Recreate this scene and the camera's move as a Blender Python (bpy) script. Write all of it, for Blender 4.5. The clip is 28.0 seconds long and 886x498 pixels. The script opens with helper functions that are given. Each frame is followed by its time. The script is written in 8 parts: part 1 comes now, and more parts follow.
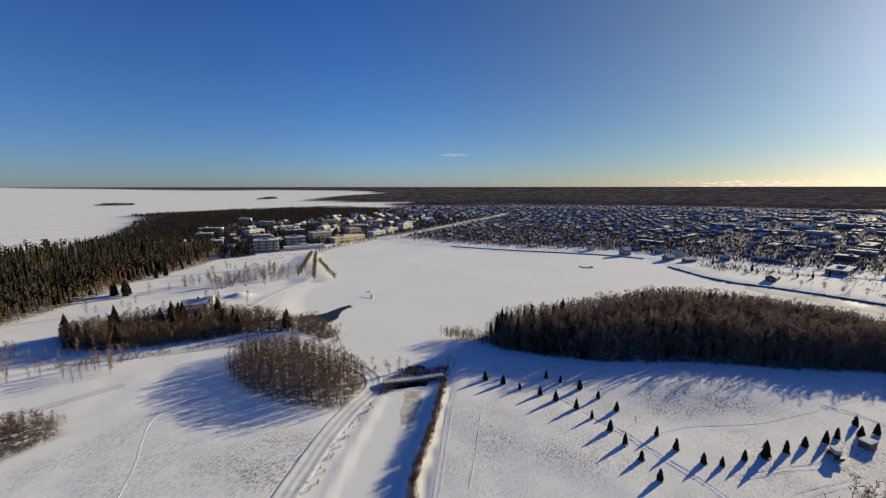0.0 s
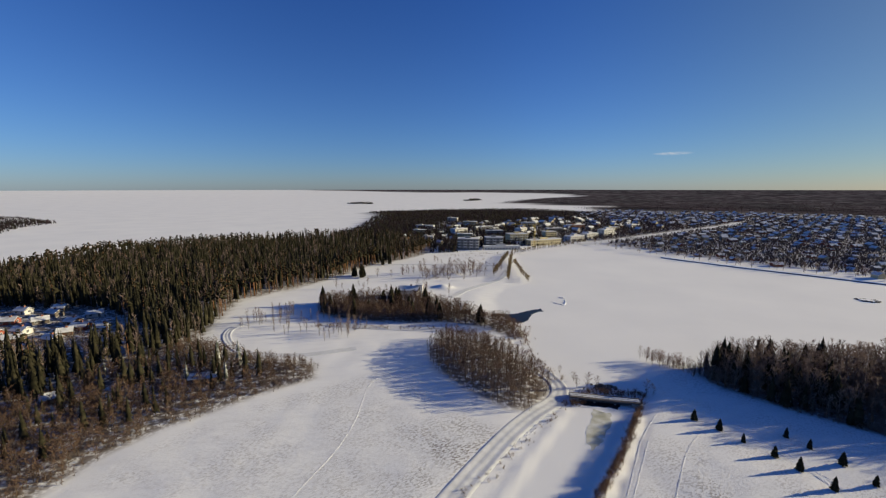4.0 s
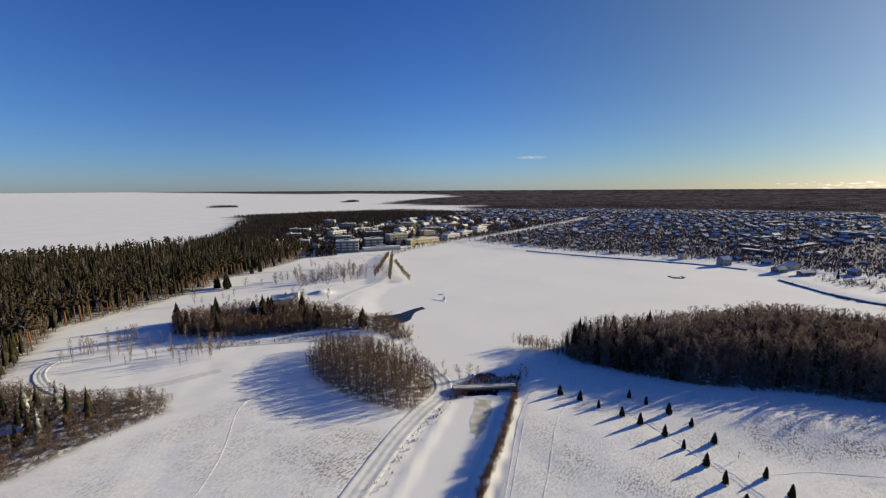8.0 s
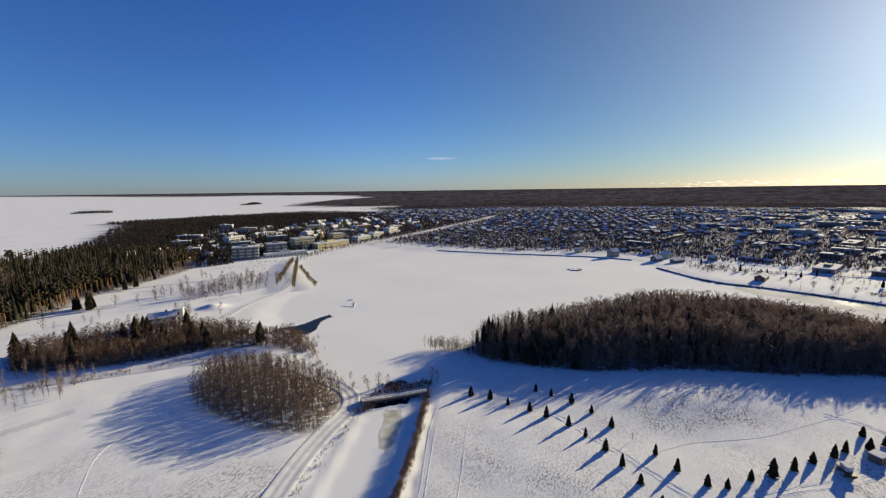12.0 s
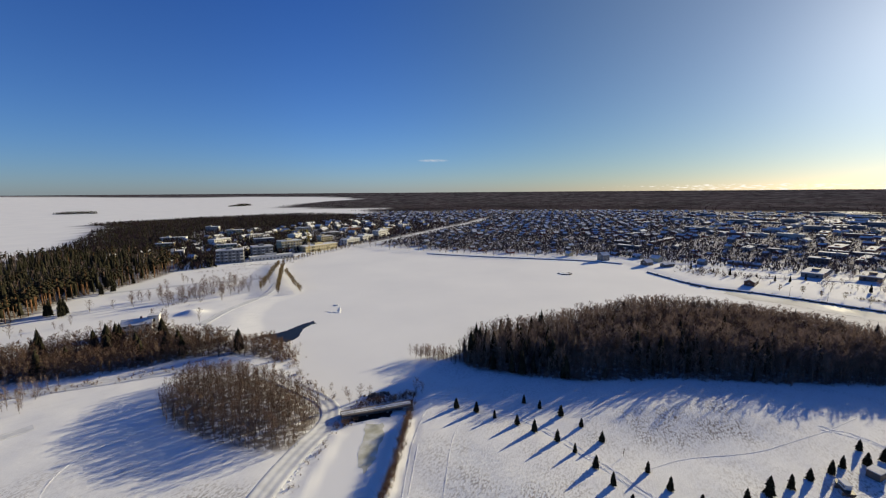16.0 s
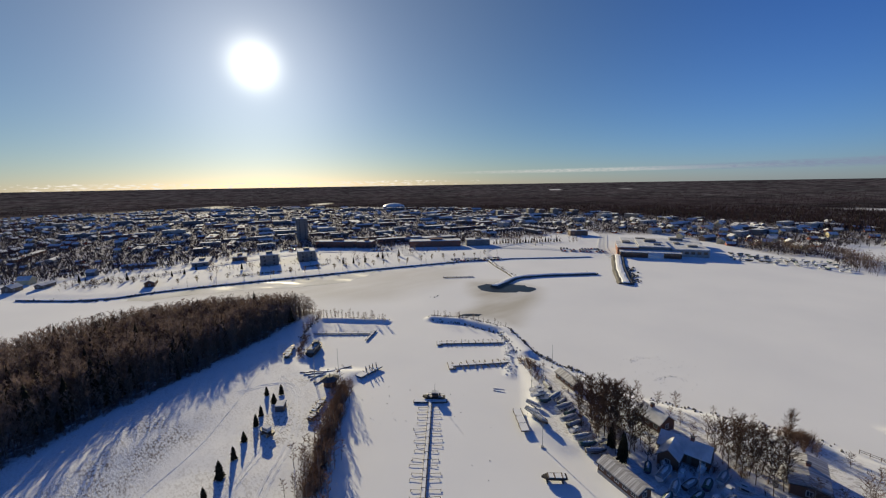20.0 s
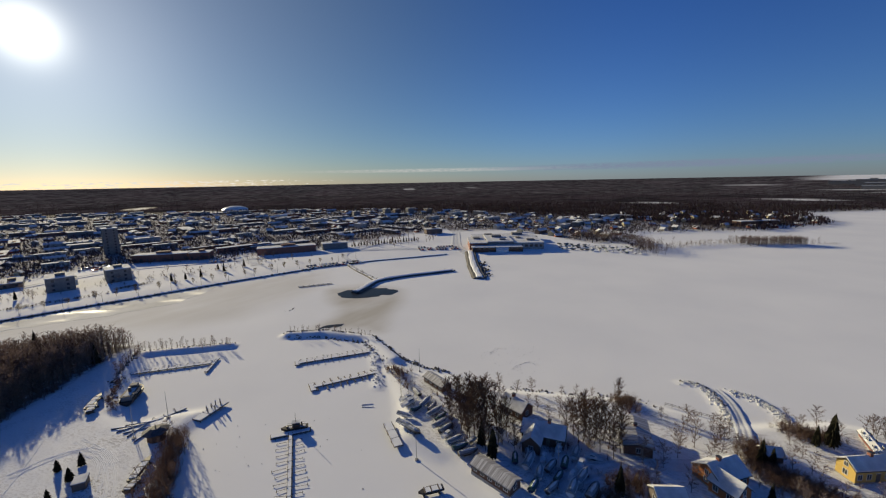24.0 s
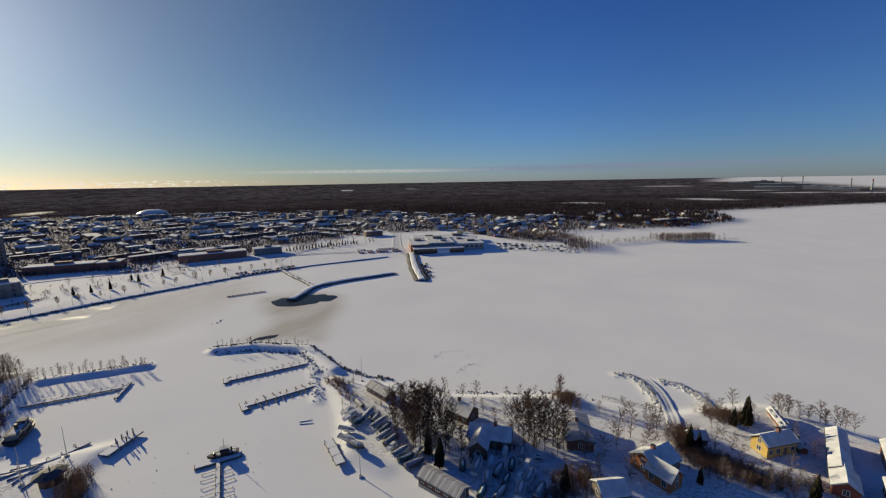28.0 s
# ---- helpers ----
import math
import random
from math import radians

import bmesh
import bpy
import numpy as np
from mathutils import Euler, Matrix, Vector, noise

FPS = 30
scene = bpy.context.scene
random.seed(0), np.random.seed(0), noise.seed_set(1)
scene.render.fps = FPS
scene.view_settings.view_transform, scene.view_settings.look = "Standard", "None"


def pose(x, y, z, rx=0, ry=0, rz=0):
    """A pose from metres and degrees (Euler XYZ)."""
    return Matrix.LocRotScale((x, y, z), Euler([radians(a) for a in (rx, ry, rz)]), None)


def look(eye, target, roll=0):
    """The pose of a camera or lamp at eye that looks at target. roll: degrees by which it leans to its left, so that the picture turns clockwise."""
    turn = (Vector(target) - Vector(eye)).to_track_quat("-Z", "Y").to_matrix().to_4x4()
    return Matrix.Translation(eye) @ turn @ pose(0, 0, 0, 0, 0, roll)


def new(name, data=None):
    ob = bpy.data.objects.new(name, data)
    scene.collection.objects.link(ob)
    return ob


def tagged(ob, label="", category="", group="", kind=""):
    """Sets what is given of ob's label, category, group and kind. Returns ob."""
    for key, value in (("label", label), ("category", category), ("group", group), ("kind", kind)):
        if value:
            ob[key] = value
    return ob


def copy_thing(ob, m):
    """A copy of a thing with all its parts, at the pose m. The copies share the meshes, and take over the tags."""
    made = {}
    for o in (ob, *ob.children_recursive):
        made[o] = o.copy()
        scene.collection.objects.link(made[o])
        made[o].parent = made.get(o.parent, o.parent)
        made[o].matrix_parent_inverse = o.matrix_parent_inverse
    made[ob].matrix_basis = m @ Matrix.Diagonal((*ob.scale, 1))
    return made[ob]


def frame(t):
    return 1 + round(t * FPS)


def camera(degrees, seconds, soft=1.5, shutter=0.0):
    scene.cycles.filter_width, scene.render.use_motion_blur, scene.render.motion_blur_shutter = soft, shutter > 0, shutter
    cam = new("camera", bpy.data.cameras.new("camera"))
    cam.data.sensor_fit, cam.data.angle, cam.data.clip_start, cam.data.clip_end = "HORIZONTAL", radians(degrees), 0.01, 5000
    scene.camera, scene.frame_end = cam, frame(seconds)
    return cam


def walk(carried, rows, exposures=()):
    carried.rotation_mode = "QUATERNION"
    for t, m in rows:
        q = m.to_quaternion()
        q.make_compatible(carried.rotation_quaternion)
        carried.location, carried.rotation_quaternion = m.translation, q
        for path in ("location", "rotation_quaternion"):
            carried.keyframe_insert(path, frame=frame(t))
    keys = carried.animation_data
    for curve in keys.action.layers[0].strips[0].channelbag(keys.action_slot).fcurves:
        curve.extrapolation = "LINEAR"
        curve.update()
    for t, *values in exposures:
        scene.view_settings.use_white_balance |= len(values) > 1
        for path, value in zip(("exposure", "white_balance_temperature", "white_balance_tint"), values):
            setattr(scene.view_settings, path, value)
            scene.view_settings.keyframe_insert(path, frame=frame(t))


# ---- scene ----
# ---------------------------------------------------------------- camera and its flight
cam = camera(95.0, 28.0, soft=1.2)
PATH = [
    (0, 0.03, 0.04, 69.94, -0.00, -8.88, -0.07),
    (0.5, 0.16, 0.21, 69.88, 0.83, -8.78, -0.10),
    (1, 0.23, 0.35, 69.90, 5.63, -8.70, -0.08),
    (1.5, 0.20, 0.45, 70.00, 15.17, -8.68, -0.00),
    (2, 0.06, 0.53, 70.19, 22.73, -8.66, 0.05),
    (2.5, -0.11, 0.57, 70.36, 26.52, -8.61, -0.11),
    (4.5, -0.01, 0.63, 70.29, 27.37, -8.47, -0.02),
    (5, -0.11, 0.91, 70.13, 27.33, -8.38, -0.01),
    (5.5, -0.15, 1.25, 69.95, 24.83, -8.34, -0.07),
    (6, -0.13, 1.55, 69.83, 18.86, -8.38, -0.04),
    (6.5, -0.10, 1.86, 69.77, 16.57, -8.29, -0.18),
    (7, -0.11, 2.21, 69.75, 16.05, -8.39, -0.15),
    (7.5, -0.13, 2.66, 69.75, 13.15, -8.32, -0.36),
    (8, -0.09, 3.22, 69.76, 10.50, -8.39, -0.32),
    (8.5, 0.08, 3.89, 69.77, 7.18, -8.41, -0.40),
    (9, 0.36, 4.63, 69.76, 4.37, -8.44, -0.47),
    (9.5, 0.70, 5.42, 69.75, 4.09, -8.42, -0.58),
    (10, 1.04, 6.24, 69.72, 3.51, -8.39, -0.58),
    (10.5, 1.37, 7.09, 69.68, 3.31, -8.40, -0.61),
    (11, 1.75, 7.97, 69.61, -1.01, -8.44, -0.66),
    (11.5, 2.19, 8.85, 69.52, -2.11, -8.43, -0.71),
    (12, 2.69, 9.71, 69.43, -1.65, -8.42, -0.74),
    (12.5, 3.18, 10.43, 69.43, -2.33, -8.38, -0.73),
    (14.5, 4.76, 12.36, 70.19, -6.25, -8.31, -0.47),
    (15, 4.92, 13.17, 70.16, -2.97, -8.21, -0.52),
    (15.5, 5.01, 14.20, 70.01, -1.13, -8.15, -0.50),
    (16, 5.12, 15.29, 69.84, -2.84, -8.14, -0.44),
    (16.5, 5.31, 16.33, 69.69, -8.04, -8.11, -0.47),
    (17, 5.61, 17.26, 69.62, -15.39, -8.12, -0.69),
    (17.5, 6.02, 18.11, 69.67, -23.04, -8.24, -0.78),
    (18, 6.52, 18.94, 69.79, -30.01, -8.38, -0.86),
    (18.5, 7.06, 19.84, 69.91, -38.58, -8.56, -0.92),
    (19, 7.67, 20.79, 69.96, -49.56, -8.70, -1.01),
    (19.5, 8.40, 21.69, 69.96, -62.77, -8.90, -0.98),
    (20, 9.25, 22.44, 69.98, -77.34, -9.16, -0.94),
    (20.5, 10.17, 22.96, 70.08, -88.30, -9.31, -0.88),
    (21, 11.11, 23.28, 70.27, -90.74, -9.38, -0.89),
    (21.5, 12.05, 23.40, 70.51, -91.77, -9.46, -0.97),
    (23.5, 15.54, 23.45, 71.03, -96.65, -9.56, -1.02),
    (24, 16.34, 23.39, 71.07, -97.38, -9.55, -1.05),
    (24.5, 17.06, 23.28, 71.04, -98.99, -9.52, -1.00),
    (25, 17.69, 23.16, 70.98, -100.95, -9.54, -0.98),
    (25.5, 18.22, 23.03, 70.93, -102.40, -9.57, -0.96),
    (26, 18.65, 22.92, 70.91, -102.98, -9.52, -0.97),
    (26.5, 19.00, 22.84, 70.93, -103.69, -9.53, -0.99),
    (27, 19.29, 22.81, 70.99, -104.32, -9.52, -1.02),
    (27.5, 19.53, 22.83, 71.08, -105.22, -9.54, -0.98),
    (28, 19.74, 22.89, 71.19, -105.81, -9.53, -0.97),
]
walk(cam, [(t, pose(x, y, z, 90 + pitch, 0, yaw) @ pose(0, 0, 0, 0, 0, roll)) for t, x, y, z, yaw, pitch, roll in PATH],
     exposures=[(0, 0.52), (2, 0.46), (5, 0.58), (8, 0.66), (12, 0.68), (17, 0.6), (19, 0.56), (21, 0.30), (25, 0.25), (28, 0.27)])

# ---------------------------------------------------------------- sky and sun
SUN_EL, SUN_AZ = 14.4, 54.0      # degrees above the horizon; degrees clockwise from +y
sun_dir = Vector((math.cos(radians(SUN_EL)) * math.sin(radians(SUN_AZ)), math.cos(radians(SUN_EL)) * math.cos(radians(SUN_AZ)), math.sin(radians(SUN_EL))))
world = bpy.data.worlds.new("winter_sky")
scene.world = world
world.use_nodes = True
wn, wl = world.node_tree.nodes, world.node_tree.links
wn.clear()
sky = wn.new("ShaderNodeTexSky")
sky.sky_type, sky.sun_disc = "NISHITA", False
sky.sun_elevation, sky.sun_rotation = radians(SUN_EL), radians(SUN_AZ)
sky.altitude, sky.air_density, sky.dust_density, sky.ozone_density = 300, 1.0, 0.25, 5.0
bg = wn.new("ShaderNodeBackground")
bg.inputs[1].default_value = 0.061
geo = wn.new("ShaderNodeTexCoord")
# bright aureole round the sun
dot = wn.new("ShaderNodeVectorMath")
dot.operation = "DOT_PRODUCT"
dot.inputs[1].default_value = sun_dir
wl.new(geo.outputs["Generated"], dot.inputs[0])
def lobe(power, gain):
    """A round glow about the sun that fades with the angle from it."""
    up = wn.new("ShaderNodeMath")
    up.operation, up.use_clamp = "MAXIMUM", True
    up.inputs[1].default_value = 0.0
    wl.new(dot.outputs["Value"], up.inputs[0])
    pw = wn.new("ShaderNodeMath")
    pw.operation = "POWER"
    pw.inputs[1].default_value = power
    wl.new(up.outputs[0], pw.inputs[0])
    mu = wn.new("ShaderNodeMath")
    mu.operation = "MULTIPLY"
    mu.inputs[1].default_value = gain
    wl.new(pw.outputs[0], mu.inputs[0])
    return mu


glow, halo, veil = lobe(1150, 15.0), lobe(70, 2.5), lobe(9, 1.4)
both = wn.new("ShaderNodeMath")
wl.new(glow.outputs[0], both.inputs[0])
wl.new(halo.outputs[0], both.inputs[1])
all_glow = wn.new("ShaderNodeMath")
wl.new(both.outputs[0], all_glow.inputs[0])
wl.new(veil.outputs[0], all_glow.inputs[1])
tint = wn.new("ShaderNodeMix")
tint.data_type, tint.blend_type = "RGBA", "ADD"
tint.inputs["Factor"].default_value = 1.0
# cold clear air: deeper blue aloft, little yellow along the horizon
lift = wn.new("ShaderNodeSeparateXYZ")
wl.new(geo.outputs["Generated"], lift.inputs[0])
cold = wn.new("ShaderNodeValToRGB")
ce = cold.color_ramp.elements
ce[0].position, ce[0].color = 0.0, (0.86, 0.99, 1.34, 1)
ce[1].position, ce[1].color = 0.55, (0.38, 0.7, 1.32, 1)
mid = ce.new(0.12)
mid.color = (0.76, 0.94, 1.3, 1)
wl.new(lift.outputs[2], cold.inputs[0])
clear = wn.new("ShaderNodeMix")
clear.data_type, clear.blend_type = "RGBA", "MULTIPLY"
clear.inputs["Factor"].default_value = 1.0
wl.new(sky.outputs[0], clear.inputs["A"])
near_sun = wn.new("ShaderNodeMapRange")      # the glow round the sun keeps its warmth
near_sun.interpolation_type = "SMOOTHSTEP"
near_sun.inputs[1].default_value, near_sun.inputs[2].default_value = 0.35, 0.97
wl.new(dot.outputs["Value"], near_sun.inputs[0])
keep_warm = wn.new("ShaderNodeMix")
keep_warm.data_type = "RGBA"
wl.new(near_sun.outputs[0], keep_warm.inputs["Factor"])
wl.new(cold.outputs[0], keep_warm.inputs["A"])
keep_warm.inputs["B"].default_value = (0.64, 0.66, 0.68, 1)
wl.new(keep_warm.outputs["Result"], clear.inputs["B"])
wl.new(clear.outputs["Result"], tint.inputs["A"])
warm = wn.new("ShaderNodeVectorMath")
warm.operation = "SCALE"
warm.inputs[0].default_value = (1.0, 0.97, 0.86)
wl.new(all_glow.outputs[0], warm.inputs["Scale"])
wl.new(warm.outputs[0], tint.inputs["B"])
# low bank of small clouds along the horizon and one thin wisp higher up
sep = wn.new("ShaderNodeSeparateXYZ")
wl.new(geo.outputs["Generated"], sep.inputs[0])
stretch = wn.new("ShaderNodeVectorMath")
stretch.operation = "MULTIPLY"
stretch.inputs[1].default_value = (85, 85, 430)
wl.new(geo.outputs["Generated"], stretch.inputs[0])
puffs = wn.new("ShaderNodeTexNoise")
puffs.inputs["Scale"].default_value, puffs.inputs["Detail"].default_value = 1.0, 6
wl.new(stretch.outputs[0], puffs.inputs["Vector"])
band = wn.new("ShaderNodeFloatCurve")
bc = band.mapping.curves[0]
for px, py in ((0.500, 0.50), (0.5035, 0.52), (0.5055, 0.42), (0.508, 0.0)):
    bc.points.new(px, py)
bc.points[0].location, bc.points[-1].location = (0, 0), (1, 0)
half = wn.new("ShaderNodeMath")
half.operation = "MULTIPLY_ADD"
half.inputs[1].default_value = half.inputs[2].default_value = 0.5
wl.new(sep.outputs[2], half.inputs[0])
wl.new(half.outputs[0], band.inputs["Value"])
side = wn.new("ShaderNodeMapRange")          # the bank lies on the sunny side
side.inputs[1].default_value, side.inputs[2].default_value = 0.72, 0.92
wl.new(dot.outputs["Value"], side.inputs[0])
bandm = wn.new("ShaderNodeMath")
bandm.operation = "MULTIPLY"
wl.new(band.outputs[0], bandm.inputs[0])
wl.new(side.outputs[0], bandm.inputs[1])
soft = wn.new("ShaderNodeMapRange")
soft.inputs[1].default_value, soft.inputs[2].default_value = 1.0, 1.12
addp = wn.new("ShaderNodeMath")
wl.new(puffs.outputs["Fac"], addp.inputs[0])
wl.new(bandm.outputs[0], addp.inputs[1])
wl.new(addp.outputs[0], soft.inputs[0])
cloud = wn.new("ShaderNodeMix")
cloud.data_type = "RGBA"
wl.new(soft.outputs[0], cloud.inputs["Factor"])
wl.new(tint.outputs["Result"], cloud.inputs["A"])
cloud.inputs["B"].default_value = (11.5, 10.8, 9.4, 1)
# two thin streaks of cloud, each with its own bearing, height and spread
bearing = wn.new("ShaderNodeMath")
bearing.operation = "ARCTAN2"
wl.new(sep.outputs[0], bearing.inputs[0])
wl.new(sep.outputs[1], bearing.inputs[1])


def sums(op, a, b):
    q = wn.new("ShaderNodeMath")
    q.operation = op
    for k, s in enumerate((a, b)):
        if isinstance(s, float):
            q.inputs[k].default_value = s
        else:
            wl.new(s, q.inputs[k])
    return q.outputs[0]


def streak(under, az, el, wide, high, gain, colour):
    u = sums("POWER", sums("ABSOLUTE", sums("DIVIDE", sums("SUBTRACT", bearing.outputs[0], radians(az)), radians(wide)), 0.0), 2.0)
    v = sums("POWER", sums("ABSOLUTE", sums("DIVIDE", sums("SUBTRACT", sep.outputs[2], math.sin(radians(el))), radians(high)), 0.0), 2.0)
    body = sums("MAXIMUM", sums("SUBTRACT", sums("SUBTRACT", 1.0, u), v), 0.0)
    ragged = sums("MULTIPLY", body, sums("MULTIPLY", sums("SUBTRACT", puffs.outputs["Fac"], 0.22), gain))
    q = wn.new("ShaderNodeMix")
    q.data_type = "RGBA"
    wl.new(sums("MINIMUM", ragged, 0.85), q.inputs["Factor"])
    wl.new(under, q.inputs["A"])
    q.inputs["B"].default_value = colour
    return q.outputs["Result"]


high_wisp = streak(cloud.outputs["Result"], 1.6, 4.15, 2.3, 0.22, 1.5, (7.0, 7.1, 7.3, 1))
pale_bank = streak(high_wisp, 98.0, 1.45, 22.0, 0.3, 1.7, (8.0, 7.8, 7.4, 1))
long_bank = streak(pale_bank, 128.0, 1.5, 28.0, 0.5, 3.0, (2.7, 3.3, 4.6, 1))
wl.new(long_bank, bg.inputs[0])
wo = wn.new("ShaderNodeOutputWorld")
wl.new(bg.outputs[0], wo.inputs[0])

sun = new("sun", bpy.data.lights.new("sun", "SUN"))
sun.data.energy, sun.data.angle, sun.data.color = 4.8, radians(0.53), (1.0, 0.865, 0.565)
sun.matrix_world = look(sun_dir * 100, (0, 0, 0))

# ---------------------------------------------------------------- materials
def mat(name, colours, scale=4.0, rough=0.7, bump=0.0, detail=5, metal=0.0, spec=0.3, fine=0.0, stretch=(1, 1, 1), rand=0.0):
    """A surface whose colour wanders between the given ones at one scale, with fine grain and relief on top."""
    m = bpy.data.materials.new(name)
    m.use_nodes = True
    n, l = m.node_tree.nodes, m.node_tree.links
    p = n["Principled BSDF"]
    p.inputs["Roughness"].default_value, p.inputs["Metallic"].default_value = rough, metal
    p.inputs["Specular IOR Level"].default_value = spec
    co = n.new("ShaderNodeTexCoord")
    mp = n.new("ShaderNodeMapping")
    mp.inputs["Scale"].default_value = stretch
    l.new(co.outputs["Object"], mp.inputs[0])
    no = n.new("ShaderNodeTexNoise")
    no.inputs["Scale"].default_value, no.inputs["Detail"].default_value = scale, detail
    l.new(mp.outputs[0], no.inputs["Vector"])
    ra = n.new("ShaderNodeValToRGB")
    el = ra.color_ramp.elements
    while len(el) < len(colours):
        el.new(0.5)
    for k, c in enumerate(colours):
        el[k].position, el[k].color = 0.28 + 0.44 * k / max(1, len(colours) - 1), (*c, 1)
    l.new(no.outputs["Fac"], ra.inputs[0])
    out = ra.outputs[0]
    if fine:
        n2 = n.new("ShaderNodeTexNoise")
        n2.inputs["Scale"].default_value, n2.inputs["Detail"].default_value = scale * 11, 3
        l.new(mp.outputs[0], n2.inputs["Vector"])
        hs = n.new("ShaderNodeHueSaturation")
        mr = n.new("ShaderNodeMapRange")
        mr.inputs[3].default_value, mr.inputs[4].default_value = 1 - fine, 1 + fine
        l.new(n2.outputs["Fac"], mr.inputs[0])
        l.new(mr.outputs[0], hs.inputs["Value"])
        l.new(out, hs.inputs["Color"])
        out = hs.outputs[0]
    if rand:
        oi = n.new("ShaderNodeNewGeometry")
        h2 = n.new("ShaderNodeHueSaturation")
        mr = n.new("ShaderNodeMapRange")
        mr.inputs[3].default_value, mr.inputs[4].default_value = 1 - rand, 1 + rand
        l.new(oi.outputs["Random Per Island"], mr.inputs[0])
        l.new(mr.outputs[0], h2.inputs["Value"])
        l.new(out, h2.inputs["Color"])
        out = h2.outputs[0]
    l.new(out, p.inputs["Base Color"])
    if bump:
        b = n.new("ShaderNodeBump")
        b.inputs["Strength"].default_value, b.inputs["Distance"].default_value = 0.6, bump
        l.new(no.outputs["Fac"], b.inputs["Height"])
        l.new(b.outputs[0], p.inputs["Normal"])
    return m


SNOW = mat("snow", [(0.76, 0.77, 0.79), (0.83, 0.835, 0.84)], 0.6, 0.9, 0.05, spec=0.06, fine=0.03)
ROOF_SNOW = mat("roof_snow", [(0.46, 0.465, 0.48), (0.76, 0.765, 0.77)], 0.35, 0.9, 0.06, spec=0.06, fine=0.08)
SPRUCE = mat("spruce_needles", [(0.016, 0.015, 0.009), (0.028, 0.026, 0.015), (0.046, 0.039, 0.023)], 0.25, 0.8, spec=0.05, rand=0.35)
SPRUCE_FROST = mat("frosted_needles", [(0.03, 0.04, 0.025), (0.12, 0.125, 0.11), (0.4, 0.41, 0.42)], 0.9, 0.8, spec=0.05, rand=0.3)
TWIG = mat("bare_twigs", [(0.165, 0.12, 0.102), (0.285, 0.21, 0.176)], 0.15, 0.85, spec=0.05, rand=0.3)
DARK_TWIG = mat("dark_twigs", [(0.075, 0.046, 0.033), (0.15, 0.095, 0.066)], 0.12, 0.85, spec=0.05, rand=0.35)
# distant twigs: dark, with the blue of far haze put into the colour
HAZED_FAR_TWIG = mat("distant_twigs_hazed", [(0.026, 0.019, 0.024), (0.05, 0.035, 0.041)], 0.01, 0.9, spec=0.05, rand=0.15)
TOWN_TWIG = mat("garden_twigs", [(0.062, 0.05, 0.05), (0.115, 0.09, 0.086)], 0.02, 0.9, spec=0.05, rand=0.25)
BUSH = mat("bush_twigs", [(0.115, 0.072, 0.054), (0.215, 0.14, 0.104)], 0.3, 0.85, spec=0.05, rand=0.3)
GOLD_TWIG = mat("willow_twigs", [(0.2, 0.14, 0.065), (0.34, 0.25, 0.12)], 0.3, 0.85, spec=0.05, rand=0.25)
def thin(m, share):
    """Lets light pass the fine twigs, as it slips round them in a crown."""
    n, l = m.node_tree.nodes, m.node_tree.links
    p, out = n["Principled BSDF"], n["Material Output"]
    tr, mx = n.new("ShaderNodeBsdfTranslucent"), n.new("ShaderNodeMixShader")
    l.new(p.inputs["Base Color"].links[0].from_socket, tr.inputs["Color"])
    mx.inputs[0].default_value = share
    l.new(p.outputs[0], mx.inputs[1])
    l.new(tr.outputs[0], mx.inputs[2])
    l.new(mx.outputs[0], out.inputs[0])
    return m


for twigs, share in ((TWIG, 0.27), (BUSH, 0.2), (HAZED_FAR_TWIG, 0.3)):
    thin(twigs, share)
BARK = mat("dark_bark", [(0.09, 0.07, 0.055), (0.19, 0.15, 0.12)], 2.0, 0.9, 0.02)
PINE_BARK = mat("pine_bark", [(0.13, 0.065, 0.03), (0.22, 0.11, 0.05)], 1.0, 0.9)
BIRCH_BARK = mat("birch_bark", [(0.1, 0.085, 0.075), (0.38, 0.35, 0.32)], 3.0, 0.85)
WOOD_GREY = mat("weathered_wood", [(0.11, 0.09, 0.075), (0.2, 0.165, 0.135)], 3.0, 0.85, 0.01, stretch=(1, 1, 6), fine=0.15)
WOOD_BROWN = mat("brown_boards", [(0.09, 0.05, 0.035), (0.16, 0.09, 0.06)], 3.0, 0.8, 0.01, stretch=(6, 6, 0.6), fine=0.15)
WOOD_RED = mat("red_ochre_boards", [(0.2, 0.05, 0.03), (0.3, 0.085, 0.05)], 3.0, 0.8, 0.01, stretch=(6, 6, 0.6), fine=0.12)
WOOD_ORANGE = mat("orange_brown_boards", [(0.3, 0.1, 0.03), (0.42, 0.16, 0.05)], 3.0, 0.75, 0.01, stretch=(6, 6, 0.6), fine=0.12)
YELLOW = mat("yellow_boards", [(0.5, 0.33, 0.08), (0.6, 0.42, 0.13)], 3.0, 0.75, 0.01, stretch=(6, 6, 0.6), fine=0.1)
PLASTER_W = mat("white_plaster", [(0.46, 0.45, 0.43), (0.6, 0.59, 0.56)], 0.5, 0.85, fine=0.05)
PLASTER_Y = mat("pale_yellow_plaster", [(0.5, 0.42, 0.25), (0.6, 0.52, 0.33)], 0.5, 0.85, fine=0.05)
PLASTER_G = mat("grey_plaster", [(0.17, 0.17, 0.17), (0.25, 0.245, 0.24)], 0.5, 0.85, fine=0.06)
TOWN_PALE = mat("weathered_render", [(0.3, 0.29, 0.27), (0.42, 0.4, 0.37)], 0.5, 0.85, fine=0.06)
TOWN_GREY = mat("grey_cladding", [(0.13, 0.13, 0.13), (0.2, 0.195, 0.19)], 0.5, 0.85, fine=0.06)
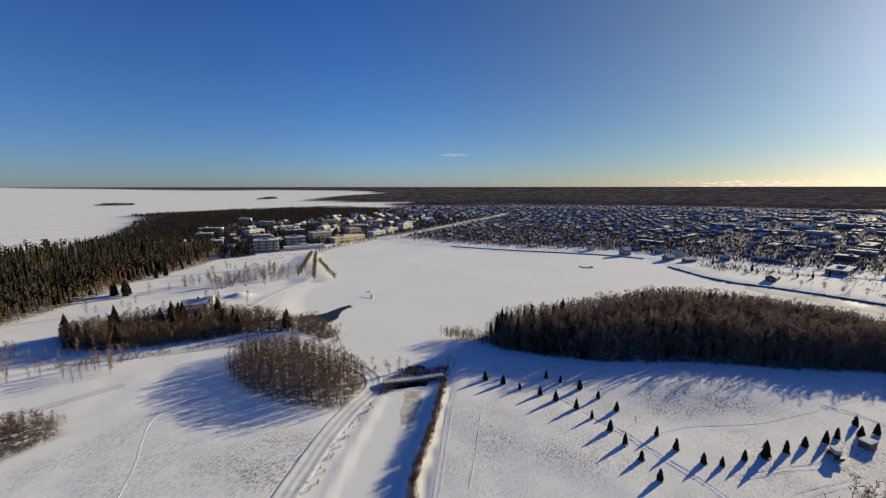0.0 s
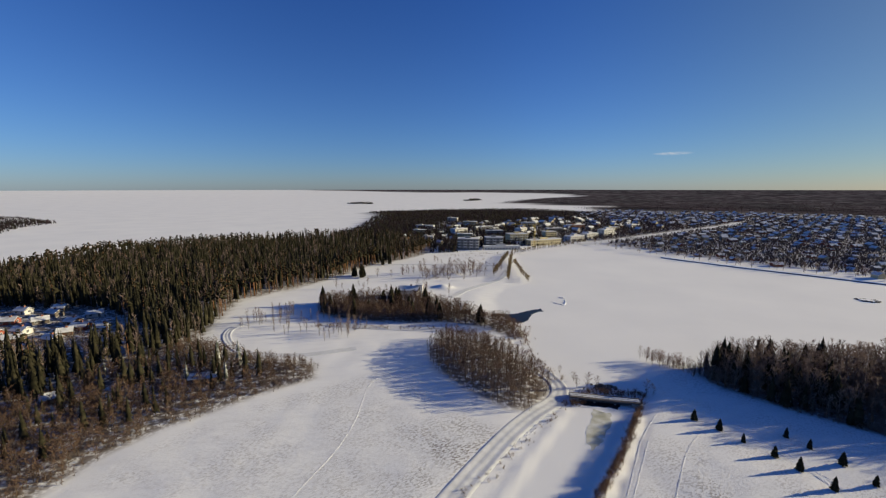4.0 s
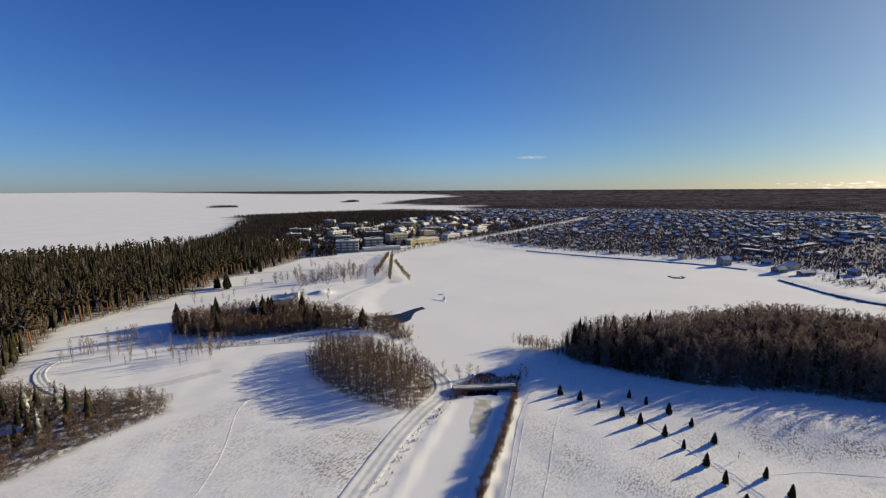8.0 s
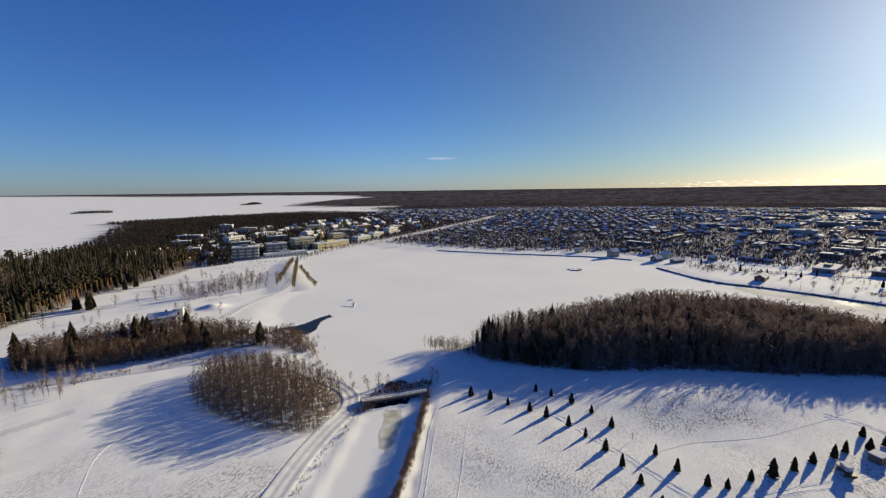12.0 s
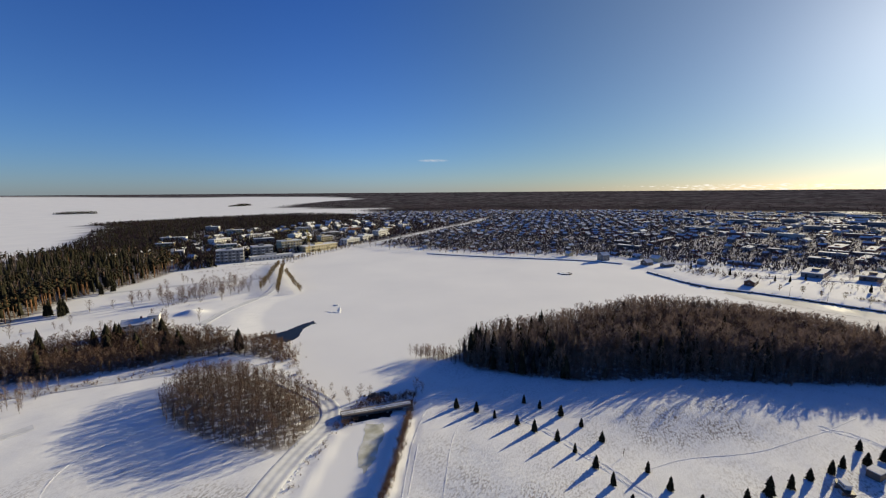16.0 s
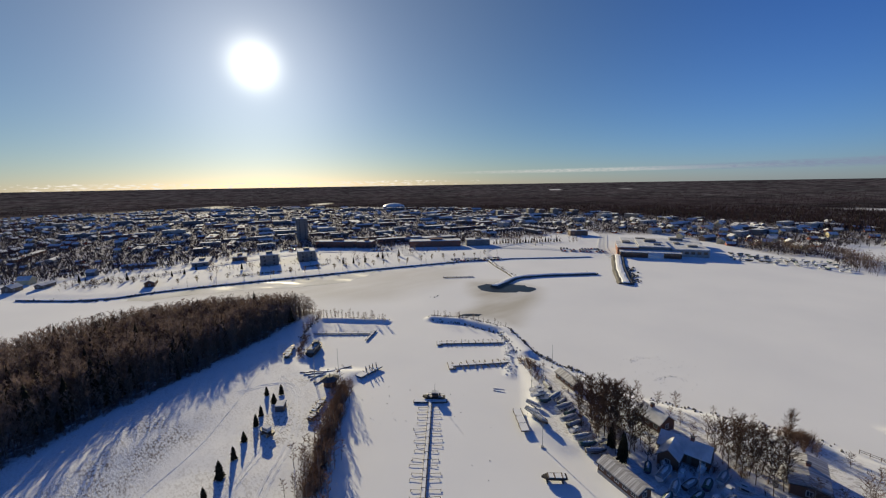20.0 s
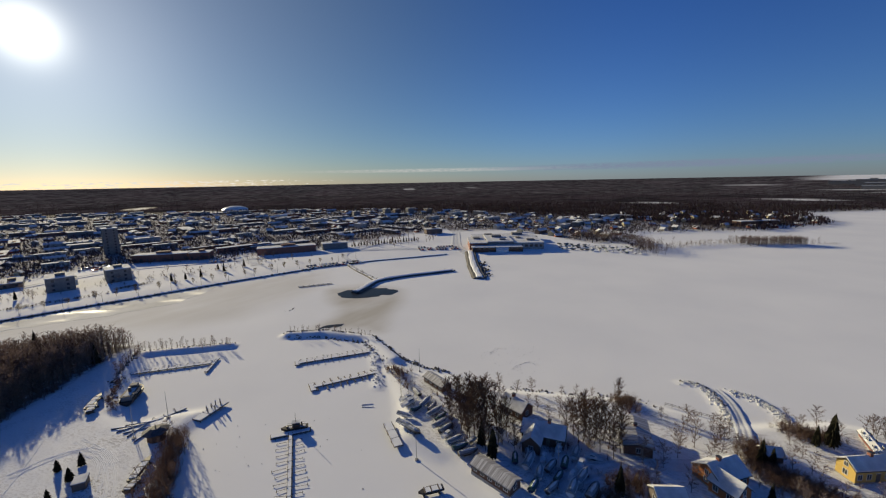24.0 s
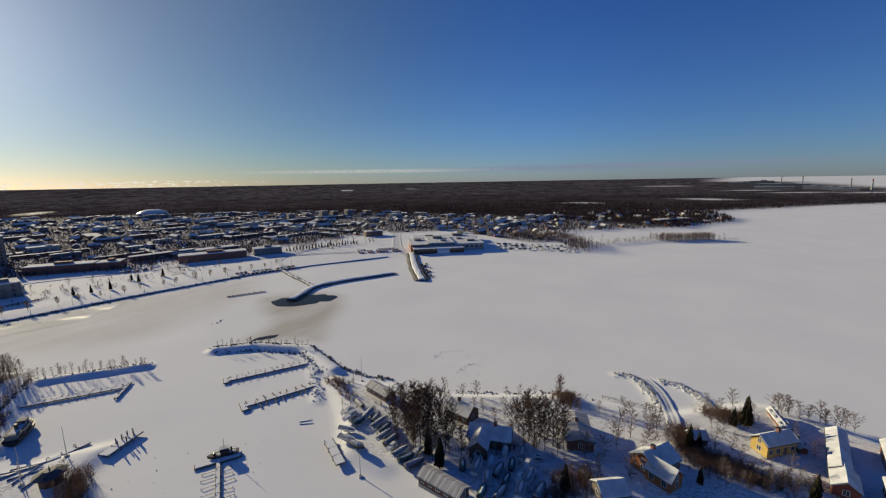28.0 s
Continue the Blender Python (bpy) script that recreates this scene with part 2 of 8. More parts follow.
TOWN_BROWN = mat("brown_cladding", [(0.12, 0.085, 0.065), (0.19, 0.14, 0.11)], 0.8, 0.85, fine=0.1)
ICE_RUBBLE = mat("broken_ice", [(0.4, 0.4, 0.39), (0.62, 0.62, 0.6), (0.76, 0.76, 0.75)], 0.9, 0.8, 0.05, spec=0.1, fine=0.08)
BRICK = mat("red_brick", [(0.2, 0.085, 0.06), (0.29, 0.13, 0.09)], 1.2, 0.85, fine=0.15)
CONCRETE = mat("concrete", [(0.26, 0.25, 0.24), (0.38, 0.37, 0.35)], 0.4, 0.85, 0.01, fine=0.08)
STONE = mat("dark_riprap_stone", [(0.06, 0.055, 0.05), (0.16, 0.15, 0.14)], 0.8, 0.9, 0.05, fine=0.2)
GLASS = mat("window_glass", [(0.02, 0.025, 0.03), (0.05, 0.055, 0.06)], 0.5, 0.12, spec=0.6)
DARK = mat("dark_painted_metal", [(0.03, 0.03, 0.035), (0.07, 0.07, 0.075)], 2.0, 0.5, fine=0.1)
STEEL = mat("galvanised_steel", [(0.35, 0.36, 0.37), (0.5, 0.5, 0.5)], 3.0, 0.4, metal=0.8)
HULL_W = mat("white_gelcoat", [(0.6, 0.6, 0.6), (0.75, 0.75, 0.74)], 1.0, 0.35, fine=0.04)
HULL_B = mat("dark_blue_hull", [(0.02, 0.03, 0.07), (0.04, 0.05, 0.1)], 1.0, 0.4)
HULL_K = mat("tarred_hull", [(0.025, 0.022, 0.02), (0.06, 0.05, 0.045)], 1.5, 0.6)
TARP = mat("grey_boat_cover", [(0.16, 0.18, 0.2), (0.3, 0.32, 0.34)], 1.2, 0.6, 0.03)
TARP_G = mat("green_boat_cover", [(0.04, 0.09, 0.07), (0.1, 0.16, 0.13)], 1.2, 0.6, 0.03)
ROOF_TIN = mat("dark_tin_roof", [(0.06, 0.06, 0.065), (0.12, 0.12, 0.125)], 2.0, 0.7, spec=0.15, fine=0.1)
ROOF_STRIPE = mat("tin_roof_with_snow_streaks", [(0.2, 0.19, 0.19), (0.36, 0.35, 0.35), (0.62, 0.62, 0.63)], 1.1, 0.6, 0.02, stretch=(3.0, 0.12, 0.12), fine=0.1)
CRANE_Y = mat("crane_yellow", [(0.55, 0.36, 0.03), (0.65, 0.45, 0.06)], 1.0, 0.5)
CAR_COLS = [mat(f"car_paint_{w}", [c, tuple(min(1, 1.25 * v) for v in c)], 2.0, 0.3) for w, c in
            (("white", (0.6, 0.6, 0.6)), ("grey", (0.18, 0.18, 0.19)), ("red", (0.3, 0.03, 0.03)), ("blue", (0.03, 0.06, 0.16)), ("black", (0.02, 0.02, 0.022)))]


def water_mat():
    m = mat("dark_open_water", [(0.012, 0.014, 0.016), (0.022, 0.024, 0.026)], 0.3, 0.3, 0.02, spec=0.1)
    return m


WATER = water_mat()
SLUSH = mat("wet_grey_ice", [(0.5, 0.49, 0.45), (0.64, 0.63, 0.59), (0.74, 0.74, 0.72)], 0.05, 0.85, 0.0, spec=0.16, fine=0.05)


def wet_streaks(m):
    """Lets smooth wet patches lie between the dull crusts of the ice."""
    n, l = m.node_tree.nodes, m.node_tree.links
    co, mp, no, mr = n.new("ShaderNodeTexCoord"), n.new("ShaderNodeMapping"), n.new("ShaderNodeTexNoise"), n.new("ShaderNodeMapRange")
    mp.inputs["Scale"].default_value, mp.inputs["Rotation"].default_value = (1.0, 0.3, 1.0), (0, 0, radians(-38))
    no.inputs["Scale"].default_value, no.inputs["Detail"].default_value = 0.09, 5
    mr.inputs[1].default_value, mr.inputs[2].default_value, mr.inputs[3].default_value, mr.inputs[4].default_value = 0.55, 0.8, 0.95, 0.28
    l.new(co.outputs["Object"], mp.inputs[0])
    l.new(mp.outputs[0], no.inputs["Vector"])
    l.new(no.outputs["Fac"], mr.inputs[0])
    l.new(mr.outputs[0], n["Principled BSDF"].inputs["Roughness"])


wet_streaks(SLUSH)
ROADSNOW = mat("packed_road_snow", [(0.55, 0.56, 0.58), (0.7, 0.71, 0.73)], 0.5, 0.85, 0.03, spec=0.08, fine=0.08)

# ---------------------------------------------------------------- mesh helpers


class MB:
    """Collects vertices and faces of one mesh."""

    def __init__(self):
        self.v, self.f, self.m = [], [], []

    def add(self, v, f, k=0):
        o = len(self.v)
        self.v += [tuple(p) for p in v]
        self.f += [tuple(i + o for i in q) for q in f]
        self.m += [k] * len(f)
        return self

    def box(self, x0, y0, z0, x1, y1, z1, k=0):
        v = [(x, y, z) for z in (z0, z1) for y in (y0, y1) for x in (x0, x1)]
        return self.add(v, [(0, 2, 3, 1), (4, 5, 7, 6), (0, 1, 5, 4), (2, 6, 7, 3), (0, 4, 6, 2), (1, 3, 7, 5)], k)

    def gable(self, x0, y0, x1, y1, z, rise, over=0.4, thick=0.25, k=0):
        """A pitched roof slab with its ridge along x."""
        xa, xb, ya, yb, ym = x0 - over, x1 + over, y0 - over, y1 + over, (y0 + y1) / 2
        s = rise / ((y1 - y0) / 2)
        ze = z - over * s
        v = []
        for x in (xa, xb):
            v += [(x, ya, ze), (x, ym, z + rise), (x, yb, ze), (x, ya, ze + thick), (x, ym, z + rise + thick), (x, yb, ze + thick)]
        f = [(0, 1, 4, 3), (1, 2, 5, 4), (6, 9, 10, 7), (7, 10, 11, 8), (3, 4, 10, 9), (4, 5, 11, 10), (0, 6, 7, 1), (1, 7, 8, 2), (0, 3, 9, 6), (2, 8, 11, 5)]
        return self.add(v, f, k)

    def gable_wall(self, x0, y0, z0, x1, y1, z, rise, k=0):
        """Four walls with two gables, ridge along x."""
        ym = (y0 + y1) / 2
        v = [(x0, y0, z0), (x1, y0, z0), (x1, y1, z0), (x0, y1, z0), (x0, y0, z), (x1, y0, z), (x1, y1, z), (x0, y1, z), (x0, ym, z + rise), (x1, ym, z + rise)]
        return self.add(v, [(0, 1, 5, 4), (1, 2, 6, 9, 5), (2, 3, 7, 6), (3, 0, 4, 8, 7)], k)

    def tube(self, a, b, ra, rb, n=5, k=0):
        a, b = Vector(a), Vector(b)
        d = (b - a).normalized()
        u = d.orthogonal().normalized()
        w = d.cross(u)
        v = []
        for p, r in ((a, ra), (b, rb)):
            v += [tuple(p + r * (math.cos(2 * math.pi * i / n) * u + math.sin(2 * math.pi * i / n) * w)) for i in range(n)]
        f = [(i, (i + 1) % n, n + (i + 1) % n, n + i) for i in range(n)] + [tuple(range(n))[::-1], tuple(range(n, 2 * n))]
        return self.add(v, f, k)

    def mesh(self, name, mats):
        me = bpy.data.meshes.new(name)
        me.from_pydata(self.v, [], self.f)
        for q in mats:
            me.materials.append(q)
        if len(mats) > 1:
            me.polygons.foreach_set("material_index", self.m)
        me.update()
        return me


def part(name, mb, material, parent=None, label="", at=None):
    """Links what was collected as one mesh object, under a thing or on its own."""
    mats = material if isinstance(material, (list, tuple)) else [material]
    ob = new(name, mb if isinstance(mb, bpy.types.Mesh) else mb.mesh(name, mats))
    if parent is not None:
        ob.parent = parent
    if at is not None:
        ob.matrix_basis = at
    if label:
        tagged(ob, label)
    return ob


def thing(name, label, category, at=None, group="", kind=""):
    ob = new(name)
    ob.empty_display_size = 0.5
    if at is not None:
        ob.matrix_basis = at
    return tagged(ob, label, category, group, kind)


# ---------------------------------------------------------------- the lie of the land
def seg_dist(px, py, line, closed=False):
    pts = list(line) + ([line[0]] if closed else [])
    best = np.full(px.shape, 1e9)
    for (ax, ay), (bx, by) in zip(pts, pts[1:]):
        dx, dy = bx - ax, by - ay
        t = np.clip(((px - ax) * dx + (py - ay) * dy) / max(dx * dx + dy * dy, 1e-9), 0, 1)
        best = np.minimum(best, np.hypot(px - ax - t * dx, py - ay - t * dy))
    return best


def inside(px, py, poly):
    r = np.zeros(px.shape, bool)
    for (ax, ay), (bx, by) in zip(poly, poly[1:] + poly[:1]):
        if ay != by:
            r ^= ((ay > py) != (by > py)) & (px < (bx - ax) * (py - ay) / (by - ay) + ax)
    return r


def signed(px, py, poly):
    d = seg_dist(px, py, poly, True)
    return np.where(inside(px, py, poly), d, -d)


def step(a, b, x):
    t = np.clip((x - a) / (b - a), 0, 1)
    return t * t * (3 - 2 * t)


# western mainland: sea shore, lake shore, canal bank
WEST = [(-22, 132), (-30, 146), (-45, 166), (-50, 182), (-58, 203), (-74, 212), (-86, 240), (-90, 268), (-78, 300), (-100, 345), (-121, 395),
        (-124, 440), (-108, 490), (-78, 534), (10, 468), (70, 440), (125, 421), (168, 405), (194, 384), (196, 340), (204, 289), (234, 265),
        (277, 206), (329, 135), (376, 66), (404, -34), (424, -56), (400, -66), (384, -88), (388, -102), (408, -140), (375, -164), (351, -194), (361, -212), (366, -233), (411, -257), (428, -256), (466, -273), (488, -291),
        (481, -330), (468, -400), (464, -438), (491, -560), (507, -611), (655, -725), (668, -961), (640, -1300), (680, -1700), (1100, -2300), (1500, -3300), (1700, -5200), (5200, -5200), (5200, 5200), (-500, 5200), (-700, 3600),
        (-520, 3380), (-700, 2900), (-740, 2400), (-690, 1960), (-640, 1840), (-430, 1770), (-250, 1735), (-165, 1680), (-290, 1490), (-150, 1405), (-190, 1280), (-300, 1365), (-420, 1385), (-640, 1200), (-740, 1010), (-735, 930), (-655, 893), (-620, 820), (-550, 700), (-480, 590), (-430, 480), (-450, 370), (-500, 290),
        (-520, 200), (-480, 120), (-470, -100), (-400, -500), (-34, -500), (-30, 60), (-26.6, 82), (-24.9, 93), (-23, 105), (-19.6, 126)]
# field and wood between the canal and the harbour
FIELD = [(-9, 40), (-8, 87), (-5, 108), (-2, 130), (1, 146), (-2, 158), (3, 180), (18, 186), (34, 196), (52, 205), (74, 213), (118, 232), (165, 220),
         (190, 198), (205, 165), (210, 143), (194, 132), (176, 127), (150, 113), (141, 103), (146, 93), (146, 80), (138, 82), (128, 84), (110, 77),
         (95, 74), (83, 70), (66, 62), (40, 50), (10, 40)]
# boat club headland
HEAD = [(171, 24), (160, 14), (155, 4), (142, -14), (131, -48), (124, -58), (112, -72), (109, -100), (101, -113), (88, -115), (74, -118), (50, -122), (0, -120),
        (0, -60), (60, -20), (84, -2), (100, 7), (107, 12), (113, 19), (119, 25), (134, 24), (150, 26), (162, 29)]
SPIT_N = [(-900, 240), (-1010, 300), (-1060, 368), (-1300, 405), (-1700, 380), (-1700, 300), (-1200, 240)]
ISLET = [(-1262, 1470), (-1215, 1462), (-1140, 1492), (-1150, 1530), (-1220, 1520)]
FAR_CAPE = [(-960, 2080), (-900, 2110), (-900, 2240), (-1000, 2420), (-1040, 2400), (-980, 2220)]
FAR_COAST = [(-3580, 3500), (-2900, 3600), (-2460, 3690), (-2050, 3700), (-1570, 3980), (-900, 3900), (-540, 3640), (-400, 5200), (-5200, 5200), (-5200, 4700)]
# wooded headland behind the western quarter
HEADLAND = [(-415, 455), (-330, 470), (-300, 540), (-345, 640), (-400, 760), (-260, 840), (-110, 960), (-150, 1260), (-300, 1345), (-420, 1365), (-630, 1185), (-728, 1010), (-722, 940), (-640, 885), (-605, 820), (-540, 705), (-465, 590)]
# frozen gulf beyond the works in the south-east
GULF = [(2750, -3150), (2350, -3350), (1900, -3050), (1640, -2820), (1330, -2560), (1150, -2700), (1600, -3300), (1700, -5200), (4200, -5200)]
WET_REACH = [(206, 270), (236, 258), (262, 230), (290, 196), (318, 150), (340, 100), (345, 80), (300, 76), (268, 92), (240, 108), (232, 130), (226, 200)]
BOULEVARD = [(-78, 528), (-68, 544), (-29, 610), (37, 752), (117, 903), (158, 1009)]
CANAL_L = [(-28, 66), (-26.2, 84), (-25.0, 95), (-23.6, 106), (-20.6, 125)]
EAST_ISLE = [(378, -243), (376, -280), (384, -336), (369, -381), (376, -400), (400, -348), (410, -311), (413, -266)]
MOLE_W = [(150, 114), (172, 125), (196, 132), (199, 96)]
MOLE_E = [(207, 73), (206, 56), (196, 35), (171, 24)]
MOLE_ICE = [(136, -75.5), (134.5, -78.5), (129, -79.6), (118, -75.8), (109.5, -71.7)]
MOLE_ICE2 = [(128, -86.5), (124, -90), (116, -91), (109, -88), (106, -84)]
JETTY = [(278, 47.5), (290, 42), (307, 35.5), (316, 19), (323, -2), (329, -24)]
LOW_WALL = [(386, 66), (349, 53), (321, 40), (308, 35.5)]
HEAP_LINE = [(190, 36), (176, 31.5), (162, 30.5), (150, 29.5)]
CANAL_R = [(-6, 60), (-7, 87), (-3, 108), (0, 130)]


def height(x, y):
    x, y = np.asarray(x, float), np.asarray(y, float)
    r = np.hypot(x - 8, y - 10)
    z = np.zeros(x.shape)
    for poly, h, w in ((WEST, 0.8, 16), (FIELD, 1.2, 6), (HEAD, 1.2, 5), (SPIT_N, 2, 30), (ISLET, 2, 15), (FAR_CAPE, 2, 30), (FAR_COAST, 2, 60), (EAST_ISLE, 1.5, 8)):
        z = np.maximum(z, h * step(-0.5, w, signed(x, y, poly)))
    for line, w, h in ((MOLE_W, 3.2, 1.25), (MOLE_E, 4.0, 1.7), (MOLE_ICE, 2.0, 0.45), (MOLE_ICE2, 2.0, 0.4), (CANAL_R, 2.0, 1.7), (CANAL_L, 1.8, 0.35), (HEAP_LINE, 2.0, 0.5)):
        z = np.maximum(z, h * (1 - step(w * 0.35, w, seg_dist(x, y, line))))
    # low hill in the field, rise of the parkland to the west
    z += 2.6 * np.exp(-(((x - 88) / 36) ** 2 + ((y - 130) / 13) ** 2))
    z += 0.8 * np.exp(-(((x - 32) / 25) ** 2 + ((y - 105) / 22) ** 2))
    park = step(0, 60, signed(x, y, WEST)) * (x < 0)
    z += park * 0.5 * step(150, 260, y) * (1 - step(1200, 1700, y))
    # snow heap by the park pond
    z += 2.4 * np.exp(-(((x + 128) / 6) ** 2 + ((y - 248) / 4.5) ** 2))
    # the country climbs slowly towards the horizon
    far = np.clip((r - 2300) / 2650, 0, 1)
    return z + 51.5 * far ** 2


def town_edge(x, y):
    """How far out the built-up country reaches in each direction."""
    az = np.degrees(np.arctan2(np.asarray(x) - 8, np.asarray(y) - 10))
    return np.interp(az, [-180, -82, -20, -8, 40, 52, 60, 72, 86, 100, 115, 135, 180], [1100, 1200, 1150, 1350, 1500, 1400, 1250, 1120, 1020, 880, 780, 640, 640])


# open snowy fields among the far woods: place, half length across and half depth along the line from the lake
CLEARINGS = [(890, 815, 50, 45), (1010, 730, 40, 40), (1120, 520, 60, 42), (1040, -700, 45, 50), (3350, -140, 40, 60), (3400, -660, 30, 60), (2110, -740, 50, 40),
             (1690, -1290, 30, 50), (1020, -1125, 50, 45), (2380, -2250, 70, 80), (1500, -1900, 50, 80), (1220, -1840, 60, 80), (1080, -1990, 50, 70), (1380, 820, 50, 30), (1250, 1080, 50, 30)]


def clearing(x, y):
    x, y = np.asarray(x, float), np.asarray(y, float)
    best = np.zeros(x.shape)
    for cx, cy, a, b in CLEARINGS:
        d = math.hypot(cx - 8, cy - 10)
        ex, ey = (cx - 8) / d, (cy - 10) / d
        u, v = (x - cx) * ey - (y - cy) * ex, (x - cx) * ex + (y - cy) * ey
        best = np.maximum(best, 1 - step(0.8, 1.3, np.hypot(u / a, v / b)))
    return best


GRID = {}


def h1(x, y):
    """Height of the ground sheet at one place."""
    xs, ys, z = GRID["xs"], GRID["ys"], GRID["z"]
    i = min(max(int(np.searchsorted(xs, x)) - 1, 0), len(xs) - 2)
    j = min(max(int(np.searchsorted(ys, y)) - 1, 0), len(ys) - 2)
    u, v = (x - xs[i]) / (xs[i + 1] - xs[i]), (y - ys[j]) / (ys[j + 1] - ys[j])
    return float((1 - v) * ((1 - u) * z[j, i] + u * z[j, i + 1]) + v * ((1 - u) * z[j + 1, i] + u * z[j + 1, i + 1]))


def axis(lo, hi, fine):
    a = [np.arange(lo, hi, fine)]
    s, p, q = fine, hi, lo
    up, down = [], []
    while p < 4990:
        up.append(p)
        s = min(s * 1.09, 160)
        p += s
    s = fine
    while q > -4990:
        s = min(s * 1.09, 160)
        q -= s
        down.append(q)
    return np.array(sorted(set(np.round(np.concatenate([a[0], up, [4990], down]), 3))))


def build_ground():
    xs, ys = axis(-170, 215, 1.6), axis(-118, 262, 1.6)
    gx, gy = np.meshgrid(xs, ys)
    x, y = gx.ravel(), gy.ravel()
    near = (np.abs(x - 20) < 330) & (np.abs(y - 90) < 330)
    z = height(x, y)
    rough = np.array([noise.noise((a * 0.09, b * 0.09, 3.1)) * 0.16 + noise.noise((a * 0.45, b * 0.45, 7.7)) * 0.06 if k else 0.0 for a, b, k in zip(x, y, near)])
    land = np.maximum.reduce([signed(x, y, WEST), signed(x, y, FIELD), signed(x, y, HEAD)])
    z = z + rough * (0.18 + 0.82 * step(-2, 4, land))
    nx, ny = len(xs), len(ys)
    GRID.update(xs=xs, ys=ys, z=z.reshape(ny, nx))
    i = np.arange(nx * ny).reshape(ny, nx)
    f = np.stack([i[:-1, :-1], i[:-1, 1:], i[1:, 1:], i[1:, :-1]], -1).reshape(-1, 4)
    me = bpy.data.meshes.new("ground")
    me.vertices.add(nx * ny)
    me.vertices.foreach_set("co", np.stack([x, y, z], 1).ravel())
    me.loops.add(f.size)
    me.loops.foreach_set("vertex_index", f.ravel().astype(np.int32))
    me.polygons.add(len(f))
    me.polygons.foreach_set("loop_start", np.arange(0, f.size, 4, dtype=np.int32))
    me.update(calc_edges=True)
    me.shade_smooth()
    # what grows or lies on it, and shade painted in: stubble on the fields, scrub and litter under woods
    hill = np.exp(-(((x - 77) / 27) ** 2 + ((y - 122) / 9.5) ** 2) ** 2)
    bald = np.exp(-(((x - 20) / 12) ** 2 + ((y - 108) / 9) ** 2)) + np.exp(-(((x - 26) / 18) ** 2 + ((y - 95) / 6) ** 2)) + np.exp(-(((x - 122) / 18) ** 2 + ((y - 97) / 8) ** 2)) + 0.6 * np.exp(-(((x - 95) / 20) ** 2 + ((y - 90) / 8) ** 2))
    stub = step(3, 9, signed(x, y, FIELD)) * (seg_dist(x, y, CANAL_R) > 4) * (0.2 + 1.0 * hill + 0.5 * bald) + 0.4 * step(2, 8, signed(x, y, HEAD)) + (0.3 + 0.5 * np.exp(-(((x + 44) / 13) ** 2 + ((y - 90) / 14) ** 2))) * step(2, 10, signed(x, y, [(-118, 30), (-36, 60), (-26, 112), (-40, 112), (-62, 118), (-80, 140), (-104, 108), (-118, 80), (-124, 50)]))
    wood = np.zeros(x.shape)
    for q in WOODS:
        wood = np.maximum(wood, step(-2, 3, signed(x, y, q)))
    rr = np.hypot(x - 8, y - 10)
    # town ground: yard dirt, with shadows of houses and trees painted in
    wood = np.maximum(wood, 0.9 * step(425, 520, rr) * (1 - step(1700, 2100, rr)) * step(15, 40, signed(x, y, WEST)) * ~inside(x, y, PARK) * ~inside(x, y, PROMENADE) * ~inside(x, y, HALL_YARD) * (1 - clearing(x, y)))
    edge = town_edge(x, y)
    # far woods: snow painted near black for the mass of trees and their shade
    backwoods_shade = step(edge * 0.92, edge * 1.08, rr) * step(5, 60, signed(x, y, WEST)) * (1 - clearing(x, y))
    backwoods_shade = np.maximum.reduce([backwoods_shade, step(-60, 60, signed(x, y, FAR_COAST)), step(-4, 10, signed(x, y, HEADLAND))]) * (1 - step(-40, 60, signed(x, y, GULF)))
    grey = np.maximum(step(-9, 7, signed(x, y, [(214, 62), (230, 54), (246, 52), (262, 60), (290, 66), (296, 40), (280, 18), (252, 20), (232, 26), (206, 30), (212, 44)])), 0.55 * step(-16, 14, signed(x, y, WET_REACH))) * (1 - step(-3, 1, land))
    for nm, val in (("stubble", np.clip(stub, 0, 1)), ("litter_shade", wood), ("backwoods_shade", backwoods_shade), ("land", step(-1, 3, land)), ("grey_ice", grey)):
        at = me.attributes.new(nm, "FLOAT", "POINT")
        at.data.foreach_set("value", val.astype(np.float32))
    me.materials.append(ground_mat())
    return tagged(new("ground", me), "snow-covered fields, parkland and frozen lake ice", "ground", kind="structure")


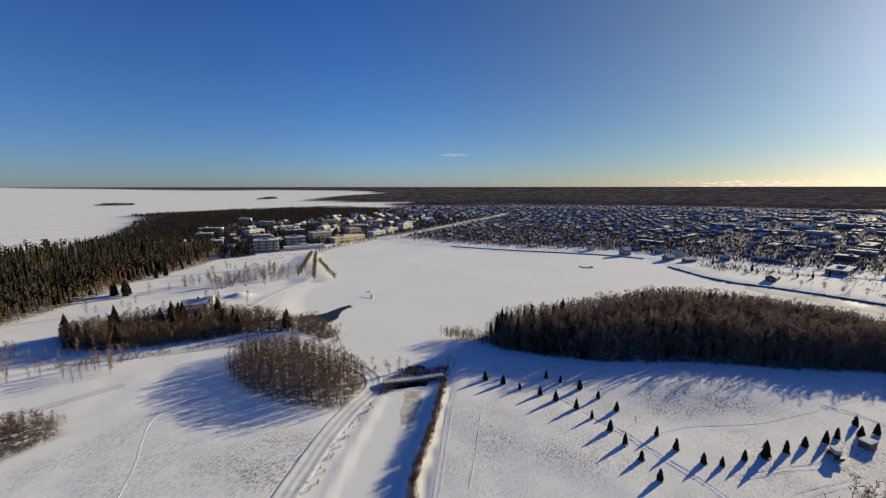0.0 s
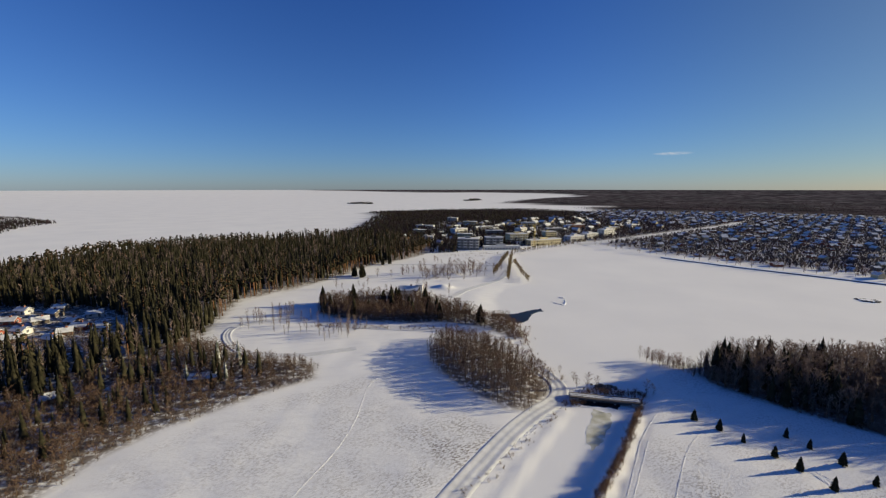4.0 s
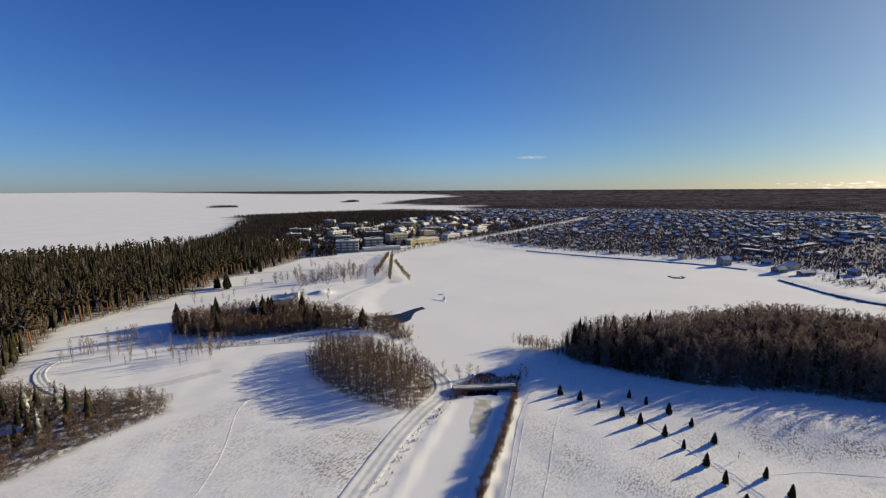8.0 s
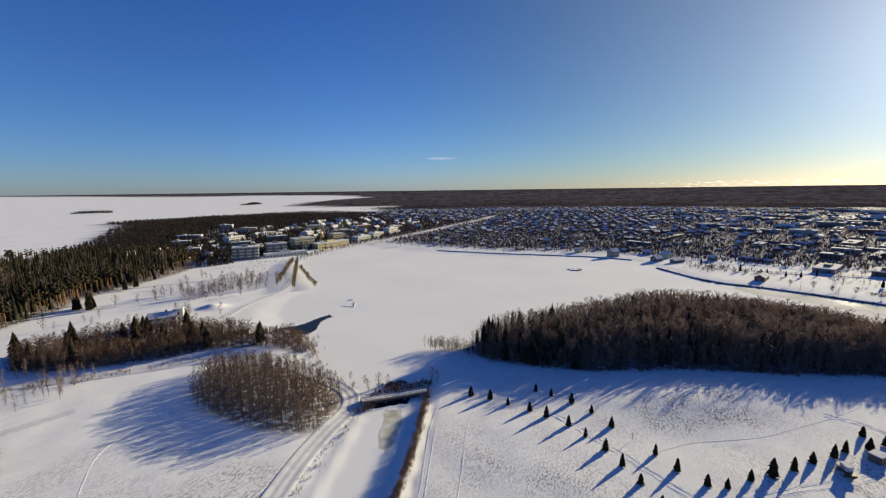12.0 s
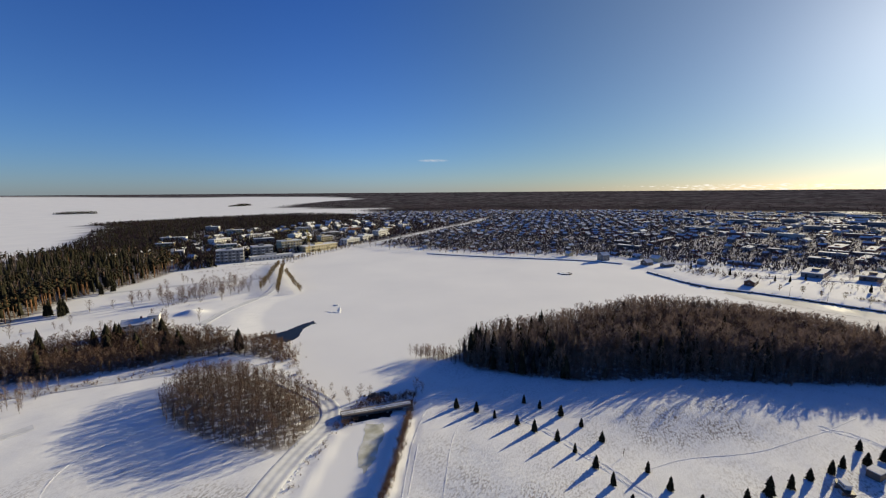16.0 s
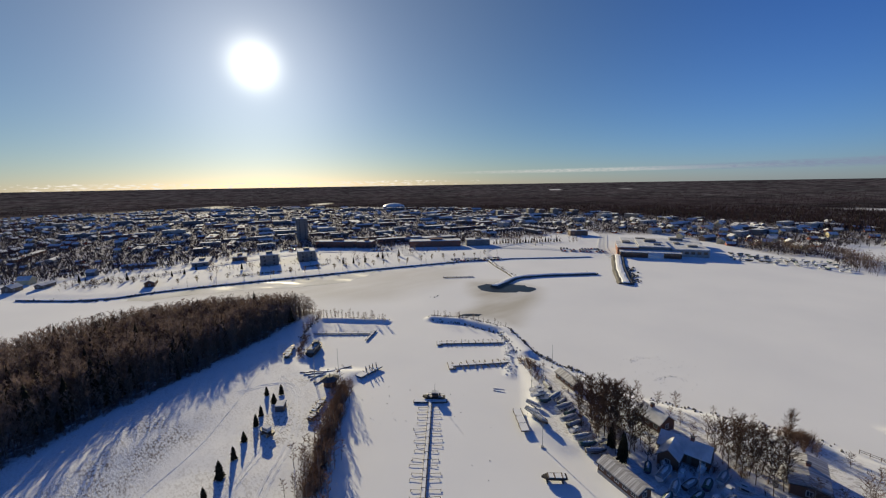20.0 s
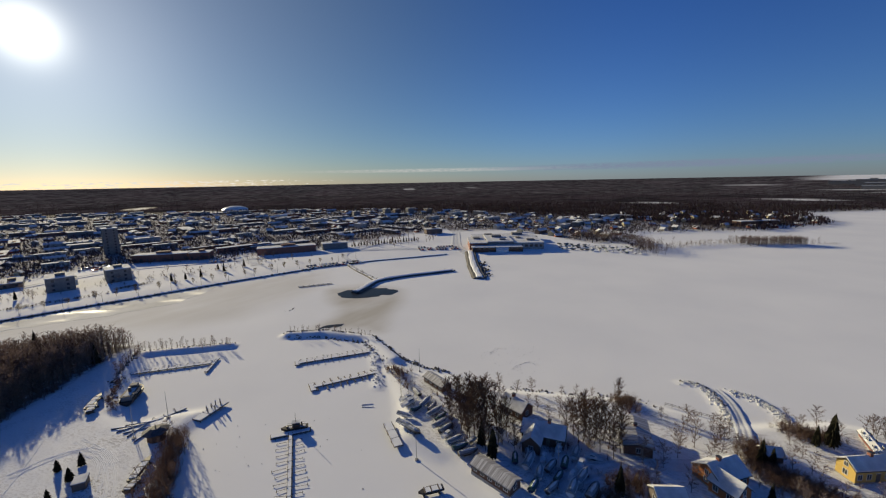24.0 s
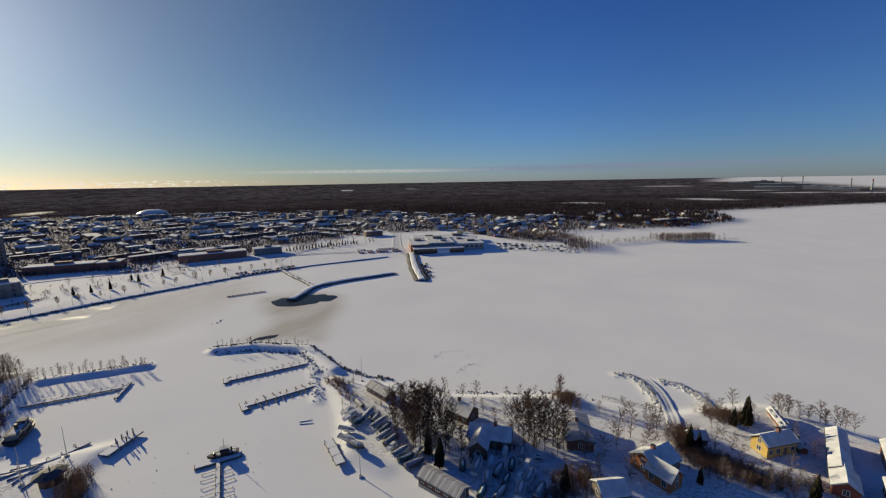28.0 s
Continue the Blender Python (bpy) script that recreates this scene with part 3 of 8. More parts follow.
def ground_mat():
    m = bpy.data.materials.new("snow_ground")
    m.use_nodes = True
    n, l = m.node_tree.nodes, m.node_tree.links
    p = n["Principled BSDF"]
    p.inputs["Roughness"].default_value, p.inputs["Specular IOR Level"].default_value = 0.9, 0.06
    co = n.new("ShaderNodeTexCoord")

    def tex(scale, detail=4, stretch=None, rough=0.5):
        """Noise; stretch: how many times longer along which bearing in degrees."""
        src = co.outputs["Object"]
        if stretch:
            mp = n.new("ShaderNodeMapping")
            mp.vector_type = "TEXTURE"
            mp.inputs["Scale"].default_value, mp.inputs["Rotation"].default_value = (stretch[0], 1, 1), (0, 0, radians(stretch[1]))
            l.new(src, mp.inputs[0])
            src = mp.outputs[0]
        t = n.new("ShaderNodeTexNoise")
        t.inputs["Scale"].default_value, t.inputs["Detail"].default_value, t.inputs["Roughness"].default_value = scale, detail, rough
        l.new(src, t.inputs["Vector"])
        return t.outputs["Fac"]

    def ramp(src, a, b, ca, cb):
        r = n.new("ShaderNodeMapRange")
        r.inputs[1].default_value, r.inputs[2].default_value, r.inputs[3].default_value, r.inputs[4].default_value = a, b, ca, cb
        l.new(src, r.inputs[0])
        return r.outputs[0]

    def math2(op, a, b):
        q = n.new("ShaderNodeMath")
        q.operation = op
        for k, s in enumerate((a, b)):
            if isinstance(s, (int, float)):
                q.inputs[k].default_value = s
            else:
                l.new(s, q.inputs[k])
        return q.outputs[0]

    def attr(name):
        a = n.new("ShaderNodeAttribute")
        a.attribute_name = name
        return a.outputs["Fac"]

    def mix(fac, a, b):
        q = n.new("ShaderNodeMix")
        q.data_type = "RGBA"
        l.new(fac, q.inputs["Factor"])
        for k, s in (("A", a), ("B", b)):
            if isinstance(s, tuple):
                q.inputs[k].default_value = (*s, 1)
            else:
                l.new(s, q.inputs[k])
        return q.outputs["Result"]

    drift = tex(0.018, 5)
    base = mix(ramp(drift, 0.3, 0.7, 0.2, 1), (0.76, 0.765, 0.775), (0.84, 0.84, 0.835))
    wind = tex(0.35, 4, (4.0, 35))
    base = mix(math2("MULTIPLY", ramp(wind, 0.5, 0.75, 0, 0.5), attr("land")), base, (0.7, 0.7, 0.71))
    # stubble pricking through the crust, in drilled rows
    clod = tex(2.1, 4, (2.0, 58), 0.7)
    patch = ramp(tex(0.07, 4), 0.42, 0.58, 0.3, 1.3)
    fac = math2("MULTIPLY", ramp(clod, 0.49, 0.57, 0, 1.0), math2("MINIMUM", math2("MULTIPLY", patch, attr("stubble")), 0.95))
    base = mix(fac, base, (0.22, 0.19, 0.165))
    leaf = ramp(tex(0.5, 5, None, 0.65), 0.36, 0.52, 0, 0.92)
    # leaf litter in the woods; in town also shadows put into the colour
    base = mix(math2("MULTIPLY", leaf, attr("litter_shade")), base, (0.13, 0.1, 0.08))
    # far woods: tree shade and bluish distance mixed into the ground colour
    base = mix(math2("MULTIPLY", ramp(tex(0.02, 5), 0.3, 0.6, 0.86, 1.0), attr("backwoods_shade")), base, mix(ramp(tex(0.0035, 4), 0.4, 0.6, 0, 1), (0.022, 0.019, 0.024), (0.054, 0.042, 0.05)))
    base = mix(math2("MULTIPLY", ramp(tex(0.06, 5, (2.5, -40)), 0.3, 0.6, 0.55, 1.0), attr("grey_ice")), base, (0.52, 0.49, 0.43))
    l.new(base, p.inputs["Base Color"])
    l.new(math2("MULTIPLY", math2("SUBTRACT", 1.0, math2("MAXIMUM", attr("backwoods_shade"), attr("litter_shade"))), 0.05), p.inputs["Specular IOR Level"])
    b = n.new("ShaderNodeBump")
    b.inputs["Strength"].default_value, b.inputs["Distance"].default_value = 0.5, 0.16
    hsum = math2("ADD", math2("MULTIPLY", math2("ADD", tex(0.5, 5, (2.5, 35)), math2("MULTIPLY", clod, math2("ADD", 0.5, math2("MULTIPLY", attr("stubble"), 1.6)))), attr("land")), math2("MULTIPLY", tex(0.12, 4), 0.25))
    l.new(hsum, b.inputs["Height"])
    l.new(b.outputs[0], p.inputs["Normal"])
    return m


# outlines of the woods
PARK = [(-230, 150), (-215, 330), (-185, 330), (-185, 400), (-200, 415), (-150, 470), (-60, 540), (-80, 300), (-60, 200), (-100, 130)]
PROMENADE = [(150, 425), (205, 410), (300, 332), (390, 292), (412, 255), (415, 185), (440, 160), (452, 100), (505, 100), (516, 50), (560, 10), (600, -60), (425, -56), (405, -40), (360, 60), (240, 250), (190, 280), (180, 380)]
QUARTER_W = [(-330, 440), (-190, 400), (-80, 530), (-29, 610), (37, 752), (60, 860), (-60, 940), (-200, 1000), (-330, 700)]
HALL_YARD = [(400, -40), (590, -20), (580, -150), (432, -195), (420, -225), (345, -205), (380, -120)]
WOOD_A = [(19, 172), (25, 163), (43, 157), (63, 151), (82, 152), (104, 150), (129, 145), (167, 141), (208, 139), (203, 160), (190, 190), (165, 212), (119, 223), (72, 205), (50, 198), (34, 190), (22, 181)]
WOOD_B = [(-83, 146), (-73, 133), (-60, 125), (-48, 120), (-37, 117), (-30, 119), (-28, 128), (-27, 137), (-33, 147), (-46, 159), (-68, 168), (-86, 165)]
WOOD_C = [(-165, 165), (-146, 162), (-127, 167), (-109, 174), (-94, 183), (-74, 185), (-54, 177), (-58, 193), (-78, 198), (-118, 212), (-150, 200), (-176, 182)]
LOW_GROWTH = [(-300, 40), (-228, 106), (-205, 100), (-208, 74), (-250, 40)]
WOOD_D = [(-110, 0), (-120, 31), (-124, 46), (-123, 60), (-118, 76), (-114, 90), (-107, 104), (-116, 114), (-134, 109), (-160, 108), (-184, 110), (-208, 138), (-228, 163), (-221, 191), (-217, 242), (-225, 281),
          (-215, 330), (-212, 380), (-240, 430), (-330, 450), (-385, 440), (-425, 370), (-480, 290), (-500, 200), (-460, 120), (-450, -60), (-250, -60)]
YARDS = [(-360, 70), (-280, 112), (-225, 104), (-228, 88), (-255, 52), (-300, 40)]
WOODS = [WOOD_A, WOOD_B, WOOD_C, WOOD_D]
ground = build_ground()

# ---------------------------------------------------------------- trees
def rs(seed):
    return np.random.RandomState(seed)


def spruce_shape(seed, tiers=9, spokes=9, base=0.08, spread=0.2, blunt=0.85):
    """A spruce one unit high: trunk (0) and drooping skirts of branches (1)."""
    g, mb = rs(seed), MB()
    mb.tube((0, 0, 0), (0, 0, 0.9), 0.018, 0.004, 4, 0)
    for i in range(tiers):
        t = i / (tiers - 1)
        zb = base + (0.93 - base) * t ** 0.92
        zt = min(1.0, zb + 0.30 * (1 - t) + 0.08)
        rad = spread * (1 - t) ** blunt + 0.012
        v = [(0, 0, zt)]
        n = spokes * 2 if i < tiers - 2 else spokes
        a0 = g.rand() * 6.28
        for k in range(n):
            far = k % 2 == 0
            rr = rad * (g.uniform(0.78, 1.18) if far else g.uniform(0.42, 0.6))
            a = a0 + 2 * math.pi * (k + g.uniform(-0.25, 0.25)) / n
            v.append((rr * math.cos(a), rr * math.sin(a), zb + (g.uniform(-0.025, 0.02) if far else 0.035)))
        mb.add(v, [(0, 1 + k, 1 + (k + 1) % n) for k in range(n)], 1)
    return mb


def bare_shape(seed, branches=11, twigs=9, wide=0.0042, low=0.28, spread=0.22, up=0.55, limb=0, stout=0.005):
    """A leafless tree one unit high: trunk and limbs (0), fans of twigs (1)."""
    g, mb = rs(seed), MB()
    pts = [Vector((0, 0, 0))]
    for k in range(3):
        pts.append(Vector((g.uniform(-0.02, 0.02) * (k + 1), g.uniform(-0.02, 0.02) * (k + 1), (0.34, 0.66, 0.92)[k])))
    rad = (0.013, 0.010, 0.006, 0.002)
    for k in range(3):
        mb.tube(pts[k], pts[k + 1], rad[k], rad[k + 1], 4, 0)

    def twig(p, d, ln):
        d = d.normalized()
        s = d.orthogonal().normalized()
        s.rotate(Matrix.Rotation(g.rand() * 6.28, 3, d))
        w = wide * g.uniform(0.6, 1.2)
        mb.add([p - s * w, p + s * w, p + d * ln], [(0, 1, 2)], 1)

    for k in range(branches):
        z = low + (0.9 - low) * (k + g.rand()) / branches
        i = 0 if z < 0.34 else 1 if z < 0.66 else 2
        zs = (0, 0.34, 0.66, 0.92)
        p = pts[i].lerp(pts[i + 1], (z - zs[i]) / (zs[i + 1] - zs[i]))
        a = k * 2.4 + g.uniform(-0.5, 0.5)
        ln = spread * (0.3 + 0.5 * math.sin(math.pi * min(1.0, (z - low) / (0.97 - low)) ** 0.9)) * g.uniform(0.75, 1.25)
        d = Vector((math.cos(a), math.sin(a), up + g.uniform(0, 0.5))).normalized()
        q = p + d * ln
        mb.tube(p, q, stout, stout * 0.25, 3, limb)
        for j in range(twigs):
            s = p.lerp(q, 0.25 + 0.75 * (j + g.rand()) / twigs)
            twig(s, d + Vector((g.normal(0, 0.6), g.normal(0, 0.6), g.uniform(0.0, 0.9))), g.uniform(0.05, 0.13))
    for j in range(twigs):
        twig(pts[3] - Vector((0, 0, g.uniform(0, 0.2))), Vector((g.normal(0, 0.5), g.normal(0, 0.5), 0.9)), g.uniform(0.06, 0.12))
    return mb


def haze_shape(seed, branches=15, twigs=13, wide=0.0045, low=0.15, spread=0.15, up=1.6, reach=0.07, lean=0.015):
    """A slender leafless tree one unit high: trunk (0), and a fine haze of short upright twigs on thin limbs (1)."""
    g, mb = rs(seed), MB()
    a, b = Vector((0, 0, 0)), Vector((g.normal(0, lean), g.normal(0, lean), 0.5))
    c = Vector((g.normal(0, lean * 2), g.normal(0, lean * 2), 0.95))
    mb.tube(a, b, 0.010, 0.007, 4, 0)
    mb.tube(b, c, 0.007, 0.0015, 3, 0)

    def blade(p, q, w, k):
        d = (q - p).normalized()
        s = d.orthogonal().normalized()
        s.rotate(Matrix.Rotation(g.rand() * 6.28, 3, d))
        mb.add([p - s * w, p + s * w, q], [(0, 1, 2)], k)

    for k in range(branches):
        z = low + (0.93 - low) * (k + g.rand()) / branches
        p = a.lerp(b, z / 0.5) if z < 0.5 else b.lerp(c, (z - 0.5) / 0.45)
        t = (z - low) / (0.97 - low)
        ln = spread * (0.35 + 0.75 * math.sin(math.pi * t ** 0.8)) * g.uniform(0.7, 1.3)
        h = k * 2.4 + g.uniform(-0.5, 0.5)
        d = Vector((math.cos(h), math.sin(h), up * g.uniform(0.6, 1.4))).normalized()
        q = p + d * ln * (1 + 0.3 * up)
        q.z = min(q.z, 0.99)
        blade(p, q, 0.0035, 0)
        for j in range(twigs):
            m = p.lerp(q, 0.15 + 0.85 * (j + g.rand()) / twigs)
            e = m + Vector((g.normal(0, 0.6), g.normal(0, 0.6), g.uniform(0.1, 1.3))).normalized() * reach * g.uniform(0.5, 1.3)
            e.z = min(e.z, 1.02)
            blade(m, e, wide * g.uniform(0.6, 1.3), 1)
    return mb


def pine_shape(seed, tufts=7):
    """A tall pine one unit high: bare reddish trunk (0), ragged clumps of needles high up (1)."""
    g, mb = rs(seed), MB()
    mb.tube((0, 0, 0), (0.01, 0, 0.55), 0.016, 0.012, 5, 0)
    mb.tube((0.01, 0, 0.55), (0, 0.01, 0.95), 0.012, 0.004, 4, 0)
    for k in range(tufts):
        z = 0.58 + 0.38 * (k + 0.5) / tufts
        a, r = g.rand() * 6.28, (0.09 if z < 0.9 else 0.02) * g.uniform(0.6, 1.2)
        c = Vector((r * math.cos(a), r * math.sin(a), z))
        mb.tube((0, 0, z - 0.04), c, 0.004, 0.002, 3, 0)
        s = g.uniform(0.06, 0.1) * (1.2 - 0.6 * (z - 0.58) / 0.4)
        n = 7
        v = [c + Vector((0, 0, s * 0.75)), c - Vector((0, 0, s * 0.35))]
        for i in range(n):
            b = 6.28 * i / n
            rr = s * g.uniform(0.65, 1.3)
            v.append(c + Vector((rr * math.cos(b), rr * math.sin(b), s * g.uniform(-0.2, 0.3))))
        mb.add(v, [(0, 2 + i, 2 + (i + 1) % n) for i in range(n)] + [(1, 2 + (i + 1) % n, 2 + i) for i in range(n)], 1)
    return mb


def bush_shape(seed, stems=16, wide=0.012):
    g, mb = rs(seed), MB()
    for k in range(stems):
        a, r = g.rand() * 6.28, g.uniform(0.0, 0.25)
        p = Vector((r * math.cos(a), r * math.sin(a), 0))
        q = p + Vector((g.normal(0, 0.28), g.normal(0, 0.28), g.uniform(0.55, 1.0)))
        s = Vector((math.cos(a + 1.5), math.sin(a + 1.5), 0)) * wide
        mb.add([p - s, p + s, q], [(0, 1, 2)], 0 if k % 4 == 0 else 1)
        for j in range(3):
            m = p.lerp(q, g.uniform(0.3, 0.8))
            e = m + Vector((g.normal(0, 0.2), g.normal(0, 0.2), g.uniform(0.1, 0.35)))
            mb.add([m - s * 0.6, m + s * 0.6, e], [(0, 1, 2)], 1)
    return mb


def arrays(mb):
    tri, mi = [], []
    for q, k in zip(mb.f, mb.m):
        for j in range(1, len(q) - 1):
            tri.append((q[0], q[j], q[j + 1]))
            mi.append(k)
    return np.array(mb.v, float), np.array(tri, np.int32), np.array(mi, np.int32)


def woods(name, shapes, places, mats, label, category, offsets=None):
    """One mesh of many trees. places: rows of x, y, z, height, width factor, turn, shape index."""
    P = np.array(places, float)
    vs, fs, ms, o = [], [], [], 0
    for si, (V, F, M) in enumerate(shapes):
        S = P[P[:, 6] == si]
        if not len(S):
            continue
        c, s = np.cos(S[:, 5]), np.sin(S[:, 5])
        w = S[:, 3] * S[:, 4]
        x = (V[None, :, 0] * c[:, None] - V[None, :, 1] * s[:, None]) * w[:, None] + S[:, 0:1]
        y = (V[None, :, 0] * s[:, None] + V[None, :, 1] * c[:, None]) * w[:, None] + S[:, 1:2]
        z = V[None, :, 2] * S[:, 3:4] + S[:, 2:3]
        vs.append(np.stack([x, y, z], -1).reshape(-1, 3))
        fs.append((F[None] + (o + np.arange(len(S)) * len(V))[:, None, None]).reshape(-1, 3))
        off = offsets[si] if offsets else 0
        ms.append(np.tile(M + off, len(S)))
        o += len(S) * len(V)
    v, f, m = np.concatenate(vs), np.concatenate(fs), np.concatenate(ms)
    me = bpy.data.meshes.new(name)
    me.vertices.add(len(v))
    me.vertices.foreach_set("co", v.ravel())
    me.loops.add(f.size)
    me.loops.foreach_set("vertex_index", f.ravel().astype(np.int32))
    me.polygons.add(len(f))
    me.polygons.foreach_set("loop_start", np.arange(0, f.size, 3, dtype=np.int32))
    for q in mats:
        me.materials.append(q)
    me.polygons.foreach_set("material_index", m.astype(np.int32))
    me.update(calc_edges=True)
    return tagged(new(name, me), label, category, kind="stuff")


def scatter(poly, spacing, seed, jitter=0.45, holes=()):
    g = rs(seed)
    px, py = [p[0] for p in poly], [p[1] for p in poly]
    gx, gy = np.meshgrid(np.arange(min(px), max(px), spacing), np.arange(min(py), max(py), spacing))
    x = gx.ravel() + g.uniform(-jitter, jitter, gx.size) * spacing
    y = gy.ravel() + g.uniform(-jitter, jitter, gx.size) * spacing
    k = inside(x, y, poly)
    for h in holes:
        k &= ~inside(x, y, h)
    return x[k], y[k], g


SPR = [arrays(spruce_shape(s)) for s in (1, 2, 3)]
SPR_LOW = [arrays(spruce_shape(s, 8, 4, 0.12, 0.115, 0.75)) for s in (4, 5, 6)]
BARE = [arrays(bare_shape(s, 12, 13, 0.0055, stout=0.003)) for s in (11, 12, 13, 14)]
BARE_SLIM = [arrays(bare_shape(s, 10, 8, 0.008, 0.2, 0.24, 1.2, 0, 0.003)) for s in (27, 28, 29)]
HAZE = [arrays(haze_shape(s)) for s in (201, 202, 203, 204, 205)]
HAZE_LOW = [arrays(haze_shape(s, 12, 11, 0.008, 0.06, 0.2, 1.2, 0.11, 0.03)) for s in (211, 212, 213, 214)]
HAZE_COPSE = [arrays(haze_shape(s, 13, 11, 0.0055, 0.22, 0.17, 1.5, 0.085, 0.02)) for s in (221, 222, 223, 224)]
PINE = [arrays(pine_shape(s)) for s in (31, 32, 33)]
SHRUB = [arrays(bush_shape(s)) for s in (41, 42)]
BARE_FAR = [arrays(bare_shape(s, 6, 4, 0.016, 0.25, 0.3)) for s in (51, 52)]
MIX = [SPRUCE, BARK, TWIG, PINE_BARK, SPRUCE_FROST, BIRCH_BARK]


def remap(shape, pairs):
    V, F, M = shape
    return V, F, np.array([pairs[k] for k in M], np.int32)


# wood on the island side: tall bare trees with spruces among them
def wood_a():
    x, y, g = scatter(WOOD_A, 2.45, 5)
    edge = signed(x, y, WOOD_A)
    shapes = [remap(s, {0: 1, 1: 2}) for s in HAZE] + [remap(s, {0: 1, 1: 4}) for s in HAZE] + [remap(s, {0: 1, 1: 0}) for s in SPR]
    zs = height(x, y) - 0.2
    rows = []
    for a, b, z, e in zip(x, y, zs, edge):
        k = g.rand()
        rise = 0.8 + 0.2 * math.exp(-((a - 105) / 60) ** 2)
        foot = min(1, 0.55 + 0.05 * e) if a > 42 else min(1, 0.72 + 0.05 * e)
        if k < (0.22 if a < 60 else 0.08 if a < 140 else 0.03):
            rows.append((a, b, z, g.uniform(9, 16.5) * foot, g.uniform(0.75, 1.05), g.rand() * 6.28, 10 + g.randint(3)))
        else:
            rows.append((a, b, z, g.uniform(13, 17.5) * rise * foot, g.uniform(0.9, 1.35), g.rand() * 6.28, g.randint(5) + (5 if g.rand() < 0.25 else 0)))
    ux, uy, _ = scatter(WOOD_A, 2.7, 15)
    dx, dy, _ = scatter([(140, 145), (172, 142), (207, 140), (203, 160), (190, 190), (165, 211), (140, 216)], 2.1, 25)
    de = signed(dx, dy, WOOD_A)
    woods("birch_thicket", HAZE, [(a, b, z, g.uniform(8, 13.5) * min(1, 0.6 + 0.05 * e), g.uniform(1.0, 1.4), g.rand() * 6.28, g.randint(5)) for a, b, z, e in zip(dx, dy, height(dx, dy) - 0.1, de) if e > 0], [BARK, TWIG], "dense leafless birch thicket at the end of the wood", "thicket")
    woods("undergrowth", HAZE_LOW, [(a, b, z, g.uniform(3, 7.5), g.uniform(0.9, 1.3), g.rand() * 6.28, g.randint(4)) for a, b, z in zip(ux, uy, height(ux, uy) - 0.1)], [BARK, TWIG], "brown leafless undergrowth below the wood", "scrub")
    woods("mixed_wood", shapes, rows, [SPRUCE, BARK, TWIG, PINE_BARK, DARK_TWIG], "dense dark wood of bare birches and spruces", "wood")
    # thicket that runs out along its western tip
    t = g.rand(220)
    rows = [(1 + 27 * k + g.normal(0, 1.4), 180 - 10 * k + g.normal(0, 2.0), 0.9, g.uniform(1.5, 5.5), 0.9, g.rand() * 6.28, g.randint(4)) for k in t]
    woods("shore_scrub", HAZE_LOW, rows, [BARK, TWIG], "leafless scrub along the shore", "scrub")


def wood_b():
    x, y, g = scatter(WOOD_B, 1.9, 7)
    shapes = [remap(s, {0: 1, 1: 2}) for s in HAZE_COPSE] + [remap(s, {0: 1, 1: 0}) for s in HAZE_COPSE]
    e = signed(x, y, WOOD_B)
    zs = height(x, y) - 0.1
    rows = [(a, b, z, g.uniform(6.0, 9.5) * min(1, 0.7 + 0.04 * d), g.uniform(0.85, 1.25), g.rand() * 6.28, g.randint(8)) for a, b, z, d in zip(x, y, zs, e) if g.rand() < 0.93]
    woods("alder_copse", shapes, rows, [DARK_TWIG, BARK, BUSH], "round copse of leafless brown alders and birches", "copse")


def wood_c():
    x, y, g = scatter(WOOD_C, 1.8, 8)
    shapes = [remap(s, {0: 1, 1: 2}) for s in HAZE_LOW] + [remap(s, {0: 1, 1: 3}) for s in HAZE_LOW] + [remap(s, {0: 1, 1: 0}) for s in SPR]
    zs = height(x, y) - 0.1
    rows = []
    for a, b, z in zip(x, y, zs):
        if a > -88 and g.rand() < 0.4:
            continue
        tall = g.rand() < 0.026
        rows.append((a, b, z, g.uniform(8, 12) if tall else g.uniform(4.5, 9.0), g.uniform(0.95, 1.3), g.rand() * 6.28, 8 + g.randint(3) if tall else g.randint(8)))
    woods("garden_copse", shapes, rows, [SPRUCE, BARK, DARK_TWIG, BUSH], "brown leafless copse with scattered dark spruces", "copse")


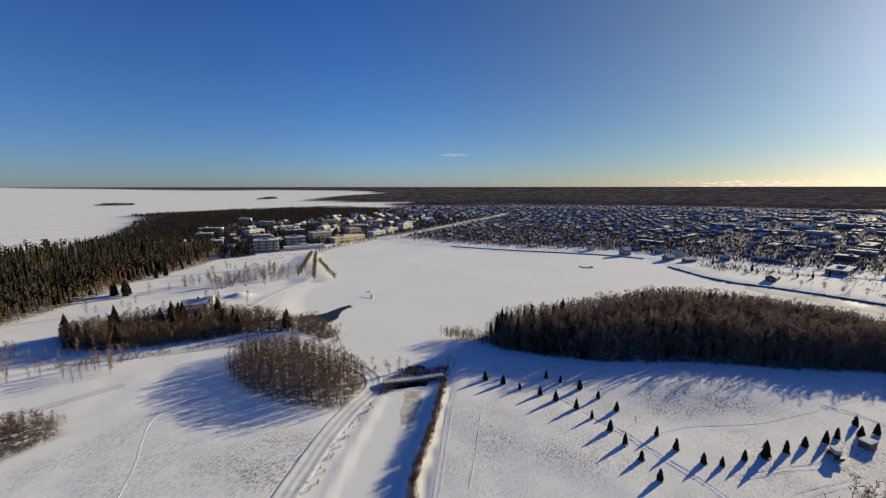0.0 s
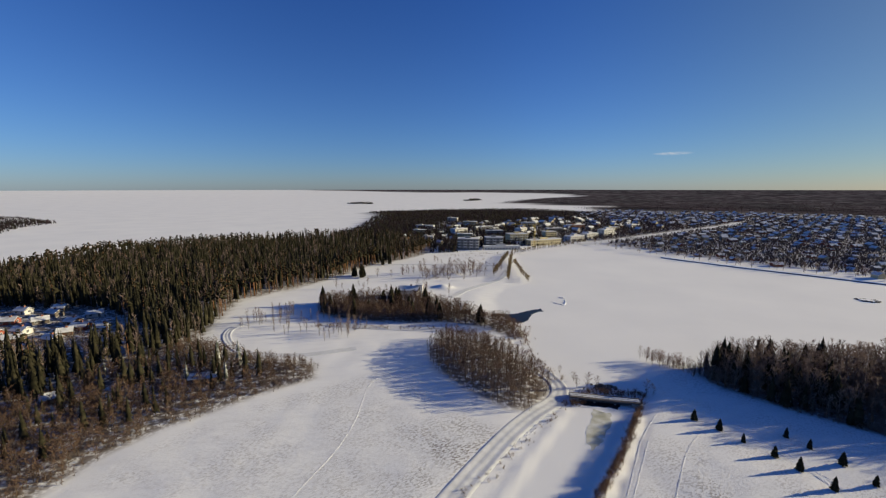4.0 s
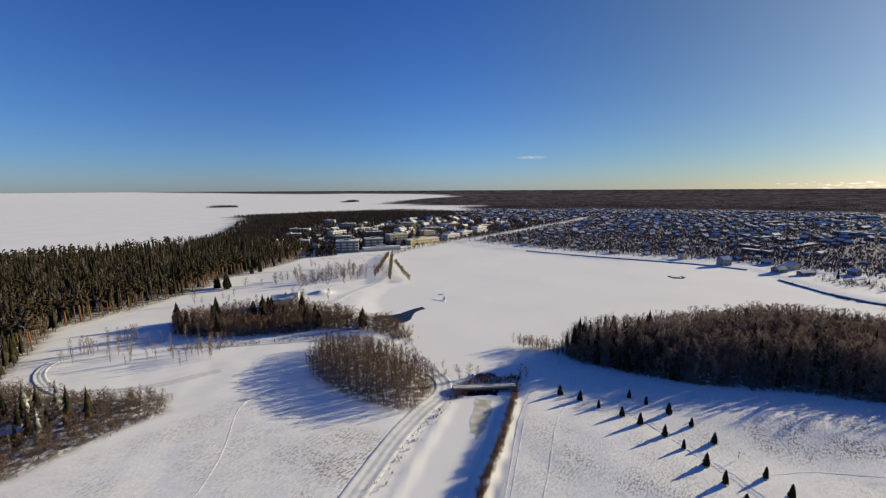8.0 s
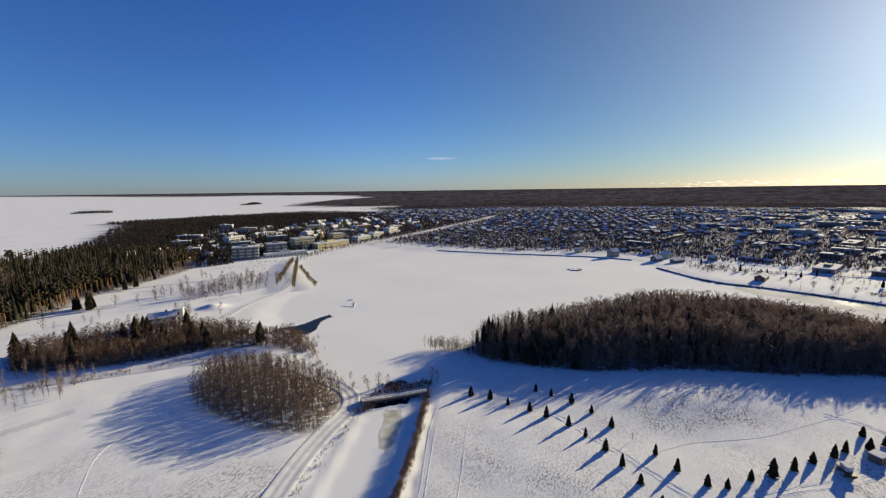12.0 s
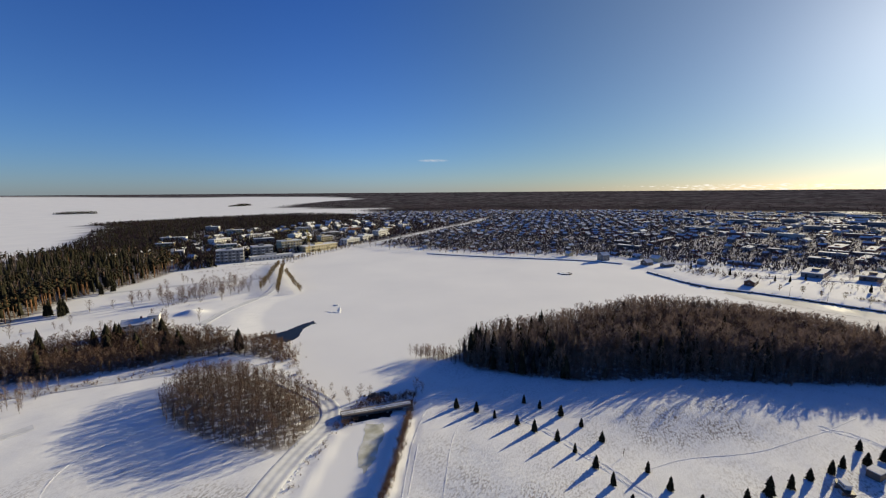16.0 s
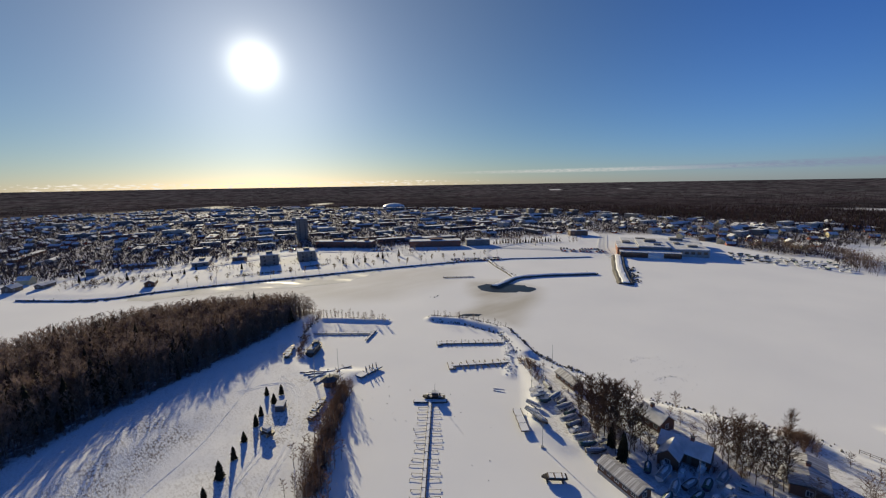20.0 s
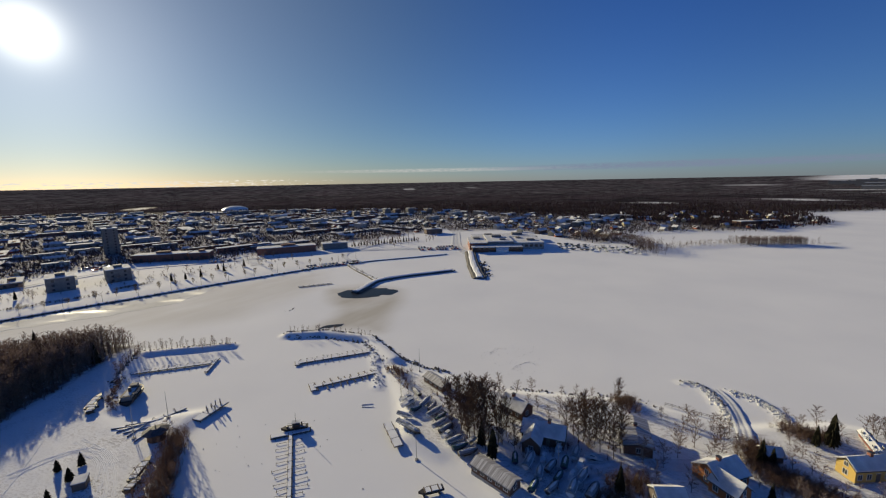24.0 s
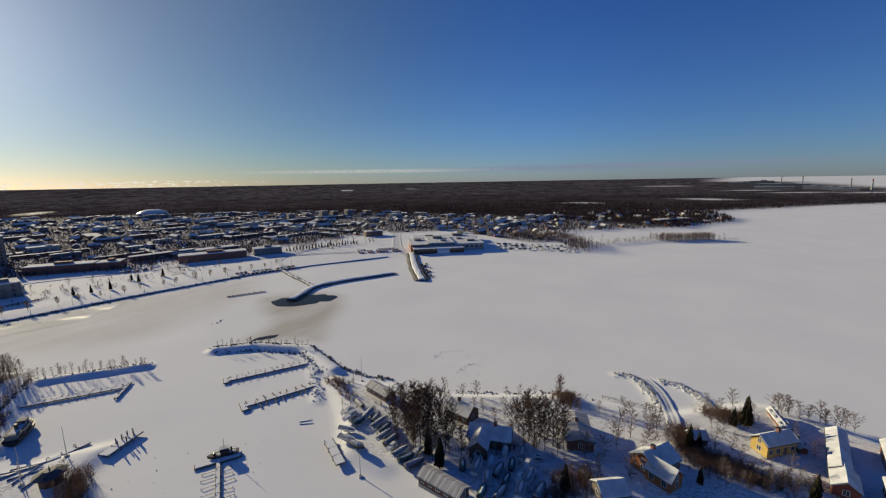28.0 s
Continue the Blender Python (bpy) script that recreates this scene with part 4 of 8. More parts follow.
def wood_d():
    # tall spruce forest behind, pines along its edge, young bare growth in front
    x, y, g = scatter(WOOD_D, 3.9, 9, holes=[YARDS])
    e = signed(x, y, WOOD_D)
    shapes = [remap(s, {0: 1, 1: 0}) for s in SPR_LOW] + [remap(s, {0: 3, 1: 0}) for s in PINE] + [remap(s, {0: 1, 1: 2}) for s in BARE_SLIM] + [remap(s, {0: 1, 1: 4}) for s in SPR_LOW]
    zs = height(x, y) - 0.2
    rows, brush = [], []
    for a, b, z, d in zip(x, y, zs, e):
        if b > 330 and g.rand() < 0.4:
            continue
        low = inside(np.array([a]), np.array([b]), LOW_GROWTH)[0]
        if low:
            if g.rand() < 0.85:
                brush.append((a, b, z, g.uniform(2.5, 6), 1.3, g.rand() * 6.28, g.randint(8)))
            continue
        young = b < 118 and a > -178 and d < 62
        if young:
            k = g.rand()
            if d > 10 and k < 0.36:
                rows.append((a, b, z, g.uniform(5, 12.5), g.uniform(0.85, 1.2), g.rand() * 6.28, (9 if g.rand() < 0.06 else 0) + g.randint(3)))
            elif k < 0.97:
                for j in range(5):
                    brush.append((a + g.normal(0, 1.6), b + g.normal(0, 1.6), z, g.uniform(3, 7.5) * min(1, 0.5 + 0.05 * d), g.uniform(0.9, 1.4), g.rand() * 6.28, g.randint(8)))
        else:
            k = g.rand()
            if d < 12 and b > 130 and k < 0.55:
                rows.append((a, b, z, g.uniform(13, 18), 1.0, g.rand() * 6.28, 3 + g.randint(3)))
            elif k < 0.74:
                rows.append((a, b, z, g.uniform(10, 18), g.uniform(0.7, 0.95), g.rand() * 6.28, 0 + g.randint(3)))
            elif k < 0.8:
                rows.append((a, b, z, g.uniform(13, 17), 1.0, g.rand() * 6.28, 3 + g.randint(3)))
            else:
                rows.append((a, b, z, g.uniform(10, 16), 0.8, g.rand() * 6.28, 6 + g.randint(3)))
    woods("spruce_forest", shapes, rows, MIX, "dense spruce and pine forest with reddish trunks", "forest")
    woods("young_growth", [remap(s, {0: 0, 1: 1}) for s in HAZE_LOW] + [remap(s, {0: 0, 1: 2}) for s in HAZE_LOW], brush, [BARK, DARK_TWIG, DARK_TWIG], "brown leafless saplings at the forest edge", "thicket")


def brush_shape(seed, stems=9, wide=0.055, spread=0.26):
    """A leafless tree seen from afar: a loose fan of stems, all of them thin blades."""
    g, mb = rs(seed), MB()
    for k in range(stems):
        a = 2.4 * k + g.uniform(-0.4, 0.4)
        p = Vector((0.03 * math.cos(a), 0.03 * math.sin(a), g.uniform(0.0, 0.4)))
        r = spread * g.uniform(0.25, 1.1)
        q = Vector((r * math.cos(a), r * math.sin(a), min(1.0, p.z + g.uniform(0.4, 0.75))))
        s = Vector((-math.sin(a + 0.6), math.cos(a + 0.6), 0.3)) * wide * g.uniform(0.6, 1.2)
        m = p.lerp(q, 0.55)
        mb.add([p, m - s, q, m + s], [(0, 1, 2, 3)], 1)
    return mb


def far_woods():
    g = rs(17)
    n = 165000
    r = np.exp(g.uniform(math.log(430), math.log(4850), n))
    a = np.radians(g.uniform(-82, 172, n))
    x, y = 8 + r * np.sin(a), 10 + r * np.cos(a)
    shore = signed(x, y, WEST)
    land = np.maximum.reduce([shore, signed(x, y, SPIT_N), signed(x, y, ISLET), signed(x, y, FAR_CAPE), signed(x, y, FAR_COAST)])
    west = x < -0.33 * (y - 330) + -60
    lim = town_edge(x, y)
    core = (r < lim) & ~west                        # built-up country: fewer trees
    keep = (land > 6) & ~(core & (g.rand(n) < 0.15)) & ~((x > -60) & (x < 220) & (y > 350) & (r < 700) & (shore < 34))
    keep &= ~inside(x, y, WOOD_D) & ~inside(x, y, PARK) & ~inside(x, y, PROMENADE) & ~(inside(x, y, QUARTER_W) & (g.rand(n) < 0.05)) & ~inside(x, y, HALL_YARD) & ~inside(x, y, GULF) & (seg_dist(x, y, BOULEVARD) > 10)
    keep &= clearing(x, y) < g.uniform(0.3, 1.15, n)
    keep &= ~((r > 1400) & (g.rand(n) < 0.4)) & ~((r > 2600) & (g.rand(n) < 0.55))
    x, y, r, core = x[keep], y[keep], r[keep], core[keep]
    for q, poly in enumerate((SPIT_N, ISLET, FAR_CAPE, HEADLAND)):
        ex, ey, _ = scatter(poly, (6.5, 4, 7, 8)[q], 60 + q)
        x, y, r, core = np.concatenate([x, ex]), np.concatenate([y, ey]), np.concatenate([r, np.hypot(ex, ey)]), np.concatenate([core, np.zeros(len(ex), bool)])
    m = 21000                                       # garden and street trees of the town
    tr, ta = np.sqrt(g.uniform(430 ** 2, 1250 ** 2, m)), np.radians(np.where(g.rand(m) < 0.45, g.uniform(-8, 34, m), g.uniform(-8, 122, m)))
    tx, ty = 8 + tr * np.sin(ta), 10 + tr * np.cos(ta)
    k = (signed(tx, ty, WEST) > 24) & (tr < town_edge(tx, ty)) & ~inside(tx, ty, PARK) & ~inside(tx, ty, PROMENADE) & ~inside(tx, ty, HALL_YARD) & (seg_dist(tx, ty, BOULEVARD) > 9) & (clearing(tx, ty) < 0.4)
    x, y, r, core = np.concatenate([x, tx[k]]), np.concatenate([y, ty[k]]), np.concatenate([r, tr[k]]), np.concatenate([core, np.ones(k.sum(), bool)])
    qx, qy, _ = scatter(QUARTER_W, 8, 72)           # spruces and garden trees of the western quarter
    k = (signed(qx, qy, WEST) > 20) & ~inside(qx, qy, PARK) & (seg_dist(qx, qy, BOULEVARD) > 12) & (np.hypot(qx, qy) > 455)
    x, y, r, core = np.concatenate([x, qx[k]]), np.concatenate([y, qy[k]]), np.concatenate([r, np.hypot(qx[k], qy[k])]), np.concatenate([core, np.zeros(k.sum(), bool)])
    z = height(x, y) - 0.3
    grow = np.clip(r / 1500, 1, 1.3)
    con = g.rand(len(x)) < np.where(core, 0.08, np.where(x < -40, np.where(r < 2200, 0.72, 0.4), 0.22))
    tall = g.uniform(6, 11, len(x)) * np.where(core, 0.56, np.where(r > 1200, 0.6, 0.95))
    isle = inside(x, y, ISLET) | inside(x, y, FAR_CAPE)
    con, tall = con | isle, tall * np.where(isle, 1.7, 1.0)
    kind = np.where(con, g.randint(0, 2, len(x)), np.where(core, 5 + g.randint(0, 3, len(x)), 2 + g.randint(0, 3, len(x))))
    rows = np.stack([x, y, z, tall, g.uniform(0.85, 1.2, len(x)) * grow * np.where(con, 0.85, 1.1), g.rand(len(x)) * 6.28, kind], 1)
    tiny = [(v, f[k == 1], k[k == 1]) for v, f, k in (arrays(spruce_shape(s, 3, 3, 0.08, 0.17)) for s in (61, 62))]
    dense = [arrays(brush_shape(sd, 6)) for sd in (63, 64, 65)]
    fine = [arrays(brush_shape(sd, 7, 0.045, 0.3)) for sd in (66, 67, 68)]
    woods("far_woods", [remap(s, {0: 1, 1: 0}) for s in tiny] + [remap(s, {1: 2}) for s in dense] + [remap(s, {1: 3}) for s in fine], rows, [SPRUCE, BARK, HAZED_FAR_TWIG, TOWN_TWIG], "endless brown and dark green winter forest", "forest")


wood_a()
wood_b()
wood_c()
wood_d()
far_woods()

# ---------------------------------------------------------------- the town
def house(name, w, d, h, rise, wall, label, roof=ROOF_SNOW, chimney=True, over=0.5, group="", category="house"):
    """A gabled house with its ridge along x, standing on its own floor level."""
    ob = thing(name, label, category, group=group)
    part("wall", MB().gable_wall(-w / 2, -d / 2, -0.6, w / 2, d / 2, h, rise), wall, ob)
    part("roof", MB().gable(-w / 2, -d / 2, w / 2, d / 2, h + 0.02, rise, over, 0.35), roof, ob, "pitched roof under snow")
    if chimney:
        part("chimney", MB().box(-0.4 + w * 0.15, -0.35, h + rise * 0.5, 0.4 + w * 0.15, 0.35, h + rise + 1.0), BRICK, ob)
    return ob


def block(name, w, d, storeys, wall, label, group="", category="apartment block", step_h=3.0):
    """A flat-roofed slab block with a snowed-up roof, a band of windows on each storey and a stair head."""
    ob = thing(name, label, category, group=group)
    h = storeys * step_h + 0.6
    part("wall", MB().box(-w / 2, -d / 2, -0.6, w / 2, d / 2, h), wall, ob)
    part("roof", MB().box(-w / 2 - 0.3, -d / 2 - 0.3, h, w / 2 + 0.3, d / 2 + 0.3, h + 0.5), ROOF_SNOW, ob, "flat roof under snow")
    for s in range(storeys):
        z = s * step_h + 1.3
        mb = MB()
        n = max(2, int(w / 3.2))
        for k in range(n):
            x = -w / 2 + (k + 0.5) * w / n
            for y0, y1 in ((-d / 2 - 0.04, -d / 2 + 0.1), (d / 2 - 0.1, d / 2 + 0.04)):
                mb.box(x - 0.85, y0, z, x + 0.85, y1, z + 1.4)
        tagged(part("glazing", mb, GLASS, ob, "ribbon of dark windows"), kind="stuff")
    part("stair_head", MB().box(-w * 0.2 - 2, -2, h + 0.4, -w * 0.2 + 2, 2, h + 2.2), wall, ob)
    return ob


HOUSES = [house("house", 11, 8, 3.2, 3.0, TOWN_PALE, "pale detached house with snow on its gabled roof", group="houses of the town"),
          house("house", 10, 8, 4.5, 2.8, PLASTER_Y, "pale yellow wooden house with a snowy gabled roof", group="houses of the town"),
          house("house", 12, 8.5, 3.0, 2.6, WOOD_RED, "red ochre wooden house with a snowy roof", group="houses of the town"),
          house("house", 14, 9, 3.0, 2.2, BRICK, "low brick house with a snowy roof", group="houses of the town"),
          house("house", 10, 8, 5.2, 2.6, TOWN_GREY, "grey two-storey house with a snowy roof", group="houses of the town")]
BLOCKS = [block("apartment_block", 30, 12, 3, TOWN_GREY, "grey slab block with a flat snowy roof", group="blocks of the town"),
          block("apartment_block", 40, 12, 2, BRICK, "long low red brick block with a flat snowy roof", group="blocks of the town"),
          block("apartment_block", 22, 13, 3, TOWN_PALE, "pale apartment block with a flat snowy roof", group="blocks of the town"),
          block("apartment_block", 18, 13, 2, TOWN_BROWN, "brown apartment block with a flat snowy roof", group="blocks of the town"),
          block("office_block", 46, 18, 1, TOWN_GREY, "low wide grey building with a flat snowy roof", group="blocks of the town", category="building", step_h=4.5),
          house("town_house", 26, 11, 5.6, 2.8, TOWN_BROWN, "long brown house with a snowy pitched roof", group="blocks of the town", category="building"),
          house("town_house", 20, 11, 6.0, 3.0, TOWN_PALE, "pale long house with a snowy pitched roof", group="blocks of the town", category="building")]


def joined(src, m, into, table):
    """Adds the walls and roof of a building far off to one common mesh."""
    for q in src.children:
        if q.name.split(".")[0] not in ("wall", "roof", "stair_head"):
            continue
        o = len(into.v)
        into.v += [tuple(m @ v.co) for v in q.data.vertices]
        into.f += [tuple(o + i for i in f.vertices) for f in q.data.polygons]
        into.m += [table.index(q.data.materials[0])] * len(q.data.polygons)


def town():
    g = rs(23)
    spots = []
    table = [TOWN_PALE, PLASTER_Y, WOOD_RED, BRICK, TOWN_GREY, TOWN_BROWN, ROOF_SNOW]
    # garden suburb across the lake, laid out on a tilted grid of streets
    ca, sa = math.cos(radians(24)), math.sin(radians(24))
    for i in range(-48, 80):
        for j in range(-50, 76):
            u, v = i * 22 + g.uniform(-3, 3), j * 20 + (j // 2) * 8 + g.uniform(-3, 3)
            x, y = 150 + u * ca - v * sa, 460 + u * sa + v * ca
            r = math.hypot(x - 8, y - 10)
            az = math.degrees(math.atan2(x - 8, y - 10))
            if not (430 < r < 1900) or r > town_edge(x, y) or not (-10 < az < 120) or g.rand() < 0.25 + 0.45 * max(0, (r - 900) / 900):
                continue
            spots.append((x, y, r, az))
    pts = np.array([(s[0], s[1]) for s in spots])
    ok = (signed(pts[:, 0], pts[:, 1], WEST) > 22) & ~inside(pts[:, 0], pts[:, 1], PROMENADE) & ~inside(pts[:, 0], pts[:, 1], QUARTER_W) & ~inside(pts[:, 0], pts[:, 1], HALL_YARD) & (seg_dist(pts[:, 0], pts[:, 1], BOULEVARD) > 22)
    first, far, count = set(), MB(), 0
    for (x, y, r, az), k in sorted(zip(spots, ok), key=lambda q: q[0][2]):
        if not k or g.rand() < 0.62 * step(26, 46, np.array(az)):
            continue
        q = (0, 4, 2, 3, 4, 0, 1, 3)[g.randint(8)]
        m = pose(x, y, h1(x, y), 0, 0, 24 + 90 * g.randint(2) + g.uniform(-4, 4)) @ Matrix.Diagonal((*[g.uniform(0.6, 0.85)] * 3, 1))
        count += 1
        if count > 170:                      # the farther ones stay joined
            joined(HOUSES[q], m, far, table)
        elif q in first:
            copy_thing(HOUSES[q], m)
        else:
            HOUSES[q].matrix_basis = m
            first.add(q)
    for q in set(range(5)) - first:
        HOUSES[q].matrix_basis = pose(560 + 30 * q, 200, h1(560 + 30 * q, 200), 0, 0, 36)
    # small houses and blocks scattered among the trees of the western quarter
    qx, qy, _ = scatter(QUARTER_W, 38, 71)
    near = 0
    sea = signed(qx, qy, WEST)
    for x, y, e in sorted(zip(qx, qy, sea), key=lambda p: math.hypot(p[0], p[1])):
        if e < 26 or math.hypot(x, y) < 455 or seg_dist(np.array([x]), np.array([y]), BOULEVARD)[0] < 30 or inside(np.array([x]), np.array([y]), PARK)[0]:
            continue
        q = (1, 0, 3, 1, 4, 0)[g.randint(6)]
        m = pose(x, y, h1(x, y), 0, 0, 62 + 90 * g.randint(2) + g.uniform(-6, 6)) @ Matrix.Diagonal((g.uniform(0.8, 1.25), g.uniform(0.8, 1.05), g.uniform(0.8, 1.1), 1))
        near += 1
        if near > 34:
            joined(HOUSES[q], m, far, table)
        else:
            copy_thing(HOUSES[q], m)
    tagged(part("distant_houses", far, table), "distant rows of small houses with snowy roofs", "houses", kind="stuff")
    # larger buildings of the centre
    first, far = set(), MB()
    for i in range(-22, 42):
        for j in range(-27, 42):
            u, v = i * 38 + (i // 3) * 12 + g.uniform(-6, 6), j * 27 + (j // 2) * 9 + g.uniform(-4, 4)
            th = radians(36)
            x, y = 470 + u * math.cos(th) - v * math.sin(th), 330 + u * math.sin(th) + v * math.cos(th)
            r = math.hypot(x - 8, y - 10)
            az = math.degrees(math.atan2(x - 8, y - 10))
            if not (380 < r < 1700) or r > 1.05 * town_edge(x, y) or not (26 < az < 124) or g.rand() < 0.42 + 0.4 * max(0, (r - 800) / 900) + (0.3 if az < 40 else 0) + (0.3 if az > 92 else 0):
                continue
            ax, ay = np.array([x]), np.array([y])
            if seg_dist(ax, ay, PROMENADE, True)[0] < 14 or inside(ax, ay, PROMENADE)[0] or inside(ax, ay, HALL_YARD)[0] or signed(ax, ay, WEST)[0] < 85:
                continue
            if any(math.hypot(x - p, y - q) < d for p, q, d in ((470, 305, 45), (424, 225, 55), (447, 128, 50), (1165, 440, 60), (460, 62, 40))):
                continue
            q = g.randint(7)
            m = pose(x, y, h1(x, y), 0, 0, 36 + 90 * (g.rand() < 0.72) + g.uniform(-3, 3)) @ Matrix.Diagonal((g.uniform(0.7, 1.4), g.uniform(0.6, 0.95), g.uniform(0.5, 0.8), 1))
            if r > 640:
                joined(BLOCKS[q], m, far, table)
            elif q in first:
                copy_thing(BLOCKS[q], m)
            else:
                BLOCKS[q].matrix_basis = m
                first.add(q)
    tagged(part("distant_blocks", far, table), "distant town blocks with snowy roofs", "buildings", kind="stuff")
    # a few point blocks stand out far back
    for k, (x, y) in enumerate(((880, 62), (905, 30), (930, 8), (905, -20), (940, -30), (850, 90), (910, -60))):
        block("point_block", 15, 13, 3 + k % 2, TOWN_GREY if k % 2 else TOWN_BROWN, "square point block with a flat snowy roof").matrix_basis = pose(x, y, h1(x, y), 0, 0, 20)


town()
# ---------------------------------------------------------------- single trees
TEMPLATES = {}


def tree_kind(key, name, mb, mats, label, category, size, group):
    """A tree built once with its trunk and crown, to be copied about."""
    V, F, M = arrays(mb)
    ob = thing(name, label, category, group=group)
    for k, nm in ((0, "trunk"), (1, "crown")):
        idx = F[M == k]
        used = np.unique(idx)
        back = np.zeros(len(V), int)
        back[used] = np.arange(len(used))
        me = bpy.data.meshes.new(nm)
        me.from_pydata((V[used] * size).tolist(), [], back[idx].tolist())
        me.materials.append(mats[k])
        me.update()
        part(nm, me, mats[k], ob)
    TEMPLATES[key] = (ob, size)


def plant(key, x, y, h, turn=0.0, wide=1.0, z=None):
    ob, size = TEMPLATES[key]
    s = h / size
    return copy_thing(ob, pose(x, y, (h1(x, y) if z is None else z) - 0.12, 0, 0, turn) @ Matrix.Diagonal((s * wide, s * wide, s, 1)))


for q, sd in enumerate((71, 72, 73)):
    tree_kind(f"small{q}", "young_spruce", spruce_shape(sd, 9, 10, 0.05, 0.25, 0.6), (BARK, SPRUCE), "small bushy dark green spruce standing in snow", "spruce", 4.0, "planted spruces on the field")
for q, sd in enumerate((74, 75)):
    tree_kind(f"spruce{q}", "spruce", spruce_shape(sd, 11, 10, 0.06, 0.19, 0.62), (BARK, SPRUCE), "tall dark green spruce", "spruce", 12.0, "spruces")
for q, sd in enumerate((81, 82, 83)):
    tree_kind(f"birch{q}", "birch", haze_shape(sd, 22, 18, 0.0052, 0.12, 0.2, 1.1, 0.085, 0.025), (BIRCH_BARK, TWIG), "leafless birch with fine brown twigs", "tree", 10.0, "bare birches")
for q, sd in enumerate((84, 85, 86)):
    tree_kind(f"big{q}", "bare_tree", haze_shape(sd, 36, 28, 0.0038, 0.2, 0.2, 1.2, 0.07, 0.025), (BARK, DARK_TWIG), "tall leafless tree with dark brown twigs", "tree", 14.0, "bare trees of the headland")
for q, sd in enumerate((87, 88)):
    tree_kind(f"sapling{q}", "birch_sapling", haze_shape(sd, 16, 12, 0.0055, 0.1, 0.16, 1.5, 0.1, 0.03), (BIRCH_BARK, TWIG), "thin leafless birch sapling", "sapling", 4.5, "saplings")
for q, sd in enumerate((91, 92)):
    tree_kind(f"willow{q}", "clipped_willow", bare_shape(sd, 22, 26, 0.011, 0.22, 0.32, 0.6, limb=1), (BARK, GOLD_TWIG), "clipped park tree with golden brown twigs", "tree", 6.0, "trees of the avenues")

PLANT = rs(33)
ROW1 = [(15, 136), (21, 133), (26, 129), (32, 125), (36, 121), (41, 116), (44, 111), (47, 105), (48.5, 99), (50, 93), (51, 86)]
ROW2 = [(37, 137), (41, 133), (46, 128), (50, 122), (53, 115), (59, 103), (61, 97), (65, 92)]
ROW3 = [(69, 91), (76, 93), (82, 94), (89, 96), (96, 98.5), (103, 100), (108, 102), (119, 108), (115, 102.5), (120.5, 103.5)]
for x, y in ROW1 + ROW2 + ROW3:
    plant(f"small{PLANT.randint(3)}", x, y, PLANT.uniform(3.0, 4.3), PLANT.rand() * 360, PLANT.uniform(0.85, 1.15))
plant("sapling0", 56, 109, 2.4)
plant("small1", 82.5, 94.5, 5.2, 40)

# spruces of the garden copse and of the parkland
for x, y, h in ((-173, 178, 11), (-158, 188, 12), (-152, 183, 8.5), (-141, 195, 9), (-133, 192, 12.5), (-131, 197, 11), (-117, 204, 11),
                (-115, 201, 9), (-76, 190, 10), (-79, 194, 7), (-98, 186, 9), (-145, 172, 8), (-208, 248, 8), (-205, 254, 9), (-200, 251, 8)):
    plant(f"spruce{PLANT.randint(2)}", x, y, h * 1.12, PLANT.rand() * 360, PLANT.uniform(0.95, 1.25))
# young birches on the park meadow
for k in range(64):
    x = -185 + 62 * PLANT.rand()
    y = 128 + (x + 185) * 0.1 + PLANT.uniform(0, 30)
    plant(f"sapling{PLANT.randint(2)}", x, y, PLANT.uniform(5, 8.5), PLANT.rand() * 360, 0.9)
for x, y in ((-190, 255), (-180, 260), (-172, 265), (-150, 263), (-146, 270), (-143, 280), (-148, 276), (-138, 290), (-136, 300), (-140, 297), (-135, 318), (-152, 272), (-141, 308), (-133, 305), (-156, 268)):
    plant(f"birch{PLANT.randint(3)}", x, y, PLANT.uniform(6, 9), PLANT.rand() * 360, 1.2)
for k in range(34):
    x, y = -165 + 36 * PLANT.rand(), 262 + 62 * PLANT.rand()
    plant(f"birch{PLANT.randint(3)}", x + (y - 262) * 0.35, y, PLANT.uniform(4.5, 8), PLANT.rand() * 360, 1.4)
for k in range(22):
    x = -205 + 90 * PLANT.rand()
    plant(f"birch{PLANT.randint(3)}", x, 222 + PLANT.uniform(-14, 10) + (x + 205) * 0.05, PLANT.uniform(4, 8), PLANT.rand() * 360)

# avenues of clipped trees running down to the lake
def avenue(a, b, n, h, wob=0.6):
    for k in range(n):
        t = k / (n - 1)
        x, y = a[0] + (b[0] - a[0]) * t + PLANT.normal(0, wob), a[1] + (b[1] - a[1]) * t + PLANT.normal(0, wob)
        plant(f"willow{PLANT.randint(2)}", x, y, h * PLANT.uniform(0.85, 1.15), PLANT.rand() * 360, 1.2)


for k in range(46):
    x, y = -180 + 50 * PLANT.rand(), 268 + 66 * PLANT.rand()
    plant(f"birch{PLANT.randint(3)}", x, y, PLANT.uniform(5, 8.5), PLANT.rand() * 360, 1.2)
for x, y in ((-234, 268), (-230, 290), (-212, 304), (-222, 318), (-216, 330), (-228, 340), (-206, 248), (-198, 246), (-210, 262), (-225, 352), (-214, 296)):
    plant(f"spruce{PLANT.randint(2)}", x, y, PLANT.uniform(8, 12), PLANT.rand() * 360, 0.9)
avenue((-110, 302), (-133, 405), 34, 5.4)
avenue((-95, 292), (-127, 398), 34, 5.2)
avenue((-81, 297), (-113, 365), 22, 5.0)
avenue((-131, 415), (-112, 470), 13, 6.0)
avenue((-110, 475), (-76, 545), 15, 5.5)

